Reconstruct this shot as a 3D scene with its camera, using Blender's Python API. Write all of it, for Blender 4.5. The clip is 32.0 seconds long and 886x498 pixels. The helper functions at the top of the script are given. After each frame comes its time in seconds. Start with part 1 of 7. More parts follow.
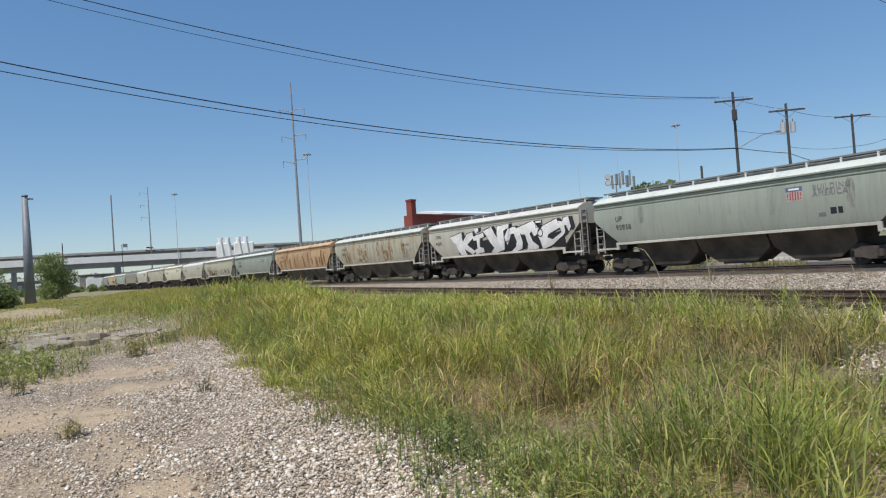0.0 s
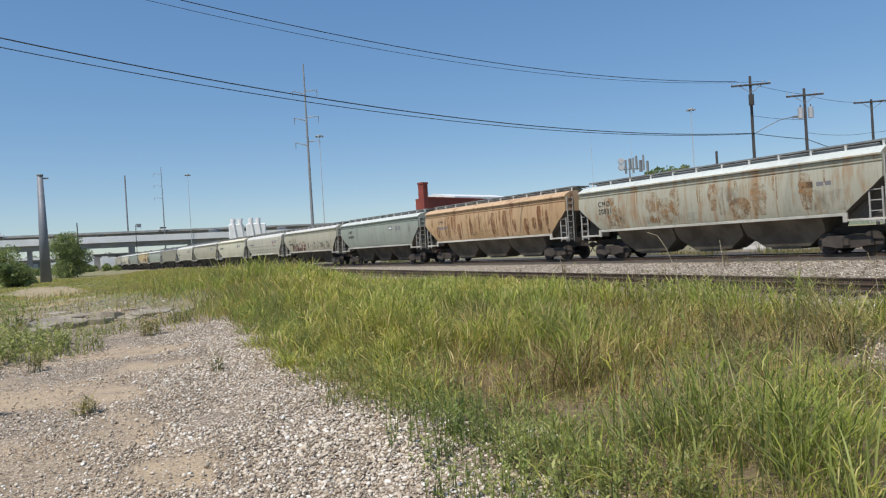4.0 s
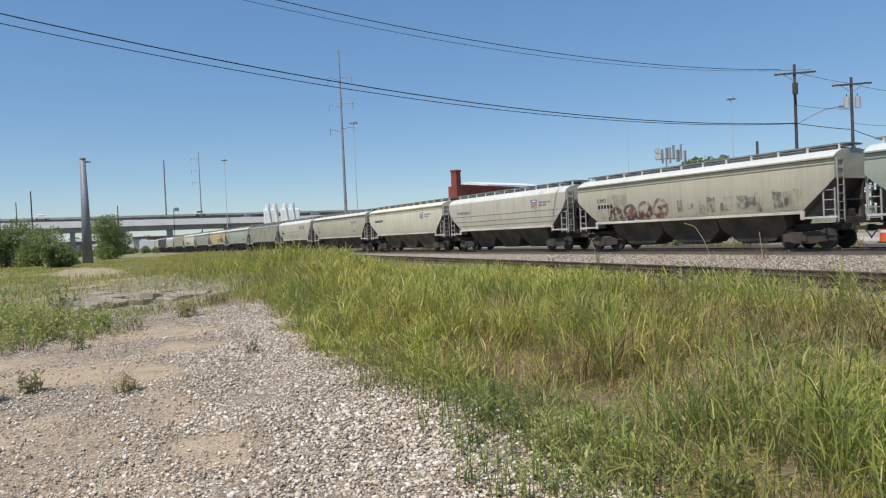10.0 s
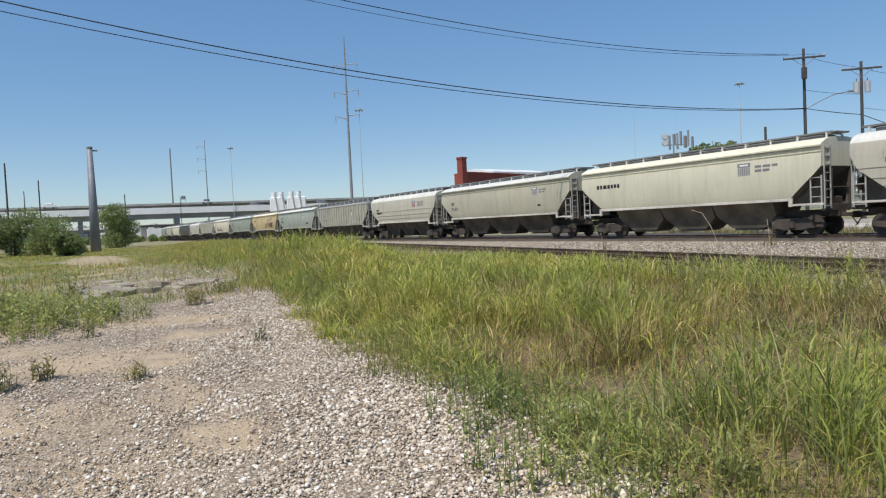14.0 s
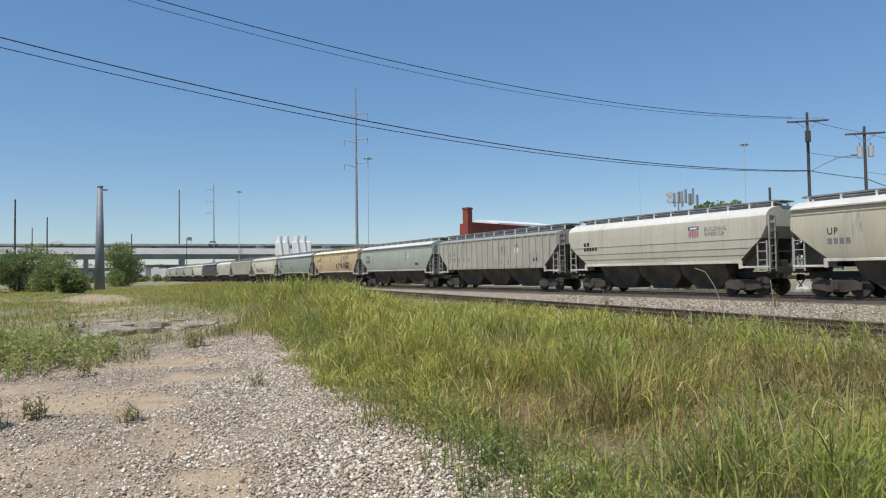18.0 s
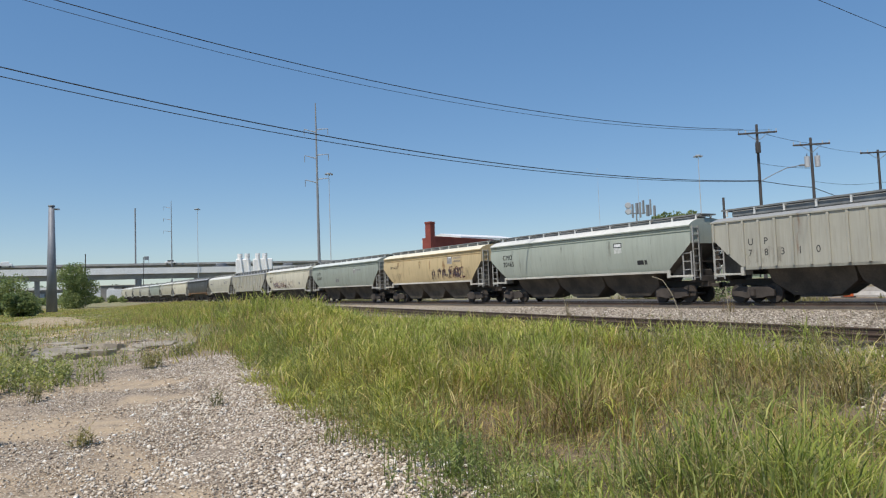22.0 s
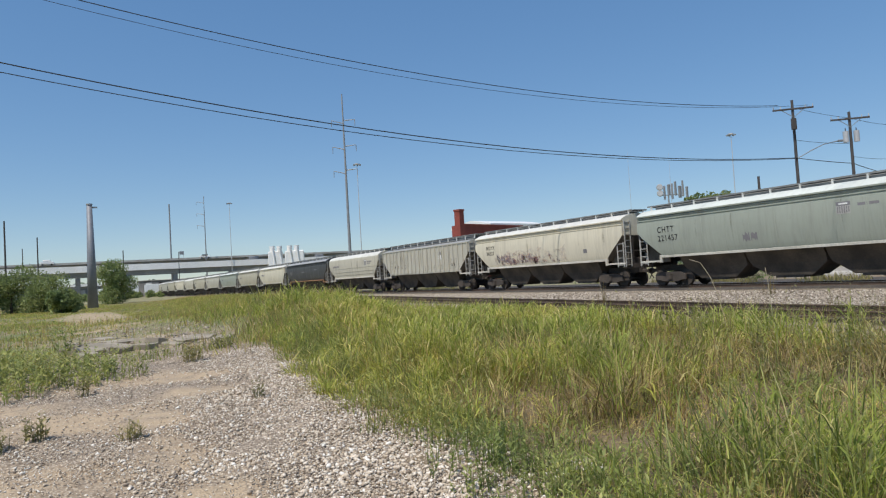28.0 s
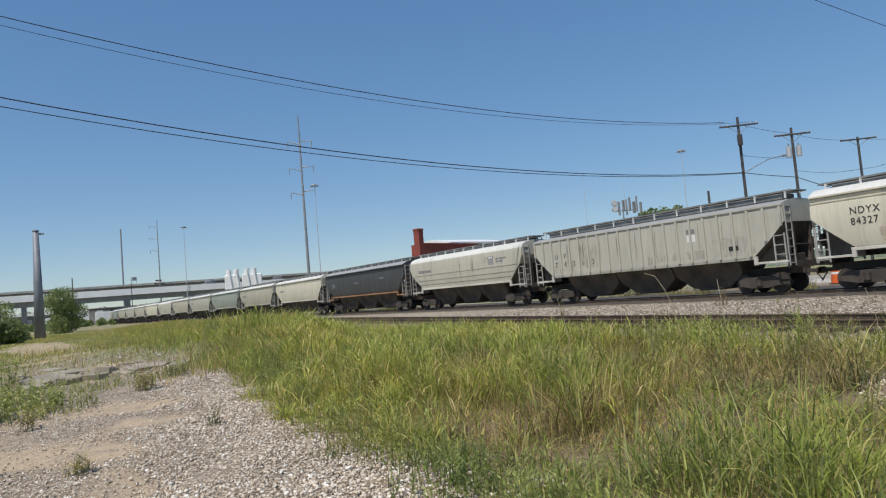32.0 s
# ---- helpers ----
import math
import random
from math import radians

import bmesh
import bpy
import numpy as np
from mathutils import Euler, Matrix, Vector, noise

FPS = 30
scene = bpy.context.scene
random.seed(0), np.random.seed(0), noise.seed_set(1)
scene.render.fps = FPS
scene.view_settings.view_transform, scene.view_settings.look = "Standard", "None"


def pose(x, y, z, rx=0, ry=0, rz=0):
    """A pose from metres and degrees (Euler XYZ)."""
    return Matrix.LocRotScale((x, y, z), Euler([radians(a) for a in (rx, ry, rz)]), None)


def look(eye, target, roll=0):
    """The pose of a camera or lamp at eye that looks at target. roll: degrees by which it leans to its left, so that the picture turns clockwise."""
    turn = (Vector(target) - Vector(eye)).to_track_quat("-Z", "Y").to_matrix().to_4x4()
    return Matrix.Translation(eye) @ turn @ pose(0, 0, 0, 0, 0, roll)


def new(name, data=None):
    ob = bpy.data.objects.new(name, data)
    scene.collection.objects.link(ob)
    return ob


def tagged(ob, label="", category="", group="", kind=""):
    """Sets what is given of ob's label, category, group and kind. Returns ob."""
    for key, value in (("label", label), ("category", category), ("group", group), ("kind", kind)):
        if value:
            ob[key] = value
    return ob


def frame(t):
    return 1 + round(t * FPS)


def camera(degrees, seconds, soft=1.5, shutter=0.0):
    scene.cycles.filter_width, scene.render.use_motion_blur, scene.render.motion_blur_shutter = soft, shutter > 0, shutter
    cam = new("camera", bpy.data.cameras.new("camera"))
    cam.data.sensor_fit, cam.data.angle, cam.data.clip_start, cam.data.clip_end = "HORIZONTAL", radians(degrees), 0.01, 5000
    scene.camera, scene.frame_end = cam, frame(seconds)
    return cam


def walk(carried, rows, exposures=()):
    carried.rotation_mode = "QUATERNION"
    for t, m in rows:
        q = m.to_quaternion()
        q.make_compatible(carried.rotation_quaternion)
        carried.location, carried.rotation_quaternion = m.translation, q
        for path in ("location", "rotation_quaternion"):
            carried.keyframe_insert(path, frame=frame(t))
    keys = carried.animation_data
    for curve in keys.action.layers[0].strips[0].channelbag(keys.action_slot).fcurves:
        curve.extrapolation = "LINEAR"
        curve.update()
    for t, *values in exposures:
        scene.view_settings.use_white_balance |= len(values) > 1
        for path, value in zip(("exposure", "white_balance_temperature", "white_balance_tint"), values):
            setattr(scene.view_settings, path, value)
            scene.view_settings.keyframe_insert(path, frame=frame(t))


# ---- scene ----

# ---- camera: held in the hand, standing still; seconds, eye, heading right of +Y, pitch, roll ----
cam = camera(67.22, 32.0, soft=1.2)


def aim(x, y, z, yaw, pitch, roll):
    a, p = radians(yaw), radians(pitch)
    way = Vector((math.sin(a) * math.cos(p), math.cos(a) * math.cos(p), math.sin(p)))
    return look((x, y, z), Vector((x, y, z)) + way * 10, roll)


walk(cam, [(t, aim(*r)) for t, *r in [
    (0, 0.004, -0.016, 1.589, 33.73, 1.13, -4.04), (0.5, -0.006, -0.021, 1.580, 33.65, 0.77, -4.41), (1, -0.021, -0.034, 1.581, 33.72, 0.36, -4.71),
    (1.5, -0.030, -0.026, 1.589, 33.44, 0.02, -4.43), (2, -0.018, -0.020, 1.598, 33.19, -0.07, -3.78), (2.5, -0.007, -0.011, 1.596, 32.86, -0.02, -3.15),
    (4.5, 0.001, -0.002, 1.588, 32.60, -0.29, -3.49), (5, -0.010, 0.003, 1.587, 32.33, -0.29, -3.33), (5.5, -0.020, 0.003, 1.587, 31.77, -0.37, -3.13),
    (6, -0.033, -0.013, 1.601, 31.20, -0.40, -3.04), (6.5, -0.038, -0.013, 1.600, 30.91, -0.15, -2.57), (7, -0.041, -0.013, 1.601, 30.90, 0.12, -2.77),
    (7.5, -0.032, -0.009, 1.595, 31.29, 0.15, -3.04), (8, -0.024, -0.001, 1.587, 31.70, -0.13, -3.06), (8.5, -0.014, -0.006, 1.589, 31.92, -0.38, -3.01),
    (9, -0.023, 0.008, 1.593, 31.57, -0.55, -2.74), (9.5, -0.022, 0.006, 1.593, 30.54, -0.79, -2.40), (10, -0.010, 0.015, 1.581, 29.89, -1.14, -2.50),
    (10.5, -0.003, 0.003, 1.579, 29.72, -1.60, -3.02), (11, 0.002, 0.010, 1.580, 30.06, -1.99, -3.64), (11.5, -0.016, -0.001, 1.589, 30.13, -2.07, -3.68),
    (12, -0.032, 0.000, 1.584, 29.94, -2.18, -3.18), (12.5, -0.024, 0.010, 1.582, 29.77, -2.34, -3.09), (13, -0.025, 0.008, 1.585, 29.48, -2.33, -2.96),
    (13.5, -0.030, 0.002, 1.587, 29.38, -2.31, -2.74), (15.5, -0.020, 0.001, 1.593, 29.27, -1.37, -2.87), (16, -0.020, -0.009, 1.588, 29.43, -1.10, -2.85),
    (16.5, -0.010, -0.013, 1.601, 29.55, -0.51, -2.62), (17, -0.011, -0.013, 1.598, 29.45, 1.10, -2.31), (17.5, -0.010, 0.002, 1.595, 28.95, 1.71, -1.53),
    (18, -0.003, -0.011, 1.600, 29.10, 2.04, -0.84), (18.5, 0.004, -0.007, 1.592, 29.46, 2.30, -0.72), (19, 0.024, 0.015, 1.582, 30.93, 2.24, -1.01),
    (19.5, 0.029, 0.021, 1.587, 32.30, 1.92, -1.48), (20, 0.035, 0.025, 1.583, 32.93, 2.04, -1.66), (20.5, 0.007, 0.021, 1.589, 31.53, 2.32, -2.41),
    (21, 0.016, 0.027, 1.587, 30.09, 2.78, -2.85), (21.5, 0.018, 0.034, 1.600, 30.61, 3.50, -2.81), (22, 0.015, -0.029, 1.582, 32.30, 3.19, -2.04),
    (22.5, 0.035, -0.025, 1.565, 36.99, 1.91, -1.98), (23, 0.042, -0.032, 1.574, 38.32, 0.86, -1.44), (23.5, 0.060, -0.047, 1.572, 39.96, 0.81, -0.90),
    (24, 0.061, -0.032, 1.576, 41.04, 0.77, -0.20), (24.5, 0.037, -0.038, 1.583, 36.65, 1.06, -0.47), (25, 0.044, -0.013, 1.592, 35.19, 1.35, -1.33),
    (25.5, 0.034, 0.005, 1.590, 34.94, 1.80, -1.39), (27.5, -0.023, 0.012, 1.591, 32.16, 2.08, -2.57), (28, -0.040, 0.007, 1.599, 29.71, 2.25, -3.40),
    (28.5, -0.009, 0.034, 1.591, 28.86, 2.81, -3.61), (29, 0.007, 0.030, 1.583, 29.95, 2.90, -3.67), (29.5, 0.019, 0.024, 1.582, 32.00, 2.95, -4.32),
    (30, 0.025, 0.006, 1.598, 34.00, 3.28, -4.72), (30.5, 0.024, 0.010, 1.586, 33.97, 3.39, -5.21), (31, 0.014, -0.003, 1.589, 33.67, 3.41, -5.28),
    (31.5, 0.015, 0.002, 1.604, 33.45, 3.53, -5.06), (32, -0.001, 0.015, 1.593, 33.27, 3.65, -4.84),
]], [(0, 0.0), (8, 0.02), (13, 0.06), (17, 0.04), (20, 0.0), (28, -0.01), (30, -0.06), (32, -0.09)])

# ---- daylight ----
SUN_AZ, SUN_EL = -114.0, 59.0   # degrees from +Y towards +X, and above the horizon
world = bpy.data.worlds.new("sky")
scene.world = world
world.use_nodes = True
wn = world.node_tree
bg = wn.nodes["Background"]
sky = wn.nodes.new("ShaderNodeTexSky")
sky.sky_type, sky.sun_disc = "NISHITA", False
sky.sun_elevation, sky.sun_rotation = radians(SUN_EL), radians(SUN_AZ)
sky.air_density, sky.dust_density, sky.ozone_density = 1.0, 0.0, 2.6
vivid = wn.nodes.new("ShaderNodeHueSaturation")
vivid.inputs["Saturation"].default_value = 1.5
even = wn.nodes.new("ShaderNodeGamma")
even.inputs[1].default_value = 0.56
wn.links.new(sky.outputs[0], even.inputs[0])
wn.links.new(even.outputs[0], vivid.inputs["Color"])
cool = wn.nodes.new("ShaderNodeMix")
cool.data_type, cool.blend_type = "RGBA", "MULTIPLY"
cool.inputs[0].default_value, cool.inputs[7].default_value = 1.0, (1.28, 1.45, 1.67, 1)
wn.links.new(vivid.outputs[0], cool.inputs[6])
wn.links.new(cool.outputs[2], bg.inputs[0])
bg.inputs[1].default_value = 0.142
sun_data = bpy.data.lights.new("sun", "SUN")
sun_data.energy, sun_data.angle, sun_data.color = 4.5, radians(0.8), (1.0, 0.94, 0.85)
sun = new("sun", sun_data)
sa, se = radians(SUN_AZ), radians(SUN_EL)
sun.matrix_world = look(Vector((math.sin(sa) * math.cos(se), math.cos(sa) * math.cos(se), math.sin(se))) * 100, (0, 0, 0))
scene.view_settings.exposure = 0.0


# ---- materials ----
def nodes_of(name):
    m = bpy.data.materials.new(name)
    m.use_nodes = True
    t = m.node_tree
    return m, t, t.nodes["Principled BSDF"]


def node(t, kind, **inputs):
    n = t.nodes.new(kind)
    for k, v in inputs.items():
        n.inputs[k.replace("_", " ")].default_value = v
    return n


def place(t, scale=(1, 1, 1), world_space=False):
    src = t.nodes.new("ShaderNodeNewGeometry" if world_space else "ShaderNodeTexCoord")
    mp = t.nodes.new("ShaderNodeMapping")
    mp.inputs["Scale"].default_value = scale
    t.links.new(src.outputs["Position" if world_space else "Object"], mp.inputs[0])
    return mp.outputs[0]


def speckle(t, vec, scale, detail=4.0, rough=0.6):
    n = node(t, "ShaderNodeTexNoise", Scale=scale, Detail=detail, Roughness=rough)
    t.links.new(vec, n.inputs["Vector"])
    return n.outputs[0]


def ramp(t, fac, stops):
    r = t.nodes.new("ShaderNodeValToRGB")
    e = r.color_ramp.elements
    while len(e) < len(stops):
        e.new(0.5)
    for el, (p, c) in zip(e, stops):
        el.position, el.color = p, (*c, 1) if len(c) == 3 else c
    t.links.new(fac, r.inputs[0])
    return r.outputs[0]


def mix(t, fac, a, b, mode="MIX"):
    m = t.nodes.new("ShaderNodeMix")
    m.data_type, m.blend_type = "RGBA", mode
    for sock, v in ((m.inputs[0], fac), (m.inputs[6], a), (m.inputs[7], b)):
        if hasattr(v, "links"):
            t.links.new(v, sock)
        else:
            sock.default_value = v if isinstance(v, (int, float)) else (*v[:3], 1)
    return m.outputs[2]


def bump(t, fac, bsdf, strength, distance=0.02):
    b = node(t, "ShaderNodeBump", Strength=strength, Distance=distance)
    t.links.new(fac, b.inputs["Height"])
    t.links.new(b.outputs[0], bsdf.inputs["Normal"])


def mat(name, c1, c2, scale=1.5, fine=30.0, rough=0.8, metal=0.0, relief=0.3, world_space=False, squash=(1, 1, 1), spread=(0.35, 0.65)):
    """A worn surface: two tones at a large scale, grain at a small one."""
    m, t, b = nodes_of(name)
    vec = place(t, squash, world_space)
    big, small = speckle(t, vec, scale), speckle(t, vec, fine)
    col = ramp(t, big, [(spread[0], c1), (spread[1], c2)])
    grain = ramp(t, small, [(0.25, (0.72, 0.72, 0.72)), (0.75, (1.15, 1.15, 1.15))])
    t.links.new(mix(t, 0.8, col, grain, "MULTIPLY"), b.inputs["Base Color"])
    b.inputs["Roughness"].default_value, b.inputs["Metallic"].default_value = rough, metal
    if relief:
        bump(t, small, b, relief)
    return m


def plain(name, c, rough=0.7, metal=0.0):
    return mat(name, c, tuple(v * 0.85 for v in c), 2.0, 25.0, rough, metal, 0.1)


def car_paint(name, base, grime=0.45, rust=0.0, rust_colour=(0.22, 0.09, 0.035), pale=None):
    """Weathered wagon paint: run-down streaks, blotches and rust."""
    m, t, b = nodes_of(name)
    vec = place(t)
    streak = speckle(t, place(t, (1.0, 2.2, 0.16)), 1.6, 5.0, 0.65)
    fine = speckle(t, place(t, (6, 6, 0.5)), 2.0, 4.0)
    blotch = speckle(t, vec, 0.45, 5.0, 0.6)
    pale = pale or tuple(min(1, v * 1.12) for v in base)
    col = ramp(t, blotch, [(0.35, base), (0.65, pale)])
    dirty = tuple(v * 0.55 + 0.03 * k for v, k in zip(base, (1.2, 1.0, 0.7)))
    f1 = ramp(t, streak, [(0.48, (0, 0, 0)), (0.72, (grime,) * 3)])
    col = mix(t, f1, col, dirty)
    col = mix(t, ramp(t, fine, [(0.45, (0, 0, 0)), (0.85, (grime * 0.5,) * 3)]), col, dirty)
    if rust:
        spots = mix(t, 0.5, speckle(t, place(t, (1, 0.55, 0.3)), 1.1, 6.0, 0.7), streak)
        f2 = ramp(t, spots, [(0.62 - 0.3 * rust, (0, 0, 0)), (0.70 - 0.22 * rust, (0.9,) * 3)])
        col = mix(t, f2, col, rust_colour)
    t.links.new(col, b.inputs["Base Color"])
    t.links.new(ramp(t, streak, [(0.3, (0.42,) * 3), (0.7, (0.68,) * 3)]), b.inputs["Roughness"])
    bump(t, fine, b, 0.08, 0.01)
    return m


def spray(name, c1, c2, cover=0.5, streak=False):
    """Thin worn paint or soot: noise lets the surface under it show through."""
    m = mat(name, c1, c2, 1.5, 10, 0.85, relief=0)
    t = m.node_tree
    b = t.nodes["Principled BSDF"]
    veil = speckle(t, place(t, (1.0, 1.3, 0.35) if streak else (1, 1, 1)), 2.2, 6.0, 0.75)
    t.links.new(ramp(t, veil, [(0.62 - 0.35 * cover, (0, 0, 0)), (0.86 - 0.3 * cover, (0.95 if cover > 0.6 else 0.5,) * 3)]), b.inputs["Alpha"])
    return m


def leaf_mat(name, stops, through_light=0.35):
    """Blades and leaves: a tone for each, some light passing through."""
    m, t, b = nodes_of(name)
    geo = t.nodes.new("ShaderNodeNewGeometry")
    col = ramp(t, geo.outputs["Random Per Island"], stops)
    here = place(t, (1, 1, 1), True)
    patch = ramp(t, speckle(t, here, 0.35, 3.0), [(0.36, (0.84, 0.93, 0.76)), (0.64, (1.22, 1.15, 0.90))])
    tuft = ramp(t, speckle(t, here, 1.7, 3.0), [(0.32, (0.68, 0.69, 0.68)), (0.68, (1.30, 1.27, 1.12))])
    col = mix(t, 1.0, mix(t, 1.0, col, patch, "MULTIPLY"), tuft, "MULTIPLY")
    t.links.new(col, b.inputs["Base Color"])
    b.inputs["Roughness"].default_value = 0.6
    tr = t.nodes.new("ShaderNodeBsdfTranslucent")
    t.links.new(col, tr.inputs[0])
    mx = t.nodes.new("ShaderNodeMixShader")
    mx.inputs[0].default_value = through_light
    t.links.new(b.outputs[0], mx.inputs[1])
    t.links.new(tr.outputs[0], mx.inputs[2])
    t.links.new(mx.outputs[0], t.nodes["Material Output"].inputs[0])
    return m


M_steel_dark = mat("grimy black steel", (0.045, 0.037, 0.031), (0.085, 0.068, 0.055), 1.2, 20, 0.85)
M_rail = mat("rusty rail steel", (0.10, 0.065, 0.045), (0.16, 0.11, 0.08), 1.0, 40, 0.6, 0.4)
M_rail_top = mat("polished rail head", (0.35, 0.34, 0.33), (0.5, 0.49, 0.47), 2.0, 40, 0.35, 0.9, 0.05)
M_tie = mat("old creosoted timber", (0.055, 0.042, 0.032), (0.11, 0.085, 0.065), 3.0, 30, 0.95)
M_dark_bed = mat("oil and shade dark ballast", (0.05, 0.042, 0.035), (0.10, 0.085, 0.07), 1.5, 25, 0.95, 0, 0.8, True)


def ballast_mat():
    m, t, b = nodes_of("crushed grey ballast")
    vec = place(t, (1, 1, 1), True)
    vor = node(t, "ShaderNodeTexVoronoi", Scale=15.0)
    t.links.new(vec, vor.inputs["Vector"])
    chips = ramp(t, vor.outputs["Color"], [(0.1, (0.11, 0.088, 0.063)), (0.5, (0.25, 0.206, 0.155)), (0.9, (0.45, 0.385, 0.30))])
    dirt = ramp(t, speckle(t, vec, 2.4, 6.0, 0.7), [(0.32, (0.55, 0.52, 0.46)), (0.66, (1.15, 1.13, 1.08))])
    t.links.new(mix(t, 1.0, chips, dirt, "MULTIPLY"), b.inputs["Base Color"])
    b.inputs["Roughness"].default_value = 0.95
    bump(t, vor.outputs["Distance"], b, 0.8, 0.05)
    return m


M_ballast = ballast_mat()
M_pole_wood = mat("weathered dark pole timber", (0.05, 0.046, 0.045), (0.09, 0.083, 0.08), 1.0, 25, 0.9, squash=(4, 4, 0.4))
# lightened so the far masts fade towards the sky, haze put into the tone
M_galv = mat("dull galvanised steel", (0.46, 0.47, 0.48), (0.56, 0.57, 0.58), 0.6, 15, 0.6, 0.3, 0.05)
M_galv_dark = mat("grey steel pole", (0.22, 0.23, 0.24), (0.29, 0.30, 0.31), 0.6, 15, 0.65, 0.2, 0.05)
M_concrete = mat("weathered concrete", (0.36, 0.34, 0.31), (0.50, 0.48, 0.45), 0.25, 4, 0.9, 0, 0.1)
# darker copy of the concrete, with the bridges' shade put into its tone
M_concrete_dark = mat("shade dark concrete", (0.27, 0.265, 0.26), (0.36, 0.355, 0.345), 0.25, 4, 0.9, 0, 0.1)
M_slab = mat("broken old concrete", (0.20, 0.17, 0.125), (0.42, 0.365, 0.285), 0.9, 12, 0.95, 0, 0.5, True)
M_brick = mat("dark red brick", (0.20, 0.045, 0.035), (0.27, 0.065, 0.05), 0.4, 8, 0.9)
M_white = mat("white painted metal", (0.74, 0.74, 0.73), (0.82, 0.82, 0.81), 0.5, 6, 0.5, 0, 0.05)
M_glass = plain("dark window glass", (0.03, 0.035, 0.04), 0.15)
M_wire = plain("black cable", (0.02, 0.02, 0.022), 0.7)
M_bark = mat("bark", (0.07, 0.05, 0.035), (0.12, 0.09, 0.065), 2, 20, 0.95)
M_letter_dark = plain("black lettering", (0.025, 0.025, 0.028), 0.7)
M_letter_white = plain("white lettering", (0.78, 0.78, 0.76), 0.6)
M_stripe_white = mat("dirty pale sill paint", (0.48, 0.445, 0.38), (0.66, 0.625, 0.55), 0.8, 12, 0.7)
M_stripe_orange = mat("dull orange sill stripe", (0.26, 0.13, 0.06), (0.36, 0.21, 0.11), 0.8, 12, 0.7)
M_fill = mat("thin chalky white spray paint", (0.66, 0.64, 0.62), (0.86, 0.85, 0.83), 0.9, 9, 0.8, 0, 0)
M_red = plain("red shield paint", (0.45, 0.05, 0.06))
# leaf tones are paled so that distance haze sits in their colour
M_leaf = leaf_mat("haze paled tree leaves", [(0.0, (0.16, 0.205, 0.10)), (0.5, (0.225, 0.275, 0.14)), (1.0, (0.30, 0.345, 0.19))], 0.55)
M_grass = leaf_mat("tall green grass", [(0.0, (0.215, 0.262, 0.058)), (0.4, (0.315, 0.355, 0.08)), (0.70, (0.43, 0.445, 0.12)), (0.86, (0.57, 0.51, 0.22)), (1.0, (0.70, 0.59, 0.37))], 0.5)
M_straw = leaf_mat("dry straw grass", [(0.0, (0.38, 0.31, 0.13)), (0.5, (0.54, 0.44, 0.21)), (1.0, (0.38, 0.26, 0.14))])
M_weed = leaf_mat("dark green weeds", [(0.0, (0.18, 0.235, 0.075)), (0.6, (0.28, 0.345, 0.115)), (1.0, (0.46, 0.47, 0.25))])
M_dusty = leaf_mat("dusty grey green weeds", [(0.0, (0.16, 0.145, 0.075)), (0.6, (0.27, 0.25, 0.13)), (1.0, (0.41, 0.35, 0.21))])
M_edge = leaf_mat("dark green edge weeds", [(0.0, (0.17, 0.20, 0.07)), (0.6, (0.255, 0.285, 0.10)), (1.0, (0.40, 0.40, 0.19))])
M_dead = leaf_mat("dead brown grass", [(0.0, (0.175, 0.12, 0.062)), (0.6, (0.285, 0.20, 0.105)), (1.0, (0.50, 0.39, 0.21))], 0.2)


# ---- building blocks ----
def part(name, bm, material, parent=None, label="", smooth=False):
    """Links a bmesh as one mesh object."""
    me = bpy.data.meshes.new(name)
    bm.to_mesh(me)
    bm.free()
    for k in (material if isinstance(material, (list, tuple)) else [material]):
        me.materials.append(k)
    if smooth:
        for p in me.polygons:
            p.use_smooth = True
    ob = new(name, me)
    ob.parent = parent
    if label:
        ob["label"] = label
    return ob


def bare(name, verts, faces, material, parent=None, label=""):
    """Links a mesh from computed arrays (from_pydata)."""
    me = bpy.data.meshes.new(name)
    me.from_pydata(verts, [], faces)
    me.materials.append(material)
    ob = new(name, me)
    ob.parent = parent
    if label:
        ob["label"] = label
    return ob


def tri_mesh(name, verts, tris, material):
    """A large triangle mesh from numpy arrays."""
    me = bpy.data.meshes.new(name)
    n, k = len(verts), len(tris)
    me.vertices.add(n)
    me.vertices.foreach_set("co", np.asarray(verts, np.float32).ravel())
    me.loops.add(3 * k)
    me.loops.foreach_set("vertex_index", np.asarray(tris, np.int32).ravel())
    me.polygons.add(k)
    me.polygons.foreach_set("loop_start", np.arange(0, 3 * k, 3, dtype=np.int32))
    me.update(calc_edges=True)
    me.materials.append(material)
    return new(name, me)


def box(bm, x0, x1, y0, y1, z0, z1, m=None, bevel=0.0):
    r = bmesh.ops.create_cube(bm, size=1)
    c = Matrix.Translation(((x0 + x1) / 2, (y0 + y1) / 2, (z0 + z1) / 2)) @ Matrix.Diagonal((x1 - x0, y1 - y0, z1 - z0, 1))
    vs = r["verts"]
    bmesh.ops.transform(bm, matrix=(m @ c) if m else c, verts=vs)
    if bevel:
        bmesh.ops.bevel(bm, geom=list({e for v in vs for e in v.link_edges}), offset=bevel, segments=1, affect="EDGES")
    return bm


def rod(bm, a, b, r0, r1=None, n=8, caps=True):
    a, b = Vector(a), Vector(b)
    d = b - a
    m = Matrix.Translation((a + b) / 2) @ d.to_track_quat("Z", "Y").to_matrix().to_4x4()
    bmesh.ops.create_cone(bm, cap_ends=caps, segments=n, radius1=r0, radius2=r0 if r1 is None else r1, depth=d.length, matrix=m)
    return bm


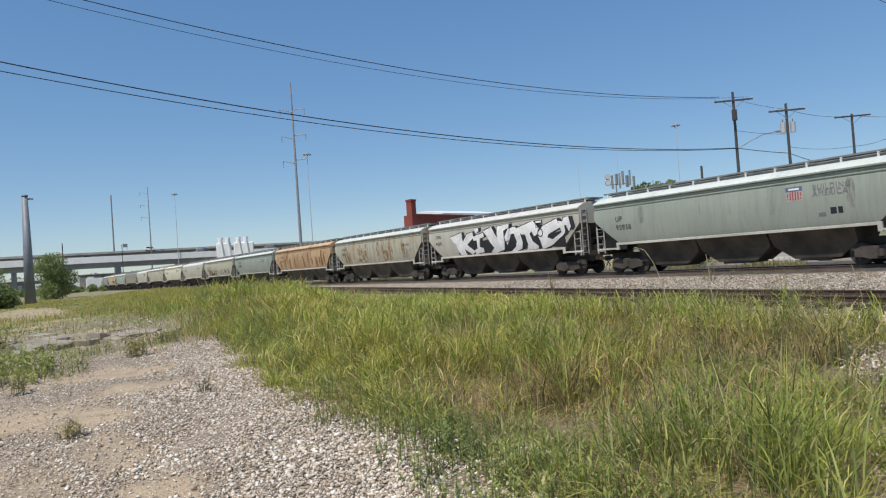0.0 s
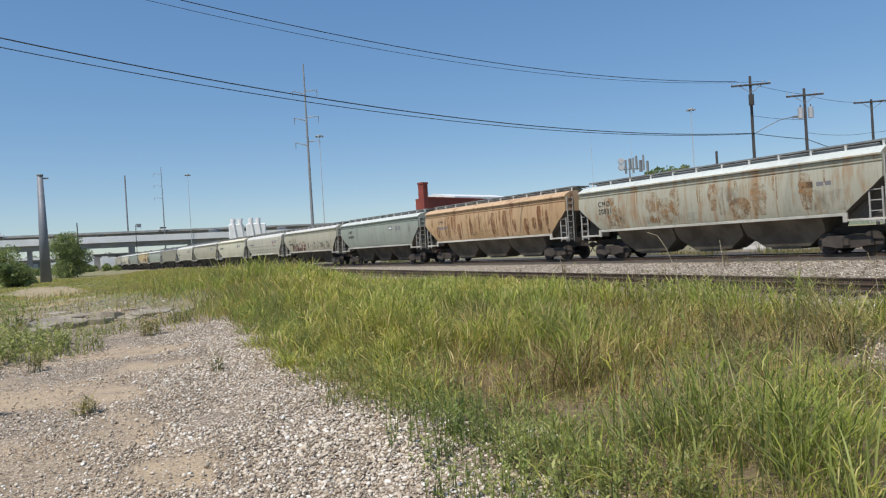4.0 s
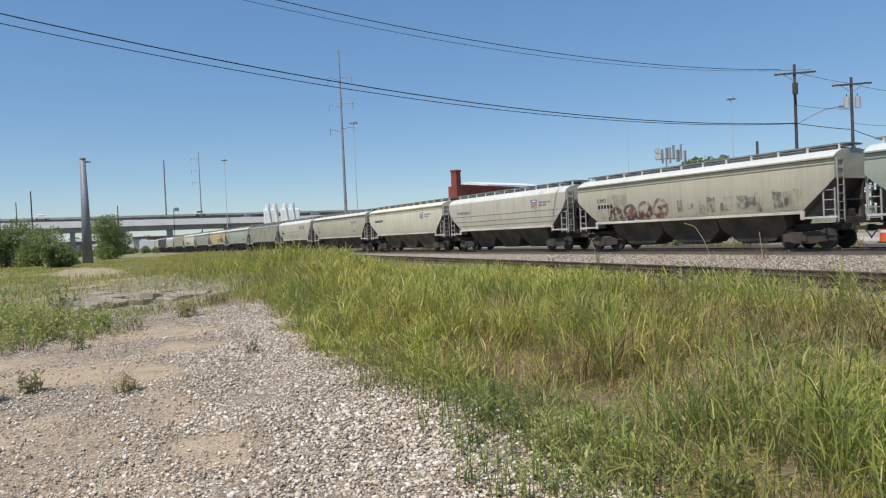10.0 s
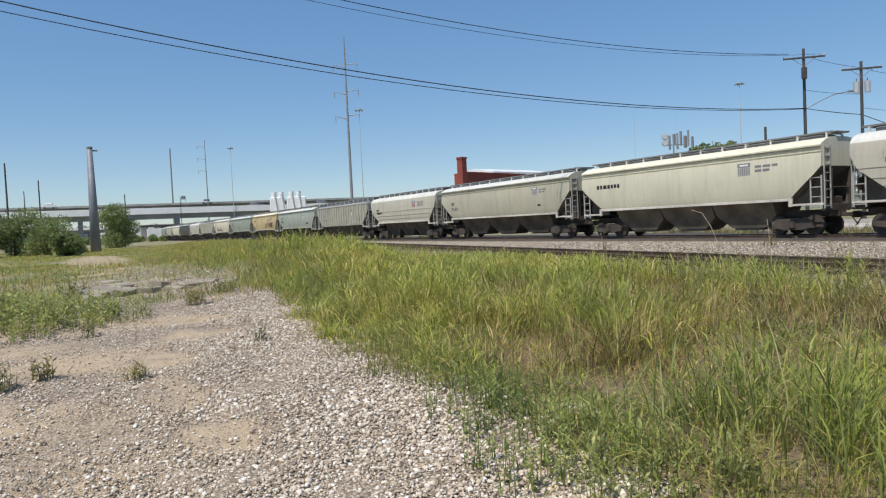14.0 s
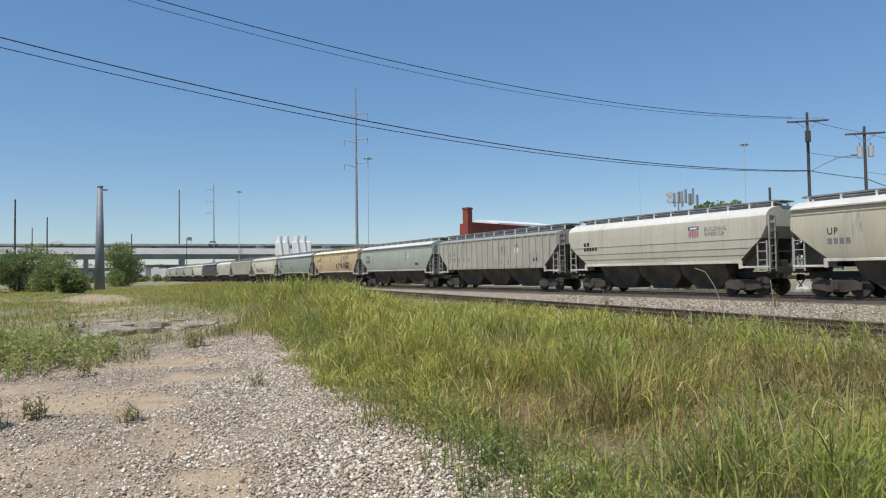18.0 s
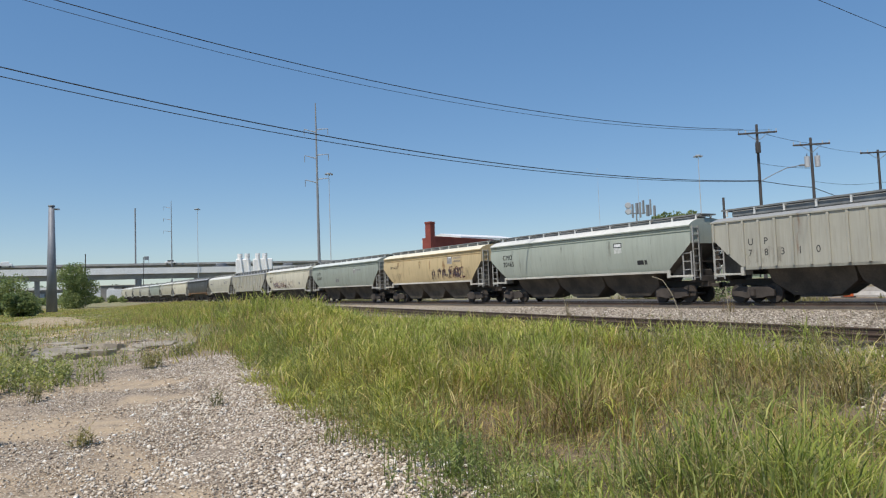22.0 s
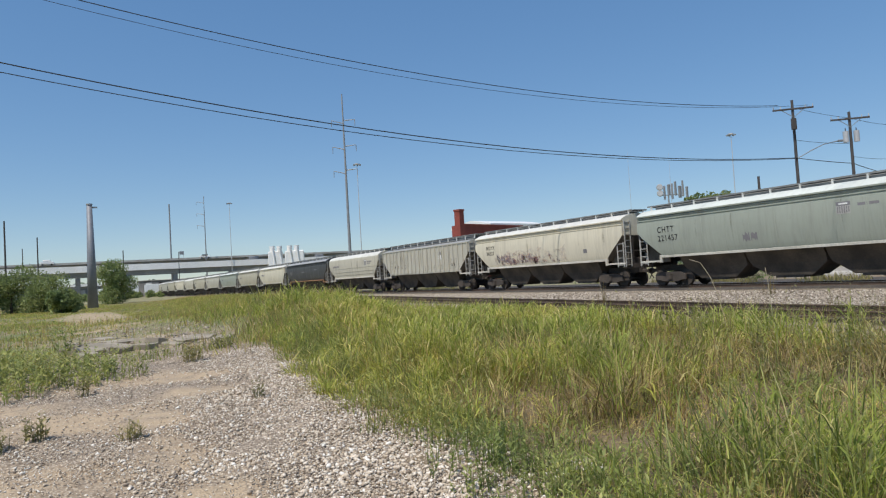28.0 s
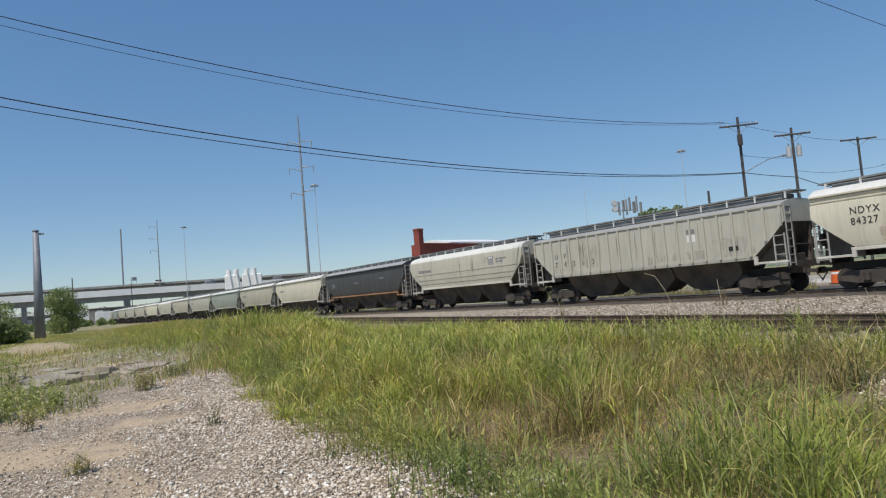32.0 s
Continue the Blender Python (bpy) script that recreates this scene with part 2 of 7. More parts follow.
def tube(bm, pts, r, n=5):
    """A cable along points."""
    rings = []
    for i, p in enumerate(pts):
        d = (Vector(pts[min(i + 1, len(pts) - 1)]) - Vector(pts[max(i - 1, 0)])).normalized()
        u = d.cross((0, 0, 1)).normalized()
        v = u.cross(d)
        rings.append([bm.verts.new(Vector(p) + (u * math.cos(a) + v * math.sin(a)) * r) for a in np.linspace(0, 2 * math.pi, n, endpoint=False)])
    for s, q in zip(rings, rings[1:]):
        for k in range(n):
            bm.faces.new((s[k], s[(k + 1) % n], q[(k + 1) % n], q[k]))
    return bm


def thing(name, m, label, category, group=""):
    e = new(name)
    e.empty_display_size = 0.3
    e.matrix_world = m
    return tagged(e, label, category, group)


def letters(text, size, material, parent, name="lettering", fat=0.0, shear=0.0, spacing=1.0, width=1.0):
    """Flat letters with a little thickness, standing in the XZ plane, from the built-in font."""
    cu = bpy.data.curves.new(name, "FONT")
    cu.body, cu.size, cu.extrude, cu.offset, cu.shear, cu.space_character, cu.resolution_u = text, size, 0.004, fat, shear, spacing, 3
    tmp = bpy.data.objects.new("tmp", cu)
    scene.collection.objects.link(tmp)
    bpy.context.view_layer.update()
    me = bpy.data.meshes.new_from_object(tmp.evaluated_get(bpy.context.evaluated_depsgraph_get()))
    bpy.data.objects.remove(tmp)
    me.transform(Matrix.Diagonal((width, 1, 1, 1)))
    me.name = name
    me.materials.clear()
    me.materials.append(material)
    ob = new(name, me)
    ob.parent = parent
    return ob


# ---- the ground: one sheet to the horizon ----
def edge_x(y):
    """Where the gravel drive ends and the tall grass begins."""
    return 1.86 + 0.165 * y


def near_track_x(y):
    return 15.6 + 0.123 * (y - 4) if y < 110 else 28.64 + 0.05 * (y - 110)


def height(x, y):
    h = 0.5 * np.exp(-(((x - 9) / 6.0) ** 2 + ((y - 33) / 12.0) ** 2))
    h += 0.10 * np.exp(-(((x - 8) / 4.0) ** 2 + ((y - 12) / 9.0) ** 2))
    return h


def axis(lo, hi, step, far):
    a = [lo + step * i for i in range(int((hi - lo) / step) + 1)]
    s, up, dn = step, [], []
    x = a[-1]
    while x < far:
        s *= 1.18
        x += s
        up.append(x)
    s, x = step, a[0]
    while x > -far:
        s *= 1.18
        x -= s
        dn.append(x)
    return np.array(dn[::-1] + a + up)


gx, gy = axis(-10, 36, 0.3, 2600), axis(-2, 70, 0.35, 2600)
GX, GY = np.meshgrid(gx, gy)
rng = np.random.default_rng(5)
GZ = height(GX, GY) + rng.normal(0, 0.012, GX.shape)


def smooth01(v, a, b):
    return np.clip((v - a) / (b - a), 0, 1)


wob = np.array([[noise.noise((x * 0.55, y * 0.55, 0.0)) for x in gx] for y in gy])
wob2 = np.array([[noise.noise((x * 0.16, y * 0.10, 7.0)) for x in gx] for y in gy])
ntx = np.where(GY < 110, 15.6 + 0.123 * (GY - 4), 28.64 + 0.05 * (GY - 110))
drive = smooth01(1.86 + 0.165 * GY + wob * 0.7 - GX, -0.1, 0.5) * smooth01(-GX + 30, 0, 1) * smooth01(22 + 5 * wob - GY, 0, 3)
stony = smooth01(ntx - 1.6 + wob * 1.2 - GX, 0.5, -0.8) * smooth01(62 + wob - GX, 0, 6) * smooth01(320 - GY, 0, 40)
stony *= smooth01(34.5 + 0.5 * wob - GX, 0, 0.8) + 0.25 * (GX > 36)
drive = np.maximum(drive, smooth01(GX - 5.5 - 1.7 * (GY - 2.6) + wob * 1.2, 0, 1.5) * smooth01(ntx - 1.9 - GX, 0, 0.6) * smooth01(10 - GY, 0, 3))
sand = np.zeros_like(GX)
for ex, ey, rx, ry in ((-0.2, 9.7, 0.8, 0.75), (0.8, 7.2, 0.32, 1.0), (1.6, 11.3, 1.1, 0.7), (0.9, 9.2, 0.45, 0.5), (-0.6, 11.6, 1.0, 0.5), (1.9, 13.0, 0.9, 0.6),
                       (1.0, 5.4, 0.35, 0.6), (-1.2, 7.6, 0.7, 0.9), (1.9, 57, 2.6, 16), (2.1, 35.6, 1.5, 1.1), (1.3, 33, 0.8, 2.2), (3.1, 33, 0.5, 1.2), (6.6, 24, 1.0, 1.6), (2.2, 22, 2.4, 2.6)):
    sand = np.maximum(sand, smooth01(1.15 - np.hypot((GX - ex) / rx, (GY - ey) / ry) + 0.9 * wob, 0, 0.5))
sand = np.maximum(sand, 0.95 * smooth01(wob + 0.25 * wob2, -0.22, 0.2) * smooth01(0.35 + 0.13 * GY - GX, 0, 0.9) * (GY < 17))
litter_far = smooth01(GY, 14, 24) * smooth01(edge_x(GY) + 2.5 - GX, 0, 3)
litter_far = np.maximum(litter_far, smooth01(GY, 34, 48))
nx, ny = len(gx), len(gy)
idx = np.arange(nx * ny).reshape(ny, nx)
a, b, c, d = idx[:-1, :-1].ravel(), idx[:-1, 1:].ravel(), idx[1:, 1:].ravel(), idx[1:, :-1].ravel()
tris = np.concatenate([np.stack([a, b, c], 1), np.stack([a, c, d], 1)])


def ground_mat():
    m, t, b = nodes_of("dry earth, gravel and grass litter")
    vec = place(t, (1, 1, 1), True)
    at = t.nodes.new("ShaderNodeAttribute")
    at.attribute_name = "soil"
    sep = t.nodes.new("ShaderNodeSeparateColor")
    t.links.new(at.outputs["Color"], sep.inputs[0])
    fine, mid = speckle(t, vec, 28, 6), speckle(t, vec, 2.2, 5)
    vor = node(t, "ShaderNodeTexVoronoi", Scale=38.0)
    t.links.new(vec, vor.inputs["Vector"])
    wide = speckle(t, vec, 0.24, 4)
    meadow = ramp(t, mix(t, 0.55, mid, wide), [(0.38, (0.15, 0.175, 0.065)), (0.47, (0.21, 0.21, 0.09)), (0.54, (0.30, 0.26, 0.15)), (0.62, (0.26, 0.195, 0.135))])
    litter = ramp(t, fine, [(0.3, (0.11, 0.075, 0.043)), (0.55, (0.20, 0.148, 0.085)), (0.75, (0.36, 0.285, 0.17))])
    earth = mix(t, at.outputs["Alpha"], litter, mix(t, 1.0, meadow, ramp(t, fine, [(0.35, (0.62, 0.6, 0.58)), (0.65, (1.3, 1.28, 1.25))]), "MULTIPLY"))
    pebble = ramp(t, vor.outputs["Color"], [(0.1, (0.20, 0.152, 0.108)), (0.5, (0.38, 0.305, 0.225)), (0.9, (0.62, 0.53, 0.42))])
    # darkens pebble borders: the shade between stones is painted in
    gap_shade = ramp(t, vor.outputs["Distance"], [(0.2, (1, 1, 1)), (0.75, (0.5, 0.47, 0.44))])
    pebble = mix(t, 1.0, pebble, gap_shade, "MULTIPLY")
    big = node(t, "ShaderNodeTexVoronoi", Scale=13.0)
    t.links.new(vec, big.inputs["Vector"])
    ballast = ramp(t, big.outputs["Color"], [(0.1, (0.15, 0.118, 0.085)), (0.5, (0.30, 0.25, 0.19)), (0.9, (0.50, 0.43, 0.34))])
    sandy = ramp(t, fine, [(0.3, (0.37, 0.275, 0.172)), (0.7, (0.52, 0.40, 0.27))])
    col = mix(t, sep.outputs[0], earth, pebble)
    col = mix(t, sep.outputs[1], col, ballast)
    f = t.nodes.new("ShaderNodeMath")
    f.operation = "MULTIPLY"
    t.links.new(sep.outputs[2], f.inputs[0])
    t.links.new(ramp(t, mid, [(0.36, (0.25,) * 3), (0.55, (1,) * 3)]), f.inputs[1])
    col = mix(t, f.outputs[0], col, sandy)
    t.links.new(col, b.inputs["Base Color"])
    b.inputs["Roughness"].default_value = 0.95
    bump(t, vor.outputs["Distance"], b, 0.5, 0.03)
    return m


ground = tri_mesh("ground", np.stack([GX, GY, GZ], -1).reshape(-1, 3), tris, ground_mat())
tagged(ground, "dry ground of gravel, sand and grass litter", "ground", kind="structure")
soil = ground.data.color_attributes.new("soil", "FLOAT_COLOR", "POINT")
soil.data.foreach_set("color", np.stack([drive, stony, sand, litter_far], -1).astype(np.float32).ravel())

# ---- the two tracks ----
TRACK_X, RAIL_Z, BEND_Y, BEND_R = 30.7, 0.25, 238.0, 320.0


def on_track(s):
    """A point of the main track's centre line, s metres along it, and its heading right of +Y."""
    if s <= BEND_Y:
        return TRACK_X, s, 0.0
    a = (s - BEND_Y) / BEND_R
    return TRACK_X + BEND_R * (1 - math.cos(a)), BEND_Y + BEND_R * math.sin(a), a


def near_track(s):
    x = near_track_x(s)
    return x, s, math.atan(0.123 if s < 110 else 0.05)


def strip(line, stations, profile, closed=True):
    """Vertices and faces of a profile (offset across, height) swept along a track."""
    verts, faces, k = [], [], len(profile)
    for s in stations:
        x, y, h = line(s)
        verts += [(x + o * math.cos(h), y - o * math.sin(h), z) for o, z in profile]
    for i in range(len(stations) - 1):
        for j in range(k if closed else k - 1):
            p, q = i * k + j, i * k + (j + 1) % k
            faces.append((p, q, q + k, p + k))
    return verts, faces


def railway(line, y0, y1, label, tie_label, head=None, fill=0.09):
    st = list(np.arange(y0, y1 + 0.1, 6.0))
    bed = bare("ballast_bed", *strip(line, st, [(-2.8, -0.05), (-1.6, fill), (1.6, fill), (2.8, -0.05)], False), M_ballast)
    tagged(bed, label, "railway track", kind="structure")
    # oily strip under the train; its dark tone also carries the train's shade
    if not head:
        bare("dark_ballast_strip", *strip(line, st, [(-2.05, 0.04), (-1.5, 0.107), (1.5, 0.107), (2.05, 0.04)], False), M_dark_bed, bed, "dark oily ballast between the rails")
    for side in (-0.7525, 0.7525):
        prof = [(-0.07, 0.085), (0.07, 0.085), (0.07, 0.10), (0.012, 0.115), (0.012, 0.21), (0.036, 0.218), (0.036, 0.242), (-0.036, 0.242), (-0.036, 0.218), (-0.012, 0.21), (-0.012, 0.115), (-0.07, 0.10)]
        rail = bare("rail", *strip(line, st, [(side + o, z) for o, z in prof]), M_rail, bed, "brown rusty steel rail")
        bare("rail_head", *strip(line, st, [(side - 0.034, 0.2425), (side + 0.034, 0.2425), (side + 0.026, RAIL_Z), (side - 0.026, RAIL_Z)]), head or M_rail_top, rail, "running surface of the rail")
    bm = bmesh.new()
    box(bm, -1.3, 1.3, -0.115, 0.115, -0.08, 0.085, bevel=0.012)
    tie_me = bpy.data.meshes.new("sleeper")
    bm.to_mesh(tie_me)
    bm.free()
    tie_me.materials.append(M_tie)
    rest_v, rest_f = [], []
    n = 0
    s = y0 + 0.3
    while s < y1 - 0.3:
        x, y, h = line(s)
        jit = rng.normal(0, 0.012)
        if 2 < s < 62:
            t = new("sleeper", tie_me)
            t.parent = bed
            t.matrix_local = pose(x, y, rng.normal(0, 0.004) + 0.03, 0, 0, -math.degrees(h) + jit * 60)
            n += 1
        else:
            k = len(rest_v)
            for dx in (-1.3, 1.3):
                for dy in (-0.11, 0.11):
                    for z in (-0.05, 0.11):
                        rest_v.append((x + dx * math.cos(h) + dy * math.sin(h), y - dx * math.sin(h) + dy * math.cos(h), z))
            rest_f += [(k + 1, k + 3, k + 7, k + 5), (k, k + 1, k + 5, k + 4), (k + 2, k + 6, k + 7, k + 3), (k, k + 2, k + 3, k + 1), (k + 4, k + 5, k + 7, k + 6)]
        s += 0.53
    far = bare("far_sleepers", rest_v, rest_f, M_tie, bed, tie_label)
    far["kind"] = "stuff"
    return bed


railway(on_track, -200, 560, "grey ballast bed of the main line under the train", "rows of dark timber sleepers")
railway(near_track, -60, 112, "pale ballast bed of the empty siding", "rows of dark timber sleepers", M_rail, -0.01)

# dark strip added beyond the rails to darken the view under the wagons
gap_dark = bare("gap_dark_strip", *strip(on_track, list(np.arange(-200, 300.1, 10.0)), [(2.7, 0.0), (2.9, 0.05), (9.5, 0.05), (9.8, 0.0)], False), M_dark_bed)
tagged(gap_dark, "added dark strip that darkens the gaps under the wagons", "ground", kind="structure")

# ---- covered hopper wagons ----
FASCIA = [(1.50, 3.68), (1.50, 3.74), (1.545, 3.75), (1.545, 3.80), (1.50, 3.81), (1.50, 3.87), (1.545, 3.88), (1.545, 3.93), (1.50, 3.94), (1.50, 3.975)]
SIDE = [(1.30, 1.60), (1.40, 1.75), (1.475, 2.0), (1.535, 2.35), (1.58, 2.75), (1.60, 3.1), (1.595, 3.4), (1.575, 3.66)] + FASCIA
BANDS = [(1.40, 1.60), (1.43, 1.72), (1.475, 2.02), (1.50, 2.025), (1.535, 2.36), (1.56, 2.365), (1.58, 2.80), (1.605, 2.805), (1.60, 3.38), (1.585, 3.66), (1.575, 3.80)]
FLAT = [(1.52, 1.60), (1.52, 2.4), (1.52, 3.2), (1.52, 3.93)]
ROOF = [(1.50, 3.975), (1.51, 3.98), (1.61, 3.985), (1.61, 4.05), (1.47, 4.15), (1.15, 4.31), (0.85, 4.38), (0.42, 4.43), (0.0, 4.45)]
ROOF_BANDED = [(1.56, 3.90), (1.50, 4.02), (1.38, 4.14), (1.10, 4.28), (0.6, 4.38), (0.0, 4.42)]
ROOF_FLAT = [(1.53, 3.94), (1.58, 3.95), (1.58, 4.02), (1.45, 4.06), (0.9, 4.22), (0.0, 4.30)]


def side_x(z, i=0):
    """Half width of wagon i's side at a height."""
    kind = KINDS[i][0]
    if kind == "ribbed":
        return z * 0 + 1.52
    prof = BANDS if kind == "banded" else SIDE
    return np.interp(z, [p[1] for p in prof], [p[0] for p in prof])


def end_cut(z):
    """How far the sloping end sheet lies inside the wagon's end, by height."""
    return float(np.interp(z, [1.6, 3.05], [1.75, 0.0]))


def shell(half, flat=False, bands=False):
    """Sides, sloping ends and roof of the tank."""
    side, roof = (FLAT, ROOF_FLAT) if flat else (BANDS, ROOF_BANDED) if bands else (SIDE, ROOF[1:])
    prof = side + roof
    eave = roof[0][1] - 0.001 if bands else roof[2][1] - 0.03
    bm = bmesh.new()
    full = [(-x, z) for x, z in prof] + [(x, z) for x, z in prof[-2::-1]]
    rows = []
    for e in (-1, 1):
        rows.append([bm.verts.new((x, e * (half - end_cut(z)), z)) for x, z in full])
    n = len(full)
    for i in range(n - 1):
        f = bm.faces.new((rows[0][i], rows[1][i], rows[1][i + 1], rows[0][i + 1]))
        z = (full[i][1] + full[i + 1][1]) / 2
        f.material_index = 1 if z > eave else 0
        f.smooth = z > eave or (not bands and not flat and z < 3.66)
    for i, (x, z) in enumerate(full):
        if 3.65 < z < (3.88 if bands else 4.07):
            e = bm.edges.get((rows[0][i], rows[1][i]))
            if e:
                e.smooth = False
    for r, flip in ((rows[0], 0), (rows[1], 1)):
        for i in range(n // 2):
            a, b, c, d = r[i], r[i + 1], r[n - 2 - i], r[n - 1 - i]
            vs = [a, b, c, d] if b is not c else [a, b, d]
            vs = list(dict.fromkeys(vs))
            if len(vs) > 2:
                f = bm.faces.new(vs[::-1] if flip else vs)
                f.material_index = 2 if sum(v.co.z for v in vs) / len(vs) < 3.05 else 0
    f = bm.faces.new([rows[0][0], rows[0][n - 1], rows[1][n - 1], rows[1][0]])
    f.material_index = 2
    bmesh.ops.recalc_face_normals(bm, faces=bm.faces)
    for f in bm.faces:
        if abs(f.normal.y) > 0.3:
            f.smooth = False
            for e in f.edges:
                e.smooth = False
    return bm


SHARED = {}


def shared(key, build, material):
    if key not in SHARED:
        bm = build()
        me = bpy.data.meshes.new(key[0])
        bm.to_mesh(me)
        bm.free()
        for k in (material if isinstance(material, (list, tuple)) else [material]):
            me.materials.append(k)
        SHARED[key] = me
    return SHARED[key]


def put(name, key, build, material, parent, m=None, label=""):
    ob = new(name, shared((name, *key), build, material))
    ob.parent = parent
    if m is not None:
        ob.matrix_local = m
    if label:
        ob["label"] = label
    return ob


def build_wheelset():
    bm = bmesh.new()
    rod(bm, (-0.85, 0, 0.46), (0.85, 0, 0.46), 0.075)
    for s in (-1, 1):
        rod(bm, (s * 0.69, 0, 0.46), (s * 0.82, 0, 0.46), 0.455, 0.45, 20)
        rod(bm, (s * 0.66, 0, 0.46), (s * 0.69, 0, 0.46), 0.485, 0.485, 20)
    return bm


def build_bolster():
    bm = bmesh.new()
    box(bm, -1.0, 1.0, -0.17, 0.17, 0.5, 0.8, bevel=0.03)
    return bm


def build_side_frame():
    """Cast side frame of a bogie: top bar, spring seat, sloping struts and axle boxes."""
    bm = bmesh.new()
    outline = [(-1.05, 0.34), (-1.05, 0.62), (-0.75, 0.79), (0.75, 0.79), (1.05, 0.62), (1.05, 0.34), (0.74, 0.34), (0.44, 0.24), (-0.44, 0.24), (-0.74, 0.34)]
    sides = [[bm.verts.new((x, y, z)) for y, z in outline] for x in (-0.07, 0.07)]
    bm.faces.new(sides[0])
    bm.faces.new(sides[1][::-1])
    n = len(outline)
    for k in range(n):
        bm.faces.new((sides[0][k], sides[1][k], sides[1][(k + 1) % n], sides[0][(k + 1) % n]))
    bmesh.ops.bevel(bm, geom=list(bm.edges), offset=0.015, segments=1, affect="EDGES")
    bmesh.ops.recalc_face_normals(bm, faces=bm.faces)
    return bm


def build_spring():
    bm = bmesh.new()
    rod(bm, (0, 0, 0.36), (0, 0, 0.66), 0.16, 0.16, 8)
    return bm


def build_bay(width=1.25):
    """One discharge hopper under the wagon."""
    bm = bmesh.new()
    rings = [(1.28, width * 1.05, 1.66), (1.06, width * 1.05, 1.3), (0.88, width * 1.02, 0.98), (0.74, width * 0.74, 0.6), (0.68, width * 0.56, 0.36)]
    last = None
    for w, l, z in rings:
        r = [bm.verts.new((sx * w, sy * l, z)) for sx, sy in ((-1, -1), (1, -1), (1, 1), (-1, 1))]
        if last:
            for i in range(4):
                bm.faces.new((last[i], last[(i + 1) % 4], r[(i + 1) % 4], r[i]))
        last = r
    bm.faces.new(last)
    box(bm, -0.78, 0.78, -0.7, 0.7, 0.27, 0.37)
    return bm


def build_ladder(width, z0, z1, rungs):
    bm = bmesh.new()
    for s in (-1, 1):
        box(bm, s * width / 2 - 0.03, s * width / 2 + 0.03, -0.022, 0.022, z0, z1)
    for z in np.linspace(z0 + 0.12, z1 - 0.1, rungs):
        box(bm, -width / 2, width / 2, -0.02, 0.02, z - 0.02, z + 0.02)
    return bm


def build_coupler():
    bm = bmesh.new()
    box(bm, -0.07, 0.07, -0.55, 0.1, 0.80, 0.98, bevel=0.02)
    box(bm, -0.16, 0.16, -0.80, -0.5, 0.74, 1.04, bevel=0.05)
    rod(bm, (0.35, -0.1, 0.95), (0.33, -0.5, 0.42), 0.03, n=6)
    return bm


def build_end_frame():
    """Platform, posts and braces at a wagon's end (local y grows into the wagon)."""
    bm = bmesh.new()
    box(bm, -1.42, 1.42, 0.0, 0.14, 1.10, 1.40, bevel=0.015)
    for x in (-0.72, 0.72):
        box(bm, x - 0.06, x + 0.06, 0.03, 0.13, 1.28, 3.1)
        box(bm, x - 0.05, x + 0.05, 0, 0.1, -1.2, 1.2, pose(0, 0.85, 2.05, -40))
    rod(bm, (0.95, 0.07, 2.2), (0.95, 0.19, 2.2), 0.28, n=14)
    box(bm, -0.45, 0.45, 0.25, 0.75, 1.32, 1.75, bevel=0.04)
    rod(bm, (-0.62, 0.4, 1.55), (-0.62, 1.15, 1.55), 0.16, n=10)
    rod(bm, (-1.4, 0.05, 2.15), (1.4, 0.05, 2.15), 0.025, n=6)
    return bm


def build_end_shade_plate():
    """Upright dark plate, added to shut the shaded space under the sloping end sheet."""
    bm = bmesh.new()
    outline = [(0.16, 1.36), (0.16, 2.88), (1.70, 1.60), (1.70, 1.36)]
    a, b = ([bm.verts.new((x, y, z)) for y, z in outline] for x in (-0.02, 0.02))
    bm.faces.new(a)
    bm.faces.new(b[::-1])
    for k in range(4):
        bm.faces.new((a[k], b[k], b[(k + 1) % 4], a[(k + 1) % 4]))
    bmesh.ops.recalc_face_normals(bm, faces=bm.faces)
    return bm


RIBS = 22


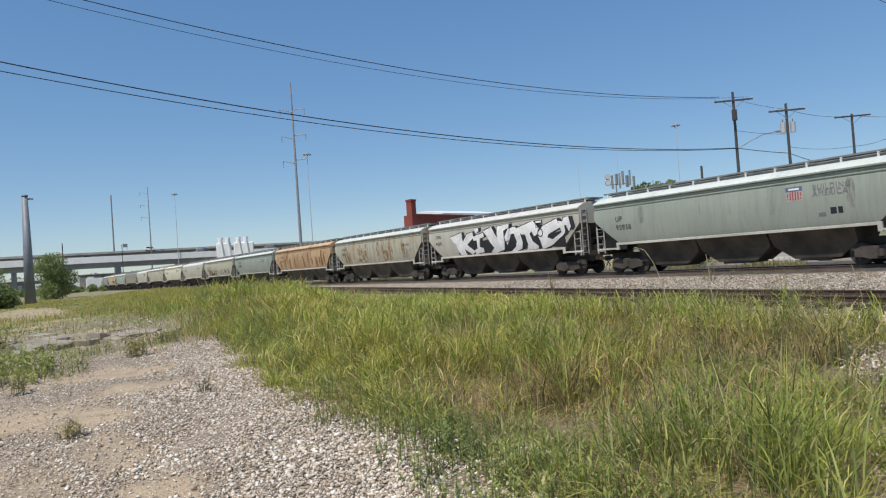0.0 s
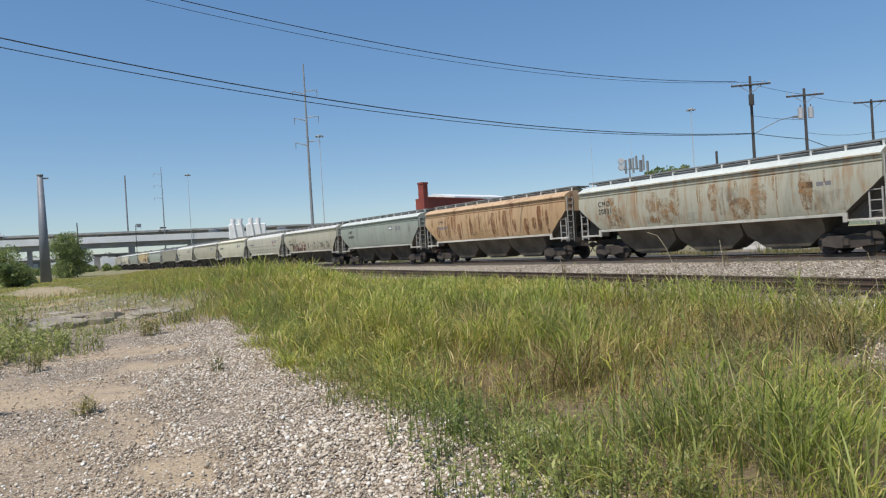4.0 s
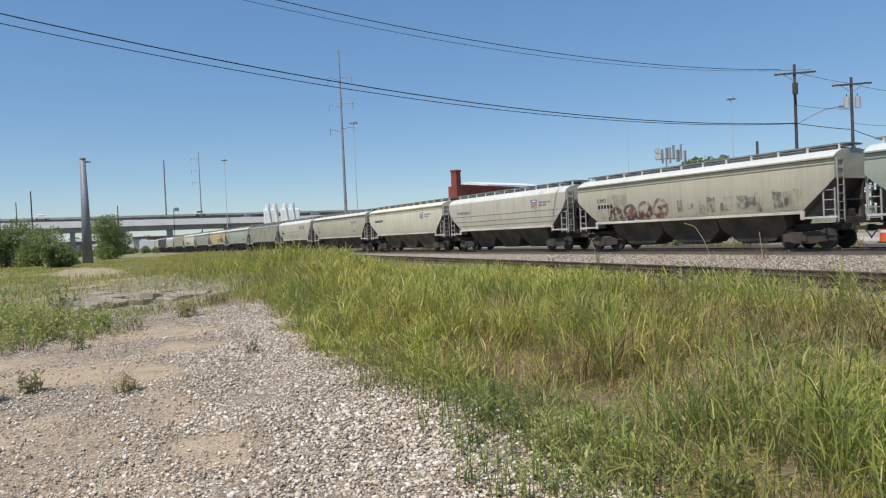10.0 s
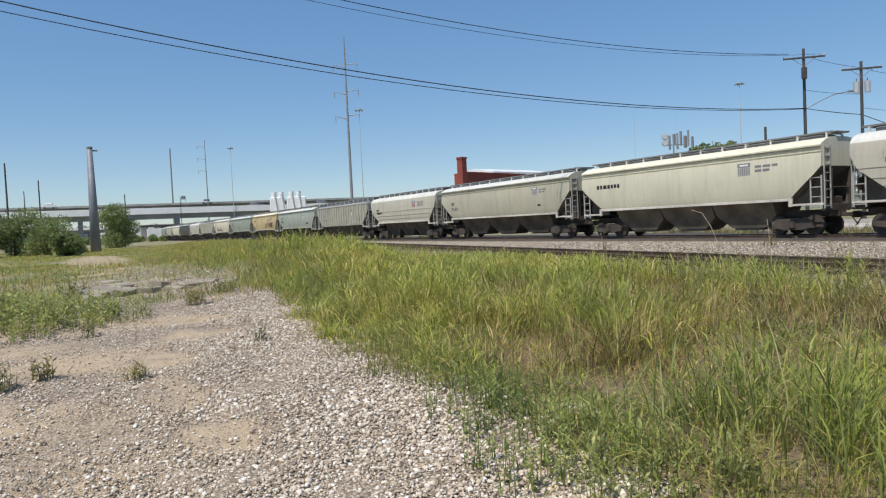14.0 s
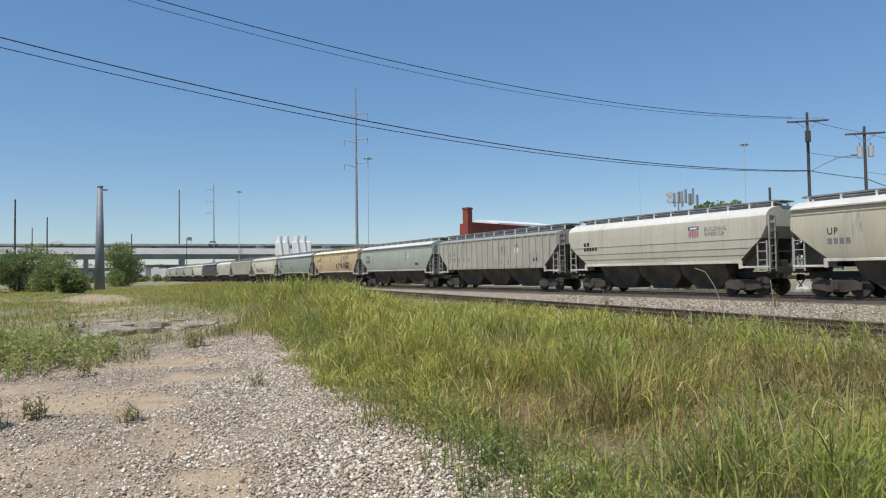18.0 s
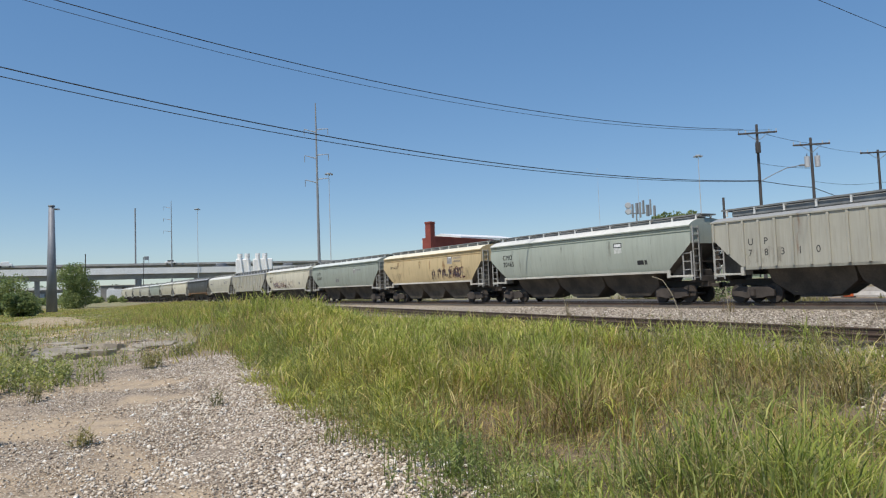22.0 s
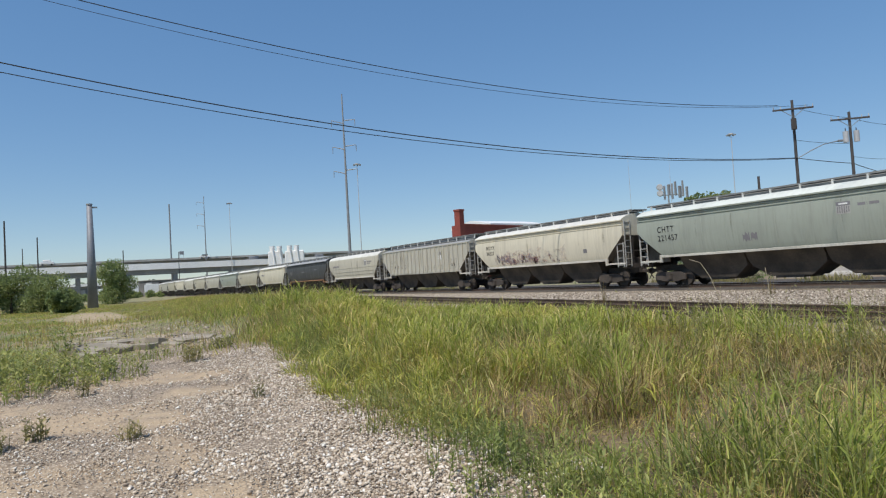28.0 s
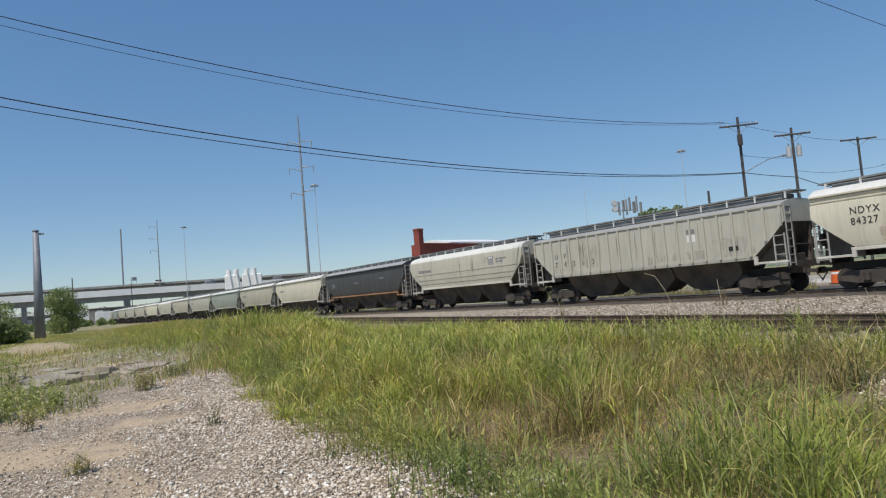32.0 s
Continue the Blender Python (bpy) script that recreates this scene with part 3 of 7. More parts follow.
def wagon(name, length, kind, paint, roof_paint, label, sill=None):
    """A covered hopper, its centre at the origin, rail head at z 0, length over couplers along y."""
    half = length / 2 - 0.62
    car = thing(name, Matrix(), label, "hopper wagon", "wagons of the grain train")
    flat, bands = kind == "ribbed", kind == "banded"
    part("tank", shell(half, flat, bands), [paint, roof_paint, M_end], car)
    sill = sill or (M_stripe_white if paint in (RUSTY, CREAM, YELLOW, IVORY, WHITE_GREY, TAN_GREY, SILVER) else M_sill_dull)
    if kind == "ribbed":
        n = RIBS
        for i in range(n):
            y = -half + 0.12 + (2 * half - 0.24) * i / (n - 1)
            z0 = 1.72 + max(0.0, (abs(y) - half + 1.75)) / 1.75 * 1.38
            key = (round(z0, 2), paint.name)

            def rib(z0=z0):
                bm = bmesh.new()
                box(bm, -0.05, 0.05, -0.055, 0.055, z0, 3.92, bevel=0.02)
                return bm
            for s in (-1, 1):
                put("rib", key, rib, paint, car, pose(s * 1.57, y, 0))
    if paint in (GREEN_GREY, BLUE_GREY, PALE_GREEN, WHITE_GREY):
        def seam():
            bm = bmesh.new()
            last = None
            for x, z in SIDE[:8]:
                row = [bm.verts.new((x + 0.007, y, z)) for y in (-0.03, 0.03)] + [bm.verts.new((x - 0.02, y, z)) for y in (0.03, -0.03)]
                if last:
                    for k in range(4):
                        bm.faces.new((last[k], last[(k + 1) % 4], row[(k + 1) % 4], row[k]))
                last = row
            bmesh.ops.recalc_face_normals(bm, faces=bm.faces)
            return bm
        for i in range(9):
            put("seam", (paint.name,), seam, paint, car, pose(0, (i - 4) * (half - 2.3) / 4.6, 0, 0, 0, 180))
    key = (round(half, 2),)

    def side_sill():
        return box(bmesh.new(), -0.05, 0.05, -half + 1.55, half - 1.55, 1.60, 1.73, bevel=0.012)

    def end_sill():
        bm = bmesh.new()
        box(bm, -0.045, 0.045, half - 1.46, half, 1.36, 1.46, bevel=0.01)
        box(bm, -0.055, 0.055, half - 1.64, half - 1.46, 1.33, 1.74, bevel=0.01)
        return bm

    def centre_sill():
        bm = bmesh.new()
        box(bm, -0.3, 0.3, -half, half, 0.82, 1.16, bevel=0.02)
        return bm

    def walkway():
        bm = bmesh.new()
        for x in (-0.36, 0.0, 0.36):
            box(bm, x - 0.16, x + 0.16, -half - 0.1, half + 0.1, 4.62, 4.66)
        for s in (-1, 1):
            box(bm, s * 0.62 - 0.015, s * 0.62 + 0.015, -half, half, 4.60, 4.68)
        return bm

    def bracket():
        bm = bmesh.new()
        box(bm, -0.66, 0.66, -0.03, 0.03, 4.55, 4.62)
        for s in (-1, 1):
            box(bm, s * 0.62 - 0.03, s * 0.62 + 0.03, -0.04, 0.04, 4.30, 4.62)
        return bm
    def trough():
        bm = bmesh.new()
        box(bm, -0.52, 0.52, -half + 0.5, half - 0.5, 4.28, 4.56, bevel=0.03)
        return bm
    put("hatch_trough", key, trough, M_walk, car, None, "long dull hatch along the roof ridge")
    for s in (-1, 1):
        put("side_sill", (*key, sill.name), side_sill, sill, car, pose(s * 1.47, 0, 0), "pale stripe along the lower edge")
        for turn in (0, 180):
            put("end_sill", (*key, sill.name), end_sill, sill, car, pose(s * 1.46, 0, 0, 0, 0, turn))
    put("centre_sill", key, centre_sill, M_steel_dark, car)
    put("roof_walkway", key, walkway, M_walk, car, None, "open grating walkway along the roof")
    for i in range(12):
        y = -half + 0.3 + (2 * half - 0.6) * i / 11
        put("walkway_bracket", (), bracket, M_bracket, car, pose(0, y, 0))
    bays = 3 if length < 18.9 else 4
    span = 2 * (half - 2.6)
    tan = paint in (PALE_GREEN, YELLOW, RUSTY, CREAM)
    for i in range(bays):
        y = -span / 2 + span * (i + 0.5) / bays
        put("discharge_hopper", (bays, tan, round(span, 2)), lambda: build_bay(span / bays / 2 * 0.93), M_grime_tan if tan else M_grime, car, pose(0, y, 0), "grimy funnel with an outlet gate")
    for e in (-1, 1):
        turn = 0 if e < 0 else 180
        put("end_frame", (), build_end_frame, M_steel_dark, car, pose(0, e * half, 0, 0, 0, turn), "end platform with brake gear and posts")
        for x in (-0.9, 0.9):
            put("end_shade_plate", (), build_end_shade_plate, M_end, car, pose(x, e * half, 0, 0, 0, turn))
        put("coupler", (), build_coupler, M_steel_dark, car, pose(0, e * (half - 0.02), 0, 0, 0, turn))
        for x in (-1.46, 1.46):
            put("end_ladder", (1,), lambda: build_ladder(0.46, 1.2, 4.0, 8), M_ladder, car, pose(x - math.copysign(0.28, x), e * (half + 0.03), 0), "steel ladder up the end")
            put("corner_ladder", (1,), lambda: build_ladder(0.5, 1.2, 2.7, 4), M_ladder, car, pose(x + math.copysign(0.02, x), e * (half - 0.32), 0, 0, 0, 90), "short steel ladder at the corner")
        truck = put("bogie", (), build_bolster, M_steel_dark, car, pose(0, e * (half - 1.75), 0))
        for x in (-1.0, 1.0):
            put("side_frame", (), build_side_frame, M_steel_dark, truck, pose(x, 0, 0))
            put("spring_nest", (), build_spring, M_wheel, truck, pose(x * 1.07, 0, 0))
        for w in (-0.88, 0.88):
            put("wheelset", (), build_wheelset, M_wheel, truck, pose(0, w, 0), "steel wheels on an axle")
    return car


def wrap(ob, s, y, z, lift=0.012, i=0):
    """Lays letters standing in their own XY plane on a wagon's side; s -1 is the side towards -x."""
    me = ob.data
    bm = bmesh.new()
    bm.from_mesh(me)
    ys = [v.co.y for v in bm.verts]
    if max(ys) - min(ys) > 0.7:
        for cut in np.arange(min(ys) + 0.2, max(ys), 0.2):
            bmesh.ops.bisect_plane(bm, geom=bm.verts[:] + bm.edges[:] + bm.faces[:], plane_co=(0, float(cut), 0), plane_no=(0, 1, 0))
    bm.to_mesh(me)
    bm.free()
    n = len(me.vertices)
    co = np.empty(n * 3, np.float32)
    me.vertices.foreach_get("co", co)
    co = co.reshape(-1, 3)
    out = np.empty_like(co)
    zz = z + co[:, 1]
    xs = side_x(zz, i) + lift + co[:, 2]
    out[:, 0], out[:, 1], out[:, 2] = s * xs, y + s * co[:, 0], zz
    me.vertices.foreach_set("co", out.ravel())
    me.update()
    return ob


# body colour darkened: the shade under the wagon ends is put into this tone
M_end = mat("shade dark end sheet", (0.10, 0.088, 0.07), (0.19, 0.17, 0.14), 0.8, 12, 0.85)
M_sill_dull = mat("dull grey sill paint", (0.42, 0.40, 0.345), (0.56, 0.54, 0.47), 0.8, 12, 0.7)
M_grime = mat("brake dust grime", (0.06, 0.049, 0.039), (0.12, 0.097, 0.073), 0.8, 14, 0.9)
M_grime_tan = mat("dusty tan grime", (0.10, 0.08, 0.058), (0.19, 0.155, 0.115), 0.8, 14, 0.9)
M_walk = mat("galvanised grating", (0.16, 0.165, 0.165), (0.24, 0.245, 0.24), 1.5, 30, 0.7, 0.2)
M_bracket = mat("pale bracket paint", (0.55, 0.55, 0.52), (0.72, 0.72, 0.69), 1.5, 20, 0.6)
M_ladder = mat("worn grey ladder paint", (0.30, 0.29, 0.26), (0.42, 0.41, 0.38), 1.5, 20, 0.7)
M_wheel = mat("brown wheel steel", (0.045, 0.037, 0.031), (0.08, 0.063, 0.05), 2, 20, 0.8, 0.1)

GREEN_GREY = car_paint("grey green wagon paint", (0.290, 0.316, 0.267), 0.40)
PALE_GREEN = car_paint("pale green wagon paint with rust", (0.40, 0.385, 0.30), 0.40, 0.42, (0.34, 0.205, 0.10))
WHITE_GREY = car_paint("pale grey wagon paint", (0.434, 0.413, 0.345), 0.45)
RUSTY = car_paint("orange wagon paint gone to rust", (0.46, 0.295, 0.15), 0.42, 0.31, (0.24, 0.10, 0.045), (0.54, 0.38, 0.225))
TAN_GREY = car_paint("warm grey wagon paint", (0.433, 0.404, 0.308), 0.45)
CREAM = car_paint("cream wagon paint", (0.58, 0.55, 0.42), 0.35)
SILVER = car_paint("silver grey wagon paint", (0.459, 0.430, 0.345), 0.5)
RIB_GREY = car_paint("old grey ribbed wagon paint", (0.37, 0.355, 0.295), 0.6, 0.1)
YELLOW = car_paint("faded yellow wagon paint", (0.53, 0.41, 0.225), 0.4, 0.1, (0.28, 0.17, 0.10))
BLUE_GREY = car_paint("blue grey wagon paint", (0.351, 0.380, 0.321), 0.4)
IVORY = car_paint("ivory wagon paint with worn lower half", (0.596, 0.551, 0.431), 0.5)
CHARCOAL = car_paint("charcoal wagon paint", (0.055, 0.056, 0.056), 0.4)
DUSTY = car_paint("dusty beige wagon paint", (0.434, 0.402, 0.313), 0.5)
# ROOF_PALE and ROOF_GREEN are lightened to hold the sun's highlight in colour
ROOF_PALE = car_paint("sun brightened roof paint", (0.60, 0.585, 0.53), 0.35)
ROOF_GREEN = car_paint("sun brightened grey green roof paint", (0.56, 0.58, 0.53), 0.35)
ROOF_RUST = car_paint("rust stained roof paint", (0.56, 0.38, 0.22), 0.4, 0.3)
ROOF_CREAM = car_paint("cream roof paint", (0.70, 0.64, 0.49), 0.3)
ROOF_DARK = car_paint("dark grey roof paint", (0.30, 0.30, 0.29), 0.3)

# wagons in order from the head of the visible train: ends along the track at the start, body kind, paints, label
JOINTS = [10.2, 28.07, 46.14, 64.33, 82.47, 99.82, 117.49, 133.86, 150.8, 169.35, 185.15, 203.43, 222.01, 239.18, 257.75, 275.38,
          293.63, 309.86, 328.49, 344.84, 361.03, 377.99, 394.9, 411.0, 427.4, 445.0, 462.3, 479.6, 496.9, 514.2, 531.5, 548.8, 566.1]
KINDS = [
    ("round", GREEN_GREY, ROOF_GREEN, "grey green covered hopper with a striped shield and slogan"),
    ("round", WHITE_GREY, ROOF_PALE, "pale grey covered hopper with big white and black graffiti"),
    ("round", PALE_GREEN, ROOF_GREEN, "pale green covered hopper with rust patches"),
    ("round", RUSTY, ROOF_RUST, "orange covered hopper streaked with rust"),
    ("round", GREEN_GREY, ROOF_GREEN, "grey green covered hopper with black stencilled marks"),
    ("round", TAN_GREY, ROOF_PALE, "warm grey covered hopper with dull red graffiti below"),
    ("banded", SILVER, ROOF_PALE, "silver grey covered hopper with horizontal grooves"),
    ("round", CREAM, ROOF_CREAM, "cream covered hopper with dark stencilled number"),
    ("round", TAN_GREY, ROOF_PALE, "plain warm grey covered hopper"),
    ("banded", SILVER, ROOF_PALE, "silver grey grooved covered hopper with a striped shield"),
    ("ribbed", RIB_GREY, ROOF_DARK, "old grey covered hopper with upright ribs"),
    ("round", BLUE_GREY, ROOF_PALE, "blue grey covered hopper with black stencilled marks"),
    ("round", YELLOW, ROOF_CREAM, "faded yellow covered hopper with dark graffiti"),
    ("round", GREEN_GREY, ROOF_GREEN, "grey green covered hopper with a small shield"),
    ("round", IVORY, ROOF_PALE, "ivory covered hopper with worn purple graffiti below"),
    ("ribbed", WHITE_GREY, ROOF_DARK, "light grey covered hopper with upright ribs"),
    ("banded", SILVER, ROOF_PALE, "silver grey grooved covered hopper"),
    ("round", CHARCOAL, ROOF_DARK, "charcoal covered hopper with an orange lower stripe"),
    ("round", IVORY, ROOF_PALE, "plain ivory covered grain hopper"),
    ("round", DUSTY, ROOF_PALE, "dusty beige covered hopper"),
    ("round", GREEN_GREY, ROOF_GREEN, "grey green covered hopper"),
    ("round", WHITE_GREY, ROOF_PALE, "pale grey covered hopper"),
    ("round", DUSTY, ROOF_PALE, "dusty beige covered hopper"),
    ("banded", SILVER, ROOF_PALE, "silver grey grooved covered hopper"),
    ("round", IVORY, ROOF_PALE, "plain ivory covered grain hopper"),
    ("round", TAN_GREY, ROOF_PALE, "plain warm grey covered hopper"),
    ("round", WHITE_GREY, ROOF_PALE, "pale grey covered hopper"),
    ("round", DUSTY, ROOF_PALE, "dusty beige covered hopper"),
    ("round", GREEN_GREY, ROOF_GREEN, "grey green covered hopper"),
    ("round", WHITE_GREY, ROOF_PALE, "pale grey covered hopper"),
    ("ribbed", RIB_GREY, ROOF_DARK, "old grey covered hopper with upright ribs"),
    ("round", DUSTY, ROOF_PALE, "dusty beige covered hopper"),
]
WAGONS = []
for i, (kind, paint, roof_paint, label) in enumerate(KINDS):
    WAGONS.append(wagon("hopper_wagon", JOINTS[i + 1] - JOINTS[i], kind, paint, roof_paint, label, M_stripe_orange if paint is CHARCOAL else None))

# how far the train has rolled towards -y, by seconds
ROLLED = [(0, 0), (2, 17.0), (5, 42.4), (7, 59.1), (9, 75.65), (11, 92.2), (13, 108.75), (15, 125.2), (17, 141.5), (19, 157.7), (20, 165.8),
          (22, 181.9), (24, 197.7), (25, 205.55), (28, 229.0), (30, 244.4), (32, 259.45)]


def wagon_pose(i, rolled):
    xa, ya, _ = on_track(JOINTS[i] + 1.9 - rolled)
    xb, yb, _ = on_track(JOINTS[i + 1] - 1.9 - rolled)
    return pose((xa + xb) / 2, (ya + yb) / 2, RAIL_Z, 0, 0, -math.degrees(math.atan2(xb - xa, yb - ya)))


def motions():
    for i, car in enumerate(WAGONS):
        walk(car, [(t, wagon_pose(i, d)) for t, d in ROLLED])

# ---- poles, masts and wires ----
def timber_pole(m, top, arm_w, label, arm_drop=0.7, cans=0, turn=0.0, base=0.0, r=0.15):
    p = thing("utility_pole", m, label, "utility pole", "timber poles behind the train")
    part("shaft", rod(bmesh.new(), (0, 0, base), (0, 0, top), r, r * 0.68, 10), M_pole_wood, p)
    c = Matrix.Rotation(radians(turn), 4, "Z")
    if arm_w:
        arm = part("crossarm", box(bmesh.new(), -arm_w / 2, arm_w / 2, -0.19, -0.08, top - arm_drop - 0.07, top - arm_drop + 0.07, c, 0.01), M_pole_wood, p)
        for s in (-1, 1):
            part("brace", rod(bmesh.new(), c @ Vector((s * arm_w * 0.3, -0.13, top - arm_drop)), c @ Vector((0, -0.15, top - arm_drop - 0.7)), 0.025, n=5), M_galv_dark, p)
            for f in (0.48, 0.3):
                q = c @ Vector((s * arm_w * f, -0.13, top - arm_drop + 0.07))
                part("insulator", rod(bmesh.new(), q, q + Vector((0, 0, 0.22)), 0.05, 0.03, 6), M_galv, arm)
    for k in range(cans):
        s = (-1, 1)[k % 2]
        q = c @ Vector((s * (0.40 if cans > 1 else 0.1), -0.1 if cans > 1 else -0.42, top - 2.5))
        can = part("transformer", rod(bmesh.new(), q, q + Vector((0, 0, 0.9)), 0.21, 0.21, 12), M_galv if cans > 1 else M_pole_wood, p, "small can-shaped transformer")
        part("bushing", rod(bmesh.new(), q + Vector((0, 0, 0.9)), q + Vector((0, 0, 1.15)), 0.05, 0.03, 6), M_pole_wood, can)
    return p


POLES = [
    timber_pole(pose(52.6, 32.8, 0), 14.3, 3.1, "dark timber utility pole with a crossarm and transformer", 0.75, 1, -42),
    timber_pole(pose(56.3, 30.35, 0), 13.0, 2.9, "dark timber utility pole with two pale transformers", 0.6, 2, -42),
    timber_pole(pose(68.5, 30.7, 0), 13.0, 3.2, "dark timber utility pole with a wide crossarm", 0.25, 0, -42),
    timber_pole(pose(71.5, 22.8, 0), 12.4, 2.6, "dark timber pole with a low crossarm", 1.0, 0, -42),
]
lone = timber_pole(pose(47.3, 16.35, 0), 12.1, 0, "bare dark timber pole without a crossarm", r=0.2)
short = timber_pole(pose(57.6, 39.8, 0), 9.2, 0, "short bare timber post behind the train", r=0.16)


def sag_line(a, b, sag, n=28):
    a, b = Vector(a), Vector(b)
    return [a.lerp(b, u) - Vector((0, 0, 4 * sag * u * (1 - u))) for u in np.linspace(0, 1, n)]


def cable(a, b, sag, r=0.018, label="black overhead cable"):
    ob = part("overhead_cable", tube(bmesh.new(), sag_line(a, b, sag), r), M_wire)
    return tagged(ob, label, "cable", "overhead cables")


# steel monopole, tapering
M_monopole = mat("dark grey pole coating", (0.19, 0.20, 0.225), (0.25, 0.26, 0.285), 0.6, 15, 0.6, 0.2, 0.05)
p = thing("steel_monopole", pose(3.2, 100, 0), "thick tapering grey steel monopole without wires", "pole")
part("shaft", rod(bmesh.new(), (0, 0, 0), (0, 0, 13.75), 0.66, 0.33, 12), M_monopole, p, smooth=True)
part("cap", rod(bmesh.new(), (0, 0, 13.75), (0, 0, 13.9), 0.40, 0.38, 12), M_galv_dark, p)
part("bracket", box(bmesh.new(), 0.3, 0.95, -0.1, 0.1, 13.3, 13.5), M_galv_dark, p)


def transmission_mast(x, y, top, r, arms, label, reach=3.0):
    p = thing("transmission_mast", pose(x, y, 0), label, "transmission pole")
    part("shaft", rod(bmesh.new(), (0, 0, 0), (0, 0, top), r, r * 0.35, 10), M_galv_dark, p)
    for z, side in arms:
        a = part("arm", rod(bmesh.new(), (0, 0, z), (side * reach, 0, z + 0.5), 0.14, 0.08, 6), M_galv, p)
        part("insulator", rod(bmesh.new(), (side * reach, 0, z + 0.45), (side * reach, 0, z - 1.1), 0.09, 0.06, 6), M_galv_dark, a)
    return p


transmission_mast(59.3, 148.6, 46.4, 0.40, [(40.0, 1), (39.3, -1), (33.8, 1), (33.0, -1), (28.0, 1), (27.2, -1)], "tall tapering grey transmission pole with six short arms")
transmission_mast(58.0, 324.9, 45.3, 0.36, [(42.0, -1), (36.5, -1), (31.0, -1)], "distant slim transmission pole with short arms", 3.4)


def high_mast(x, y, top, label, r=0.21):
    p = thing("high_mast_light", pose(x, y, 0), label, "street light", "high mast lights")
    part("shaft", rod(bmesh.new(), (0, 0, 0), (0, 0, top), r, r * 0.45, 8), M_galv, p)
    part("ring", rod(bmesh.new(), (0, 0, top - 0.3), (0, 0, top), 0.7, 0.7, 12), M_galv, p)
    for k in range(6):
        a = k * math.pi / 3
        part("lamp_head", box(bmesh.new(), -0.26, 0.26, -0.2, 0.2, top - 0.6, top - 0.25, pose(1.0 * math.cos(a), 1.0 * math.sin(a), 0, 0, 0, math.degrees(a)), 0.05), M_galv_dark, p)
    return p


for x, y, top in ((77.3, 184.5, 36.5), (62.8, 293.4, 38.2), (161.0, 118.5, 35.9)):
    high_mast(x, y, top, "tall slim highway light mast with a ring of lamps", 0.17)
p = thing("lattice_mast", pose(45.0, 342, 0), "tall grey steel mast with a ladder cage", "mast")
part("shaft", rod(bmesh.new(), (0, 0, 0), (0, 0, 43.5), 0.4, 0.3, 8), M_galv_dark, p)
part("cage", rod(bmesh.new(), (1.2, 0, 0), (1.2, 0, -42), 0.12, 0.12, 6), M_galv_dark, p)

# ---- red brick building ----
p = thing("brick_building", pose(0, 0, 0), "dark red brick building with a square chimney", "building")
bd = Matrix.Translation((78.2, 127.8, 0)) @ Matrix.Rotation(radians(19), 4, "Z")
part("chimney", box(bmesh.new(), -0.8, 0.8, -0.05, 1.5, 0, 16.1, bd, 0.03), M_brick, p)
part("chimney_cap", box(bmesh.new(), -0.9, 0.9, -0.15, 1.6, 15.75, 16.2, bd, 0.03), M_brick, p)
part("wall", box(bmesh.new(), -0.7, 24, 0.02, 2.5, 0, 12.6, bd), M_brick, p)
part("parapet", box(bmesh.new(), 0.8, 24.1, -0.1, 2.6, 12.6, 12.95, bd, 0.03), M_brick, p)
p = thing("white_roof_shed", pose(0, 0, 0), "long low shed with a white metal roof", "building")
bd2 = Matrix.Translation((93.5, 139.0, 0)) @ Matrix.Rotation(radians(12), 4, "Z")
part("wall", box(bmesh.new(), 0, 22, 0, 14, 0, 13.3, bd2), M_concrete, p)
bm = bmesh.new()
rows_ = [[bm.verts.new(bd2 @ Vector((x, y, z))) for y, z in ((-0.4, 13.3), (-0.4, 13.9), (7, 15.2), (14.4, 13.9), (14.4, 13.3))] for x in (-0.4, 22.4)]
bm.faces.new(rows_[0])
bm.faces.new(rows_[1][::-1])
for k in range(5):
    bm.faces.new((rows_[0][k], rows_[1][k], rows_[1][(k + 1) % 5], rows_[0][(k + 1) % 5]))
bmesh.ops.recalc_face_normals(bm, faces=bm.faces)
part("roof", bm, M_white, p)

# ---- white storage silos with pipes ----
p = thing("white_silo_block", pose(0, 0, 0), "white storage block with fat pipes and caps", "silo")
sb = Matrix.Translation((67.2, 251.2, 0)) @ Matrix.Rotation(radians(-16), 4, "Z")
part("tank", box(bmesh.new(), 0, 5.4, 0, 6, 0, 14.4, sb, 0.3), M_white, p)
part("tank", box(bmesh.new(), 6.2, 13.4, 0, 6, 0, 14.4, sb, 0.3), M_white, p)
for x in (1.6, 4.2, 8.0, 10.6):
    f = part("filter", rod(bmesh.new(), sb @ Vector((x, 1.0, 14.2)), sb @ Vector((x, 1.0, 16.4)), 1.0, 1.0, 12), M_white, p)
    part("pipe", rod(bmesh.new(), sb @ Vector((x, -0.3, 15.6)), sb @ Vector((x + 0.9, -0.4, 8.0)), 0.35, 0.35, 8), M_white, f)


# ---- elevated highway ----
# the parapet's sunlight is put into this near-white tone
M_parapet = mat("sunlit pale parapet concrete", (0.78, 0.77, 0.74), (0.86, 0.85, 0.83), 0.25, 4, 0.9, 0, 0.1)


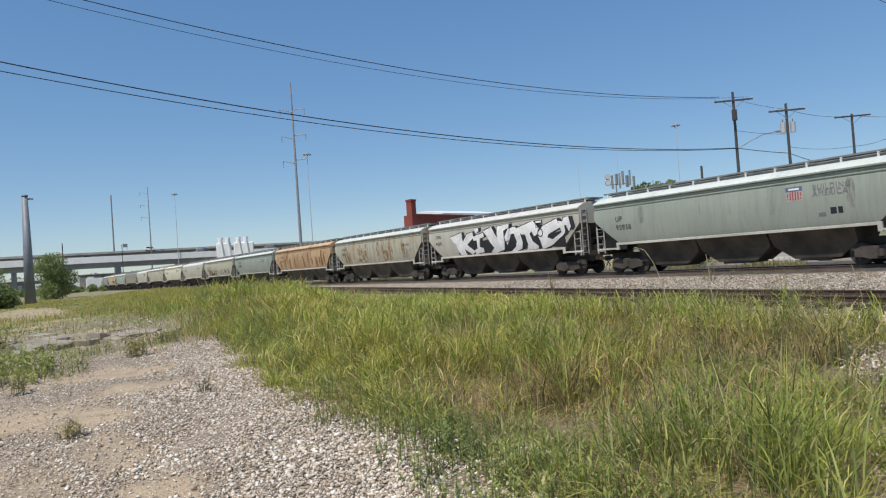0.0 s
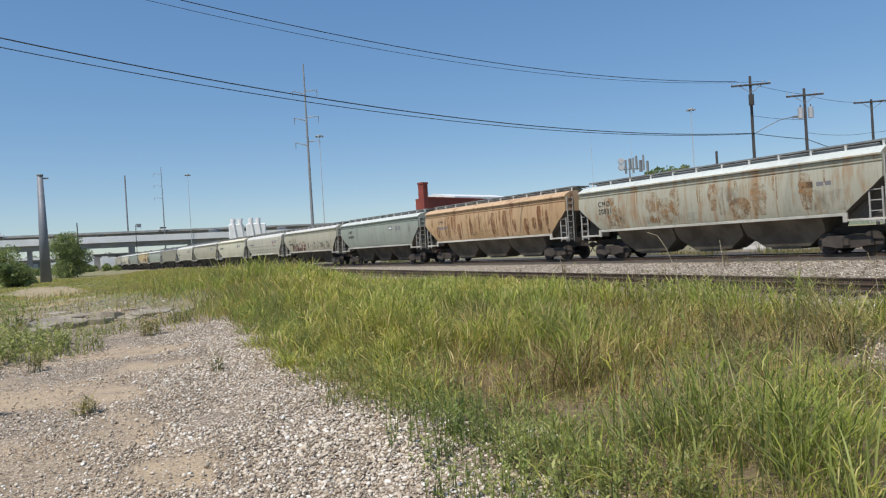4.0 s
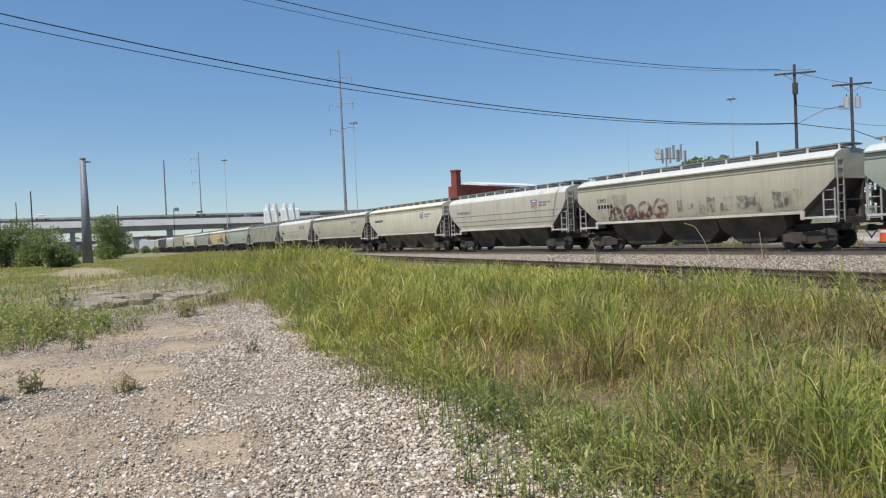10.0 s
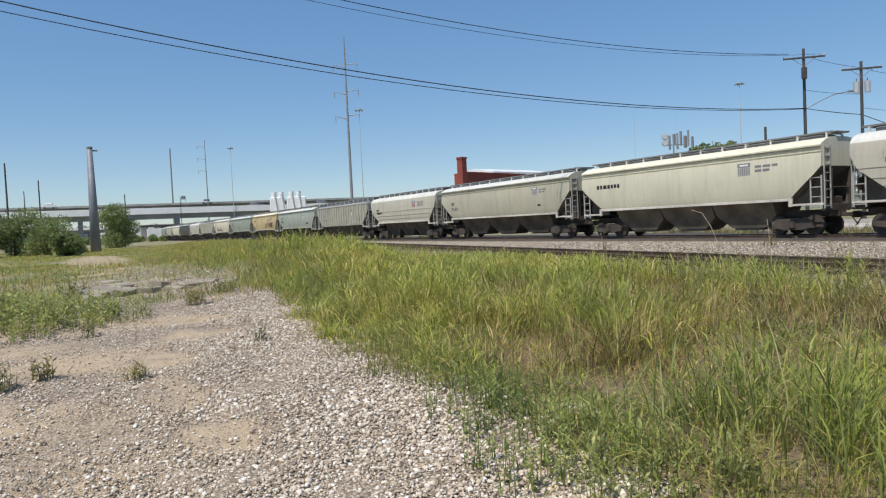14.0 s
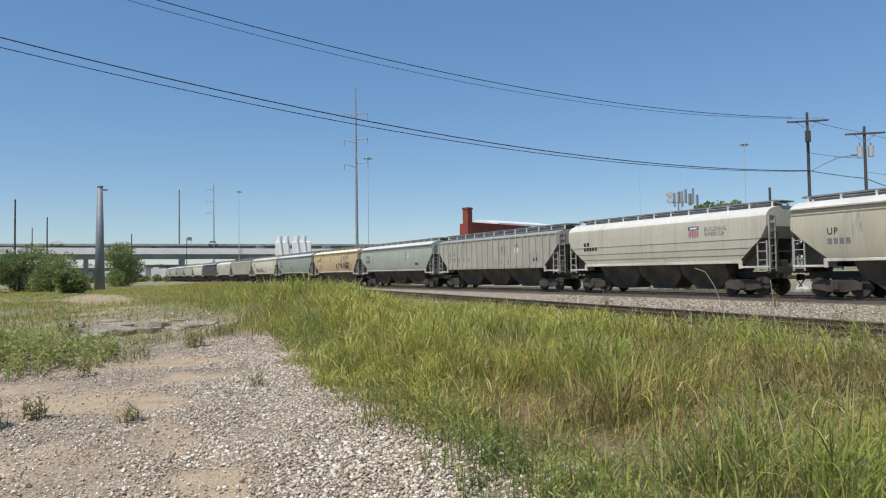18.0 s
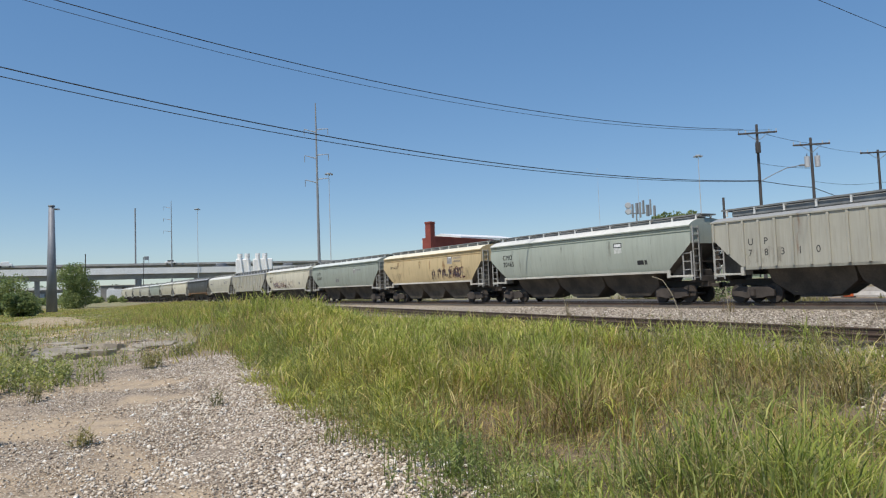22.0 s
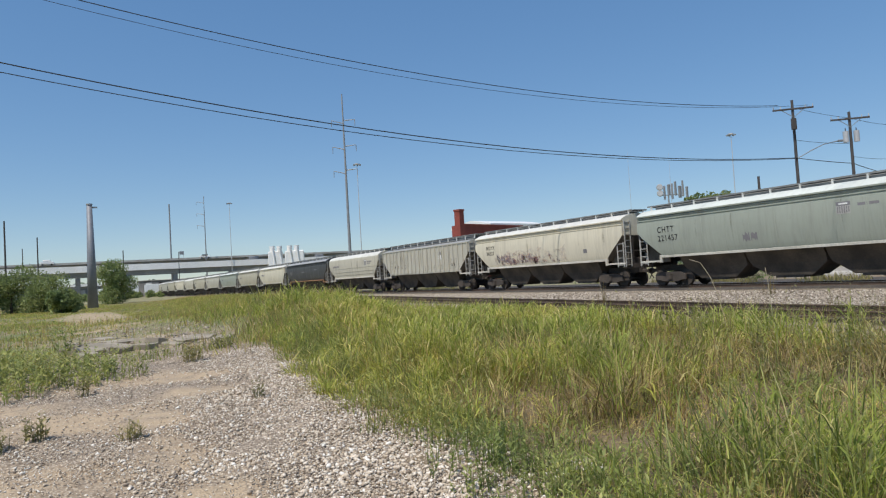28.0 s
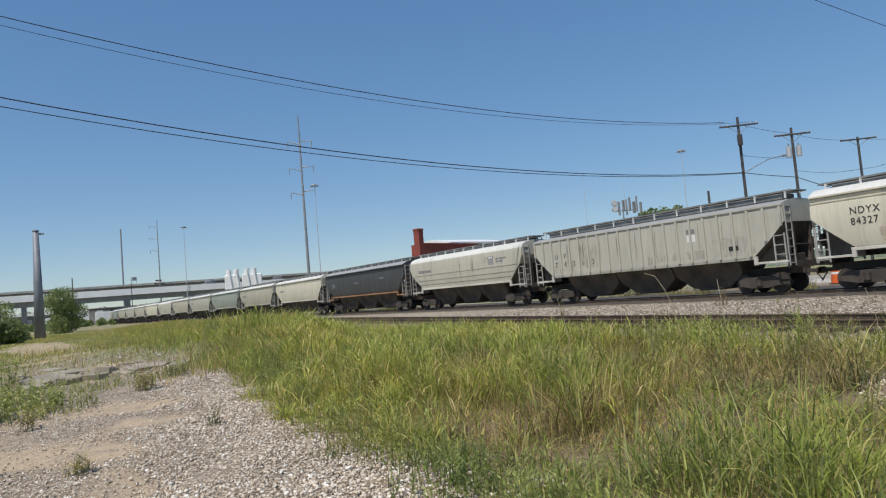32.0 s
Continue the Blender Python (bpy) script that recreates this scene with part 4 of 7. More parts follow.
def deck(name, a, b, width, z0a, z0b, thick, label, top=1.1, pale=False, low=0.1):
    """A bridge deck between two plan points with girders, parapet and piers."""
    a, b = Vector(a), Vector(b)
    d = (b - a)
    n = 12
    bm = bmesh.new()
    side = Vector((-d.y, d.x)).normalized()
    e = thing(name, Matrix(), label, "bridge")
    prof = [(0, 0), (0, 1.0), (0.3, 1.0), (0.3, 0.15), (width - 0.3, 0.15), (width - 0.3, 1.0), (width, 1.0), (width, 0), (width - 1.6, 0), (width - 1.6, -thick), (1.6, -thick), (1.6, 0)]
    rows = []
    for i in range(n + 1):
        u = i / n
        q, z = a + d * u, z0a + (z0b - z0a) * u
        rows.append([bm.verts.new((q.x + side.x * o, q.y + side.y * o, z + h)) for o, h in prof])
    for r, s in zip(rows, rows[1:]):
        for j in range(len(prof)):
            k = (j + 1) % len(prof)
            bm.faces.new((r[j], r[k], s[k], s[j]))
    bmesh.ops.recalc_face_normals(bm, faces=bm.faces)
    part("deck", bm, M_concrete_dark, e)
    bm = bmesh.new()
    rows = []
    for i in range(n + 1):
        u = i / n
        q, z = a + d * u, z0a + (z0b - z0a) * u
        rows.append([bm.verts.new((q.x + side.x * o, q.y + side.y * o, z + h)) for o, h in ((-0.05, low), (-0.05, top), (0.25, top), (0.25, low))])
    for r, s in zip(rows, rows[1:]):
        for j in range(4):
            k = (j + 1) % 4
            bm.faces.new((r[j], r[k], s[k], s[j]))
    bmesh.ops.recalc_face_normals(bm, faces=bm.faces)
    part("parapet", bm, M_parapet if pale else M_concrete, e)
    return e, a, d, side


def pier(parent, x, y, top, w=9.0, turn=0.0):
    c = Matrix.Translation((x, y, 0)) @ Matrix.Rotation(turn, 4, "Z")
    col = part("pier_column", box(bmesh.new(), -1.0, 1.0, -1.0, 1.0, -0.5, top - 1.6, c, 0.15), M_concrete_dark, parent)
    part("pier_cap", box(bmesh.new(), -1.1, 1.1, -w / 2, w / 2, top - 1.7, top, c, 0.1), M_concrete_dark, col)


e, a, d, side = deck("highway_bridge", (-170, 300), (330, 287), 11, 11.9, 11.7, 2.8, "pale concrete highway bridge on piers", 1.6, True, -0.9)
for u in np.linspace(0.05, 0.97, 12):
    q = a + d * u + side * 5.5
    pier(e, q.x, q.y, 11.9 - 0.2 * u - 2.8, 9, math.atan2(d.y, d.x))
e, a, d, side = deck("highway_bridge", (-170, 335), (340, 318), 10, 14.6, 17.3, 1.4, "higher pale highway ramp behind the first bridge", 0.9)
for u in np.linspace(0.03, 0.97, 13):
    q = a + d * u + side * 5
    pier(e, q.x, q.y, 14.6 + 2.7 * u - 1.4, 8, math.atan2(d.y, d.x))
e, a, d, side = deck("highway_bridge", (-170, 392), (150, 366), 10, 7.6, 5.6, 1.6, "low grey road bridge in the shade of the others", 1.3, True)
for u in np.linspace(0.05, 0.97, 8):
    q = a + d * u + side * 5
    pier(e, q.x, q.y, 7.6 - 2 * u - 1.6, 8, math.atan2(d.y, d.x))


def vehicle(x, y, z, length, hgt, turn, paint, label, kind):
    v = thing(kind, pose(x, y, z, 0, 0, turn), label, kind.replace("_", " "))
    part("body", box(bmesh.new(), -length / 2, length / 2, -1.0, 1.0, 0.45, 0.45 + hgt * 0.55, None, 0.12), paint, v)
    part("cabin", box(bmesh.new(), -length * 0.32, length * 0.28, -0.9, 0.9, 0.45 + hgt * 0.5, 0.4 + hgt, None, 0.2), M_glass if hgt < 2 else paint, v)
    for sx in (-0.33, 0.33):
        for sy in (-0.95, 0.95):
            part("wheel", rod(bmesh.new(), (length * sx, sy - 0.1, 0.36), (length * sx, sy + 0.1, 0.36), 0.36, 0.36, 10), M_wire, v)
    return v


for x, y, z, l, h_, paint, lab, kd in ((74, 295, 11.9, 7.0, 2.6, M_galv_dark, "dark box truck on the highway bridge", "truck"), (30, 297, 11.9, 4.6, 1.6, M_white, "white car on the highway bridge", "car"),
                                       (9, 298, 11.9, 4.5, 1.6, M_galv_dark, "grey car on the highway bridge", "car"), (104, 294, 11.8, 6.5, 2.4, M_galv_dark, "dark box truck on the highway bridge", "truck"),
                                       (58, 323, 15.9, 4.6, 1.6, M_white, "white car on the high ramp", "car"), (-6, 325, 15.5, 5.0, 2.0, M_white, "white van on the high ramp", "van")):
    vehicle(x, y + 5, z + 0.15, l, h_, -2, paint, lab, kd)
p = thing("road_sign", pose(48, 330, 15.8), "grey back of a highway sign on posts", "road sign")
part("panel", box(bmesh.new(), -1.0, 1.0, -0.08, 0.08, 2.6, 4.2, None, 0.02), M_galv_dark, p)
for x in (-0.9, 0.9):
    part("post", rod(bmesh.new(), (x, 0.15, 0), (x, 0.15, 4.1), 0.1, 0.1, 6), M_galv, p)

# low works and trailers seen under the bridges
for x, y, z, w, h_ in ((30.5, 282, 0.6, 7.0, 4.2), (38.5, 284, 0.4, 5.0, 3.6), (-4.0, 284, 0.6, 7.0, 4.4), (14.0, 283, 0.4, 9.0, 3.6), (22.5, 290, 0.6, 6.0, 4.6)):
    p = thing("white_trailer", pose(x, y, 0, 0, 0, -3), "white box trailer parked under the bridges", "trailer", "parked trailers")
    part("box_body", box(bmesh.new(), -w / 2, w / 2, -1.2, 1.2, z + 0.7, z + h_, None, 0.06), M_white, p)
    part("underframe", box(bmesh.new(), -w * 0.42, w * 0.42, -0.9, 0.9, 0.0, z + 0.7), M_steel_dark, p)
for x, y, w, h_ in ((4, 345, 40, 5.2), (50, 352, 38, 7.2), (-42, 350, 44, 6.2)):
    p = thing("low_warehouse", pose(x, y, 0, 0, 0, -3), "long low grey warehouse far under the bridges", "building", "far warehouses")
    part("wall", box(bmesh.new(), -w / 2, w / 2, -6, 6, 0, h_, None, 0.05), M_concrete_dark, p)
    part("roof", box(bmesh.new(), -w / 2 - 0.3, w / 2 + 0.3, -6.3, 6.3, h_, h_ + 0.35, None, 0.05), M_concrete, p)
    for k in range(6):
        part("loading_door", box(bmesh.new(), w * (k - 2.5) / 6.5 - 1.3, w * (k - 2.5) / 6.5 + 1.3, -6.06, -5.9, 0.2, h_ - 0.8), M_steel_dark if k % 3 else M_white, p)

# ---- overhead cables ----
def hung(a, b, curve, label, r=0.02, u1=1.0):
    """A cable in the upright plane through a and b; its height is a parabola of the way u along the plan line."""
    c2, c1, c0 = curve
    pts = [(a[0] + (b[0] - a[0]) * u, a[1] + (b[1] - a[1]) * u, c2 * u * u + c1 * u + c0) for u in np.linspace(0, u1, 34)]
    return tagged(part("overhead_cable", tube(bmesh.new(), pts, r), M_wire), label, "cable", "overhead cables")


CORNER, BEYOND = (52.6, 32.7), (-24.0, 36.0)
hung(CORNER, BEYOND, (11.8, -4.6, 9.5), "thick black overhead cable crossing the tracks", 0.03)
hung(CORNER, BEYOND, (11.6, -5.0, 9.45), "black overhead cable below another one", 0.022)
hung((51.9, 33.6), BEYOND, (13.2, -6.4, 14.0), "black overhead wire between pole tops", 0.024)
hung((53.2, 31.8), BEYOND, (15.2, -8.36, 13.7), "thin black overhead wire between pole tops", 0.014)
timber_pole(pose(-24.2, 36, 0), 21.6, 2.6, "dark timber pole carrying the cables over the tracks", 0.6, 0, 80, r=0.24)
for a, b, s in (((52.6, 32.8, 13.7), (56.3, 30.35, 12.5), 0.1), ((56.3, 30.35, 12.5), (68.5, 30.7, 12.8), 0.3), ((68.5, 30.7, 12.8), (71.5, 22.8, 11.5), 0.2),
                ((56.3, 30.35, 9.3), (68.5, 30.7, 9.9), 0.25), ((68.5, 30.7, 9.9), (47.3, 16.35, 8.6), 0.5),
                ((56.3, 30.35, 10.4), (52.6, 32.8, 11.0), 0.1), ((71.5, 22.8, 11.4), (110, 8, 11.4), 0.6), ((71.5, 22.8, 8.9), (47.3, 16.35, 8.2), 0.2)):
    cable(a, b, s, 0.016, "thin black cable strung between timber poles")
for a, b, s in (((52.6, 32.8, 9.5), (56.3, 30.35, 8.75), 0.05), ((56.3, 30.35, 8.75), (68.5, 30.7, 7.4), 0.15)):
    cable(a, b, s, 0.03, "thick black cable between timber poles")
timber_pole(pose(-24.0, 11.5, 0), 14.2, 2.4, "dark timber pole at the side of the field", 0.5, 0, 80)
timber_pole(pose(82.0, 17.2, 0), 18.6, 2.4, "tall dark timber pole beyond the train", 0.5, 0, 80)
for a, b, z1, z2 in (((28.6, 14.58, 13.07), (57.95, 15.75, 13.21), 13.7, 13.6), ((35.3, 14.4, 14.7), (57.95, 15.73, 15.12), 13.75, 15.8), ((42.9, 14.0, 16.5), (57.99, 15.68, 17.9), 13.75, 18.2)):
    pts = [(-24.0, 11.5, z1)] + sag_line((-24.0, 11.5, z1), a, 0.25, 8)[1:-1] + [a, b, (82.0, 17.2, z2)]
    tagged(part("overhead_cable", tube(bmesh.new(), pts, 0.014), M_wire), "thin black cable high over the train", "cable", "overhead cables")
arm = part("lamp_arm", tube(bmesh.new(), [(52.6, 32.8, 9.4), (53.6, 32.2, 10.0), (54.6, 31.6, 10.5), (55.6, 31.0, 10.7)], 0.04, 6), M_galv_dark, POLES[0])
arm.matrix_parent_inverse = POLES[0].matrix_world.inverted()
part("lamp_head", box(bmesh.new(), -0.4, 0.4, -0.12, 0.12, -0.08, 0.08, pose(55.9, 30.8, 10.7, 0, 0, -30), 0.03), M_galv_dark, arm)

# ---- marks and paint on the wagons ----
def half_of(i):
    return (JOINTS[i + 1] - JOINTS[i]) / 2 - 0.62


def lifted(z):
    """Heights on the side sheet between the sill and the fascia."""
    return float(np.interp(z, [1.3, 3.6], [1.66, 3.66]))


def mark(i, text, y, z, size, material=None, name="lettering", spacing=1.15, fat=0.0, width=0.9, lift=0.012, shear=0.0):
    return wrap(letters(text, size, material or M_letter_dark, WAGONS[i], name, fat, shear, spacing, width), -1, y, lifted(z), lift, i)


def patch(i, y, z, w, h, material, name, lift=0.006, seed=None, rag=0.0):
    """A flat painted panel on a wagon's side, with thickness; ragged where worn."""
    bm = bmesh.new()
    r = random.Random(seed)
    n, nz = (14 if rag else 1), max(1, int(h / 0.18))
    grid = []
    for k in range(n + 1):
        yy = y + w / 2 - w * k / n
        j1, j2 = (r.uniform(-rag, rag), r.uniform(-rag, rag)) if rag else (0, 0)
        hi, lo = lifted(z + h / 2 + j1), lifted(z - h / 2 + j2)
        grid.append([bm.verts.new((-side_x(hi + (lo - hi) * q / nz, i) - lift, yy, hi + (lo - hi) * q / nz)) for q in range(nz + 1)])
    for a, b in zip(grid, grid[1:]):
        for q in range(nz):
            bm.faces.new((a[q], b[q], b[q + 1], a[q + 1]))
    return part(name, bm, material, WAGONS[i])


def run(i, y, z1, z0, w, material, seed, name="rust_run", lift=0.005):
    """A stain that has run down the side: a wavering strip that narrows towards its foot."""
    r = random.Random(seed)
    bm = bmesh.new()
    n = 12
    a, b = y + w / 2, y - w / 2
    prev = None
    for k in range(n + 1):
        u = k / n
        z = z1 + (z0 - z1) * u
        slim = w * (0.55 * u ** 2 + 0.5 * (1 - u) ** 4 + r.uniform(-0.14, 0.14))
        cur = [bm.verts.new((-side_x(z, i) - lift, q, z)) for q in (a - slim * 0.5, b + slim * 0.5)]
        if prev:
            bm.faces.new((prev[0], prev[1], cur[1], cur[0]))
        prev = cur
    return part(name, bm, material, WAGONS[i])


def bars(i, y, z, sizes, material=None, h=0.3):
    for w in sizes:
        patch(i, y - w / 2, z, w, h, material or M_letter_dark, "marking")
        y -= w + 0.07


def shield(i, y, z, w=0.95, faint=False):
    """A plain striped shield: a bar on top, upright stripes below."""
    top = M_grey_mark if faint else M_blue_mark
    patch(i, y, z, w, w * 1.0, M_pale_mark, "emblem_panel", 0.005)
    patch(i, y, z + w * 0.34, w * 1.02, w * 0.32, top, "emblem_bar", 0.008)
    patch(i, y, z + w * 0.34, w * 0.66, w * 0.13, M_letter_white, "emblem_panel", 0.011)
    for k in range(6):
        patch(i, y + w * (0.40 - 0.16 * k), z - w * 0.14, w * 0.075, w * (0.64 - 0.07 * abs(k - 2.5)), M_grey_mark if faint else M_red, "emblem_stripe", 0.008)


def slogan(i, y, z, size=0.26):
    mark(i, "BUILDING", y, z + 0.03, size, M_grey_mark)
    mark(i, "AMERICA", y, z - 0.27, size, M_grey_mark)


def scrawl(i, y0, y1, z0, z1, material, seed, n=7, w=0.10):
    """Loose spray strokes that spell nothing."""
    r = random.Random(seed)
    step = (y0 - y1) / n
    for k in range(n):
        bm = bmesh.new()
        cy = y0 - step * (k + 0.5)
        pts = []
        for j in range(r.randint(5, 8)):
            pts.append((cy + r.uniform(-0.62, 0.62) * step, r.uniform(z0, z1) if j % 2 else r.choice((z0, z1)) + r.uniform(-0.1, 0.1)))
        fine = []
        for (a, b), (c, d) in zip(pts, pts[1:]):
            fine += [(a + (c - a) * u, b + (d - b) * u) for u in (0, 0.25, 0.5, 0.75)]
        sm = [((fine[max(q - 1, 0)][0] + fine[q][0] * 2 + fine[min(q + 1, len(fine) - 1)][0]) / 4, (fine[max(q - 1, 0)][1] + fine[q][1] * 2 + fine[min(q + 1, len(fine) - 1)][1]) / 4) for q in range(len(fine))]
        prev = None
        for q, (yy, zz) in enumerate([(a_, lifted(b_)) for a_, b_ in sm]):
            ty, tz = sm[min(q + 1, len(sm) - 1)][0] - sm[max(q - 1, 0)][0], sm[min(q + 1, len(sm) - 1)][1] - sm[max(q - 1, 0)][1]
            l = math.hypot(ty, tz) or 1
            ny_, nz_ = -tz / l * w / 2, ty / l * w / 2
            cur = [bm.verts.new((-side_x(zz + s * nz_, i) - 0.008 - 0.0008 * k, yy + s * ny_, zz + s * nz_)) for s in (-1, 1)]
            if prev:
                bm.faces.new((prev[0], prev[1], cur[1], cur[0]))
            prev = cur
        part("graffiti", bm, material, WAGONS[i])


def ring(i, y, z, ry, rz, w, material):
    """A sprayed loop."""
    bm = bmesh.new()
    z, prev = lifted(z), None
    for k in range(21):
        a = 2 * math.pi * k / 20
        cur = [bm.verts.new((-side_x(z + (rz + s) * math.sin(a), i) - (0.045 if i == 1 else 0.011), y + (ry + s) * math.cos(a), z + (rz + s) * math.sin(a))) for s in (-w / 2, w / 2)]
        if prev:
            bm.faces.new((prev[0], prev[1], cur[1], cur[0]))
        prev = cur
    return part("graffiti", bm, material, WAGONS[i])


M_barrel = plain("orange barrel plastic", (0.75, 0.14, 0.03), 0.5)
M_reed = plain("bleached dry reed", (0.44, 0.37, 0.25), 0.8)
M_blue_mark = plain("faded blue mark", (0.12, 0.13, 0.22))
M_pale_mark = plain("bleached panel paint", (0.42, 0.41, 0.38))
M_grey_mark = plain("faded grey mark", (0.22, 0.21, 0.22))
M_dull_red = spray("dull red spray paint", (0.21, 0.075, 0.065), (0.30, 0.14, 0.12), 0.64)
M_soot = spray("brown soot and rust wash", (0.07, 0.05, 0.036), (0.15, 0.10, 0.065), 0.42, True)
M_purple = spray("faded dark violet spray paint", (0.07, 0.05, 0.06), (0.15, 0.10, 0.115), 0.75)
M_rust_wash = spray("thin brown rust wash", (0.32, 0.165, 0.065), (0.42, 0.26, 0.125), 0.62)
M_slate = spray("thin grey green spray paint", (0.13, 0.15, 0.13), (0.24, 0.26, 0.23), 0.66)
M_pink = spray("pale pink overspray", (0.46, 0.33, 0.33), (0.52, 0.42, 0.41), 0.5)
M_worn_violet = spray("worn lilac spray paint", (0.36, 0.22, 0.22), (0.47, 0.34, 0.33), 0.55)
M_rust_patch = spray("brown rust stain", (0.20, 0.085, 0.035), (0.32, 0.155, 0.07), 0.74, True)

# 0: shield and slogan
h = half_of(0)
mark(0, "UP", h - 1.6, 2.75, 0.42)
mark(0, "95938", h - 1.6, 2.2, 0.42)
shield(0, -3.5, 3.1, 0.72)
slogan(0, -4.3, 3.15, 0.34)
patch(0, -5.2, 2.1, 0.5, 0.32, M_letter_dark, "data_panel")
patch(0, -4.6, 1.95, 0.3, 0.2, M_grey_mark, "data_panel")
# 1: large painted word
h = half_of(1)
WORD = {
    "k": [(5.3, 3.2), (3.8, 3.45), (3.7, 2.75), (3.1, 3.3), (2.4, 3.4), (2.3, 3.0), (3.2, 2.5), (2.35, 1.95), (2.75, 1.74), (3.6, 2.2), (3.45, 1.76), (4.25, 1.76), (4.75, 2.7), (5.1, 2.85)],
    "i": [(2.4, 3.05), (1.1, 3.25), (1.05, 2.95), (1.55, 2.85), (1.7, 2.25), (1.25, 2.15), (1.3, 1.86), (2.35, 1.74), (2.4, 2.05), (2.0, 2.15), (1.95, 2.75), (2.35, 2.75)],
    "dot": [(2.2, 3.62), (1.72, 3.64), (1.66, 3.4), (2.02, 3.28)],
    "y": [(1.1, 3.35), (0.15, 3.6), (-0.45, 2.75), (-0.5, 3.55), (-1.8, 3.64), (-1.8, 3.4), (-1.2, 3.2), (-1.2, 2.4), (-1.05, 1.9), (-0.1, 1.74), (0.5, 1.78), (0.05, 2.1), (0.45, 2.55), (0.8, 3.05)],
    "o": [(-1.25, 2.75), (-1.7, 3.3), (-2.4, 3.4), (-2.9, 3.1), (-3.1, 2.3), (-2.9, 1.85), (-2.3, 1.74), (-1.8, 1.78), (-2.35, 2.05), (-2.5, 2.4), (-2.3, 2.95), (-1.95, 2.9), (-1.75, 2.5), (-1.45, 2.2)],
    "t": [(-2.55, 3.25), (-4.3, 3.62), (-4.85, 3.1), (-4.7, 2.75), (-4.3, 2.6), (-4.1, 2.95), (-3.9, 2.8), (-4.1, 2.3), (-4.6, 1.95), (-4.5, 1.78), (-3.35, 1.74), (-3.6, 2.1), (-3.45, 2.8), (-3.1, 2.8)],
    "e": [(-4.65, 2.75), (-5.2, 3.2), (-6.5, 3.56), (-6.85, 3.0), (-5.7, 2.65), (-5.55, 2.45), (-6.0, 2.3), (-7.05, 2.75), (-7.1, 2.55), (-6.0, 2.0), (-5.6, 1.85), (-4.9, 1.74), (-4.85, 2.2)],
    "tail": [(-6.65, 3.4), (-7.05, 3.35), (-7.1, 3.55), (-7.55, 3.62), (-7.75, 2.95), (-7.5, 2.7), (-7.35, 3.1), (-7.2, 3.1), (-7.2, 2.65), (-6.95, 2.5)],
}


def glyph(outline, material, name, lift, dy=0.0, dz=0.0):
    """A filled painted letter on wagon 1."""
    bm = bmesh.new()
    bm.faces.new([bm.verts.new((-(y + dy), z + dz, 0.0)) for y, z in outline])
    bmesh.ops.triangulate(bm, faces=bm.faces)
    return wrap(part(name, bm, material, WAGONS[1]), -1, 0.0, 0.0, lift, 1)


patch(1, -1.3, 2.0, 11.6, 1.25, M_letter_dark, "graffiti_shadow", 0.0105, 46, 0.16)
for k, outline in enumerate(WORD.values()):
    for q, (dy, dz) in enumerate(((0.07, 0.05), (-0.16, -0.01), (-0.36, 0.0), (-0.26, 0.06))):
        glyph(outline, M_letter_dark, "graffiti_shadow", 0.012 + 0.001 * q + 0.0004 * k, dy, dz)
    glyph(outline, M_fill, "graffiti_letter", 0.026 + 0.001 * k)
for y_, z_, ry_ in ((-1.62, 2.08, 0.36), (-4.95, 2.85, 0.24)):
    ring(1, y_, z_ - 0.25, ry_, ry_, 0.06, M_letter_dark)
mark(1, "CMO", h - 1.0, 3.05, 0.36)
mark(1, "40371", h - 1.0, 2.45, 0.36)
patch(1, -2.6, 3.3, 8.0, 0.5, M_pink, "graffiti", 0.0075, 44, 0.2)
patch(1, 1.0, 1.65, 6.0, 0.4, M_soot, "grime_stain", 0.0085, 45, 0.1)
patch(1, -4.85, 3.42, 0.7, 0.26, M_letter_dark, "emblem_bar", 0.043)
patch(1, -4.85, 3.42, 0.54, 0.14, M_letter_white, "emblem_panel", 0.046)
for k in range(5):
    patch(1, -4.6 - 0.13 * k, 3.13, 0.06, 0.3, M_letter_dark, "emblem_stripe", 0.043)
# 2: rust patches
h = half_of(2)
mark(2, "CMO", h - 1.6, 2.95, 0.42)
mark(2, "20831", h - 1.6, 2.45, 0.42)
r = random.Random(202)
for k, (y, z1, z0, w) in enumerate(((h - 2.6, 3.55, 1.9, 0.8), (h - 3.1, 2.9, 1.8, 0.6), (h - 5.6, 3.6, 1.9, 1.1), (h - 6.4, 3.2, 1.8, 1.2), (h - 7.0, 3.6, 2.2, 0.7), (-0.8, 3.6, 2.3, 0.6), (-2.2, 2.8, 1.8, 1.3), (-3.2, 3.4, 1.9, 0.9), (-5.4, 3.6, 2.0, 0.7))):
    run(2, y, z1, z0, w, M_rust_wash, 210 + k, "rust_stain", 0.004 + 0.0006 * k)
patch(2, -h + 3.0, 2.9, 0.5, 0.3, M_letter_dark, "data_panel")
bars(2, -h + 2.6, 2.9, (0.3, 0.25), M_grey_mark, 0.2)
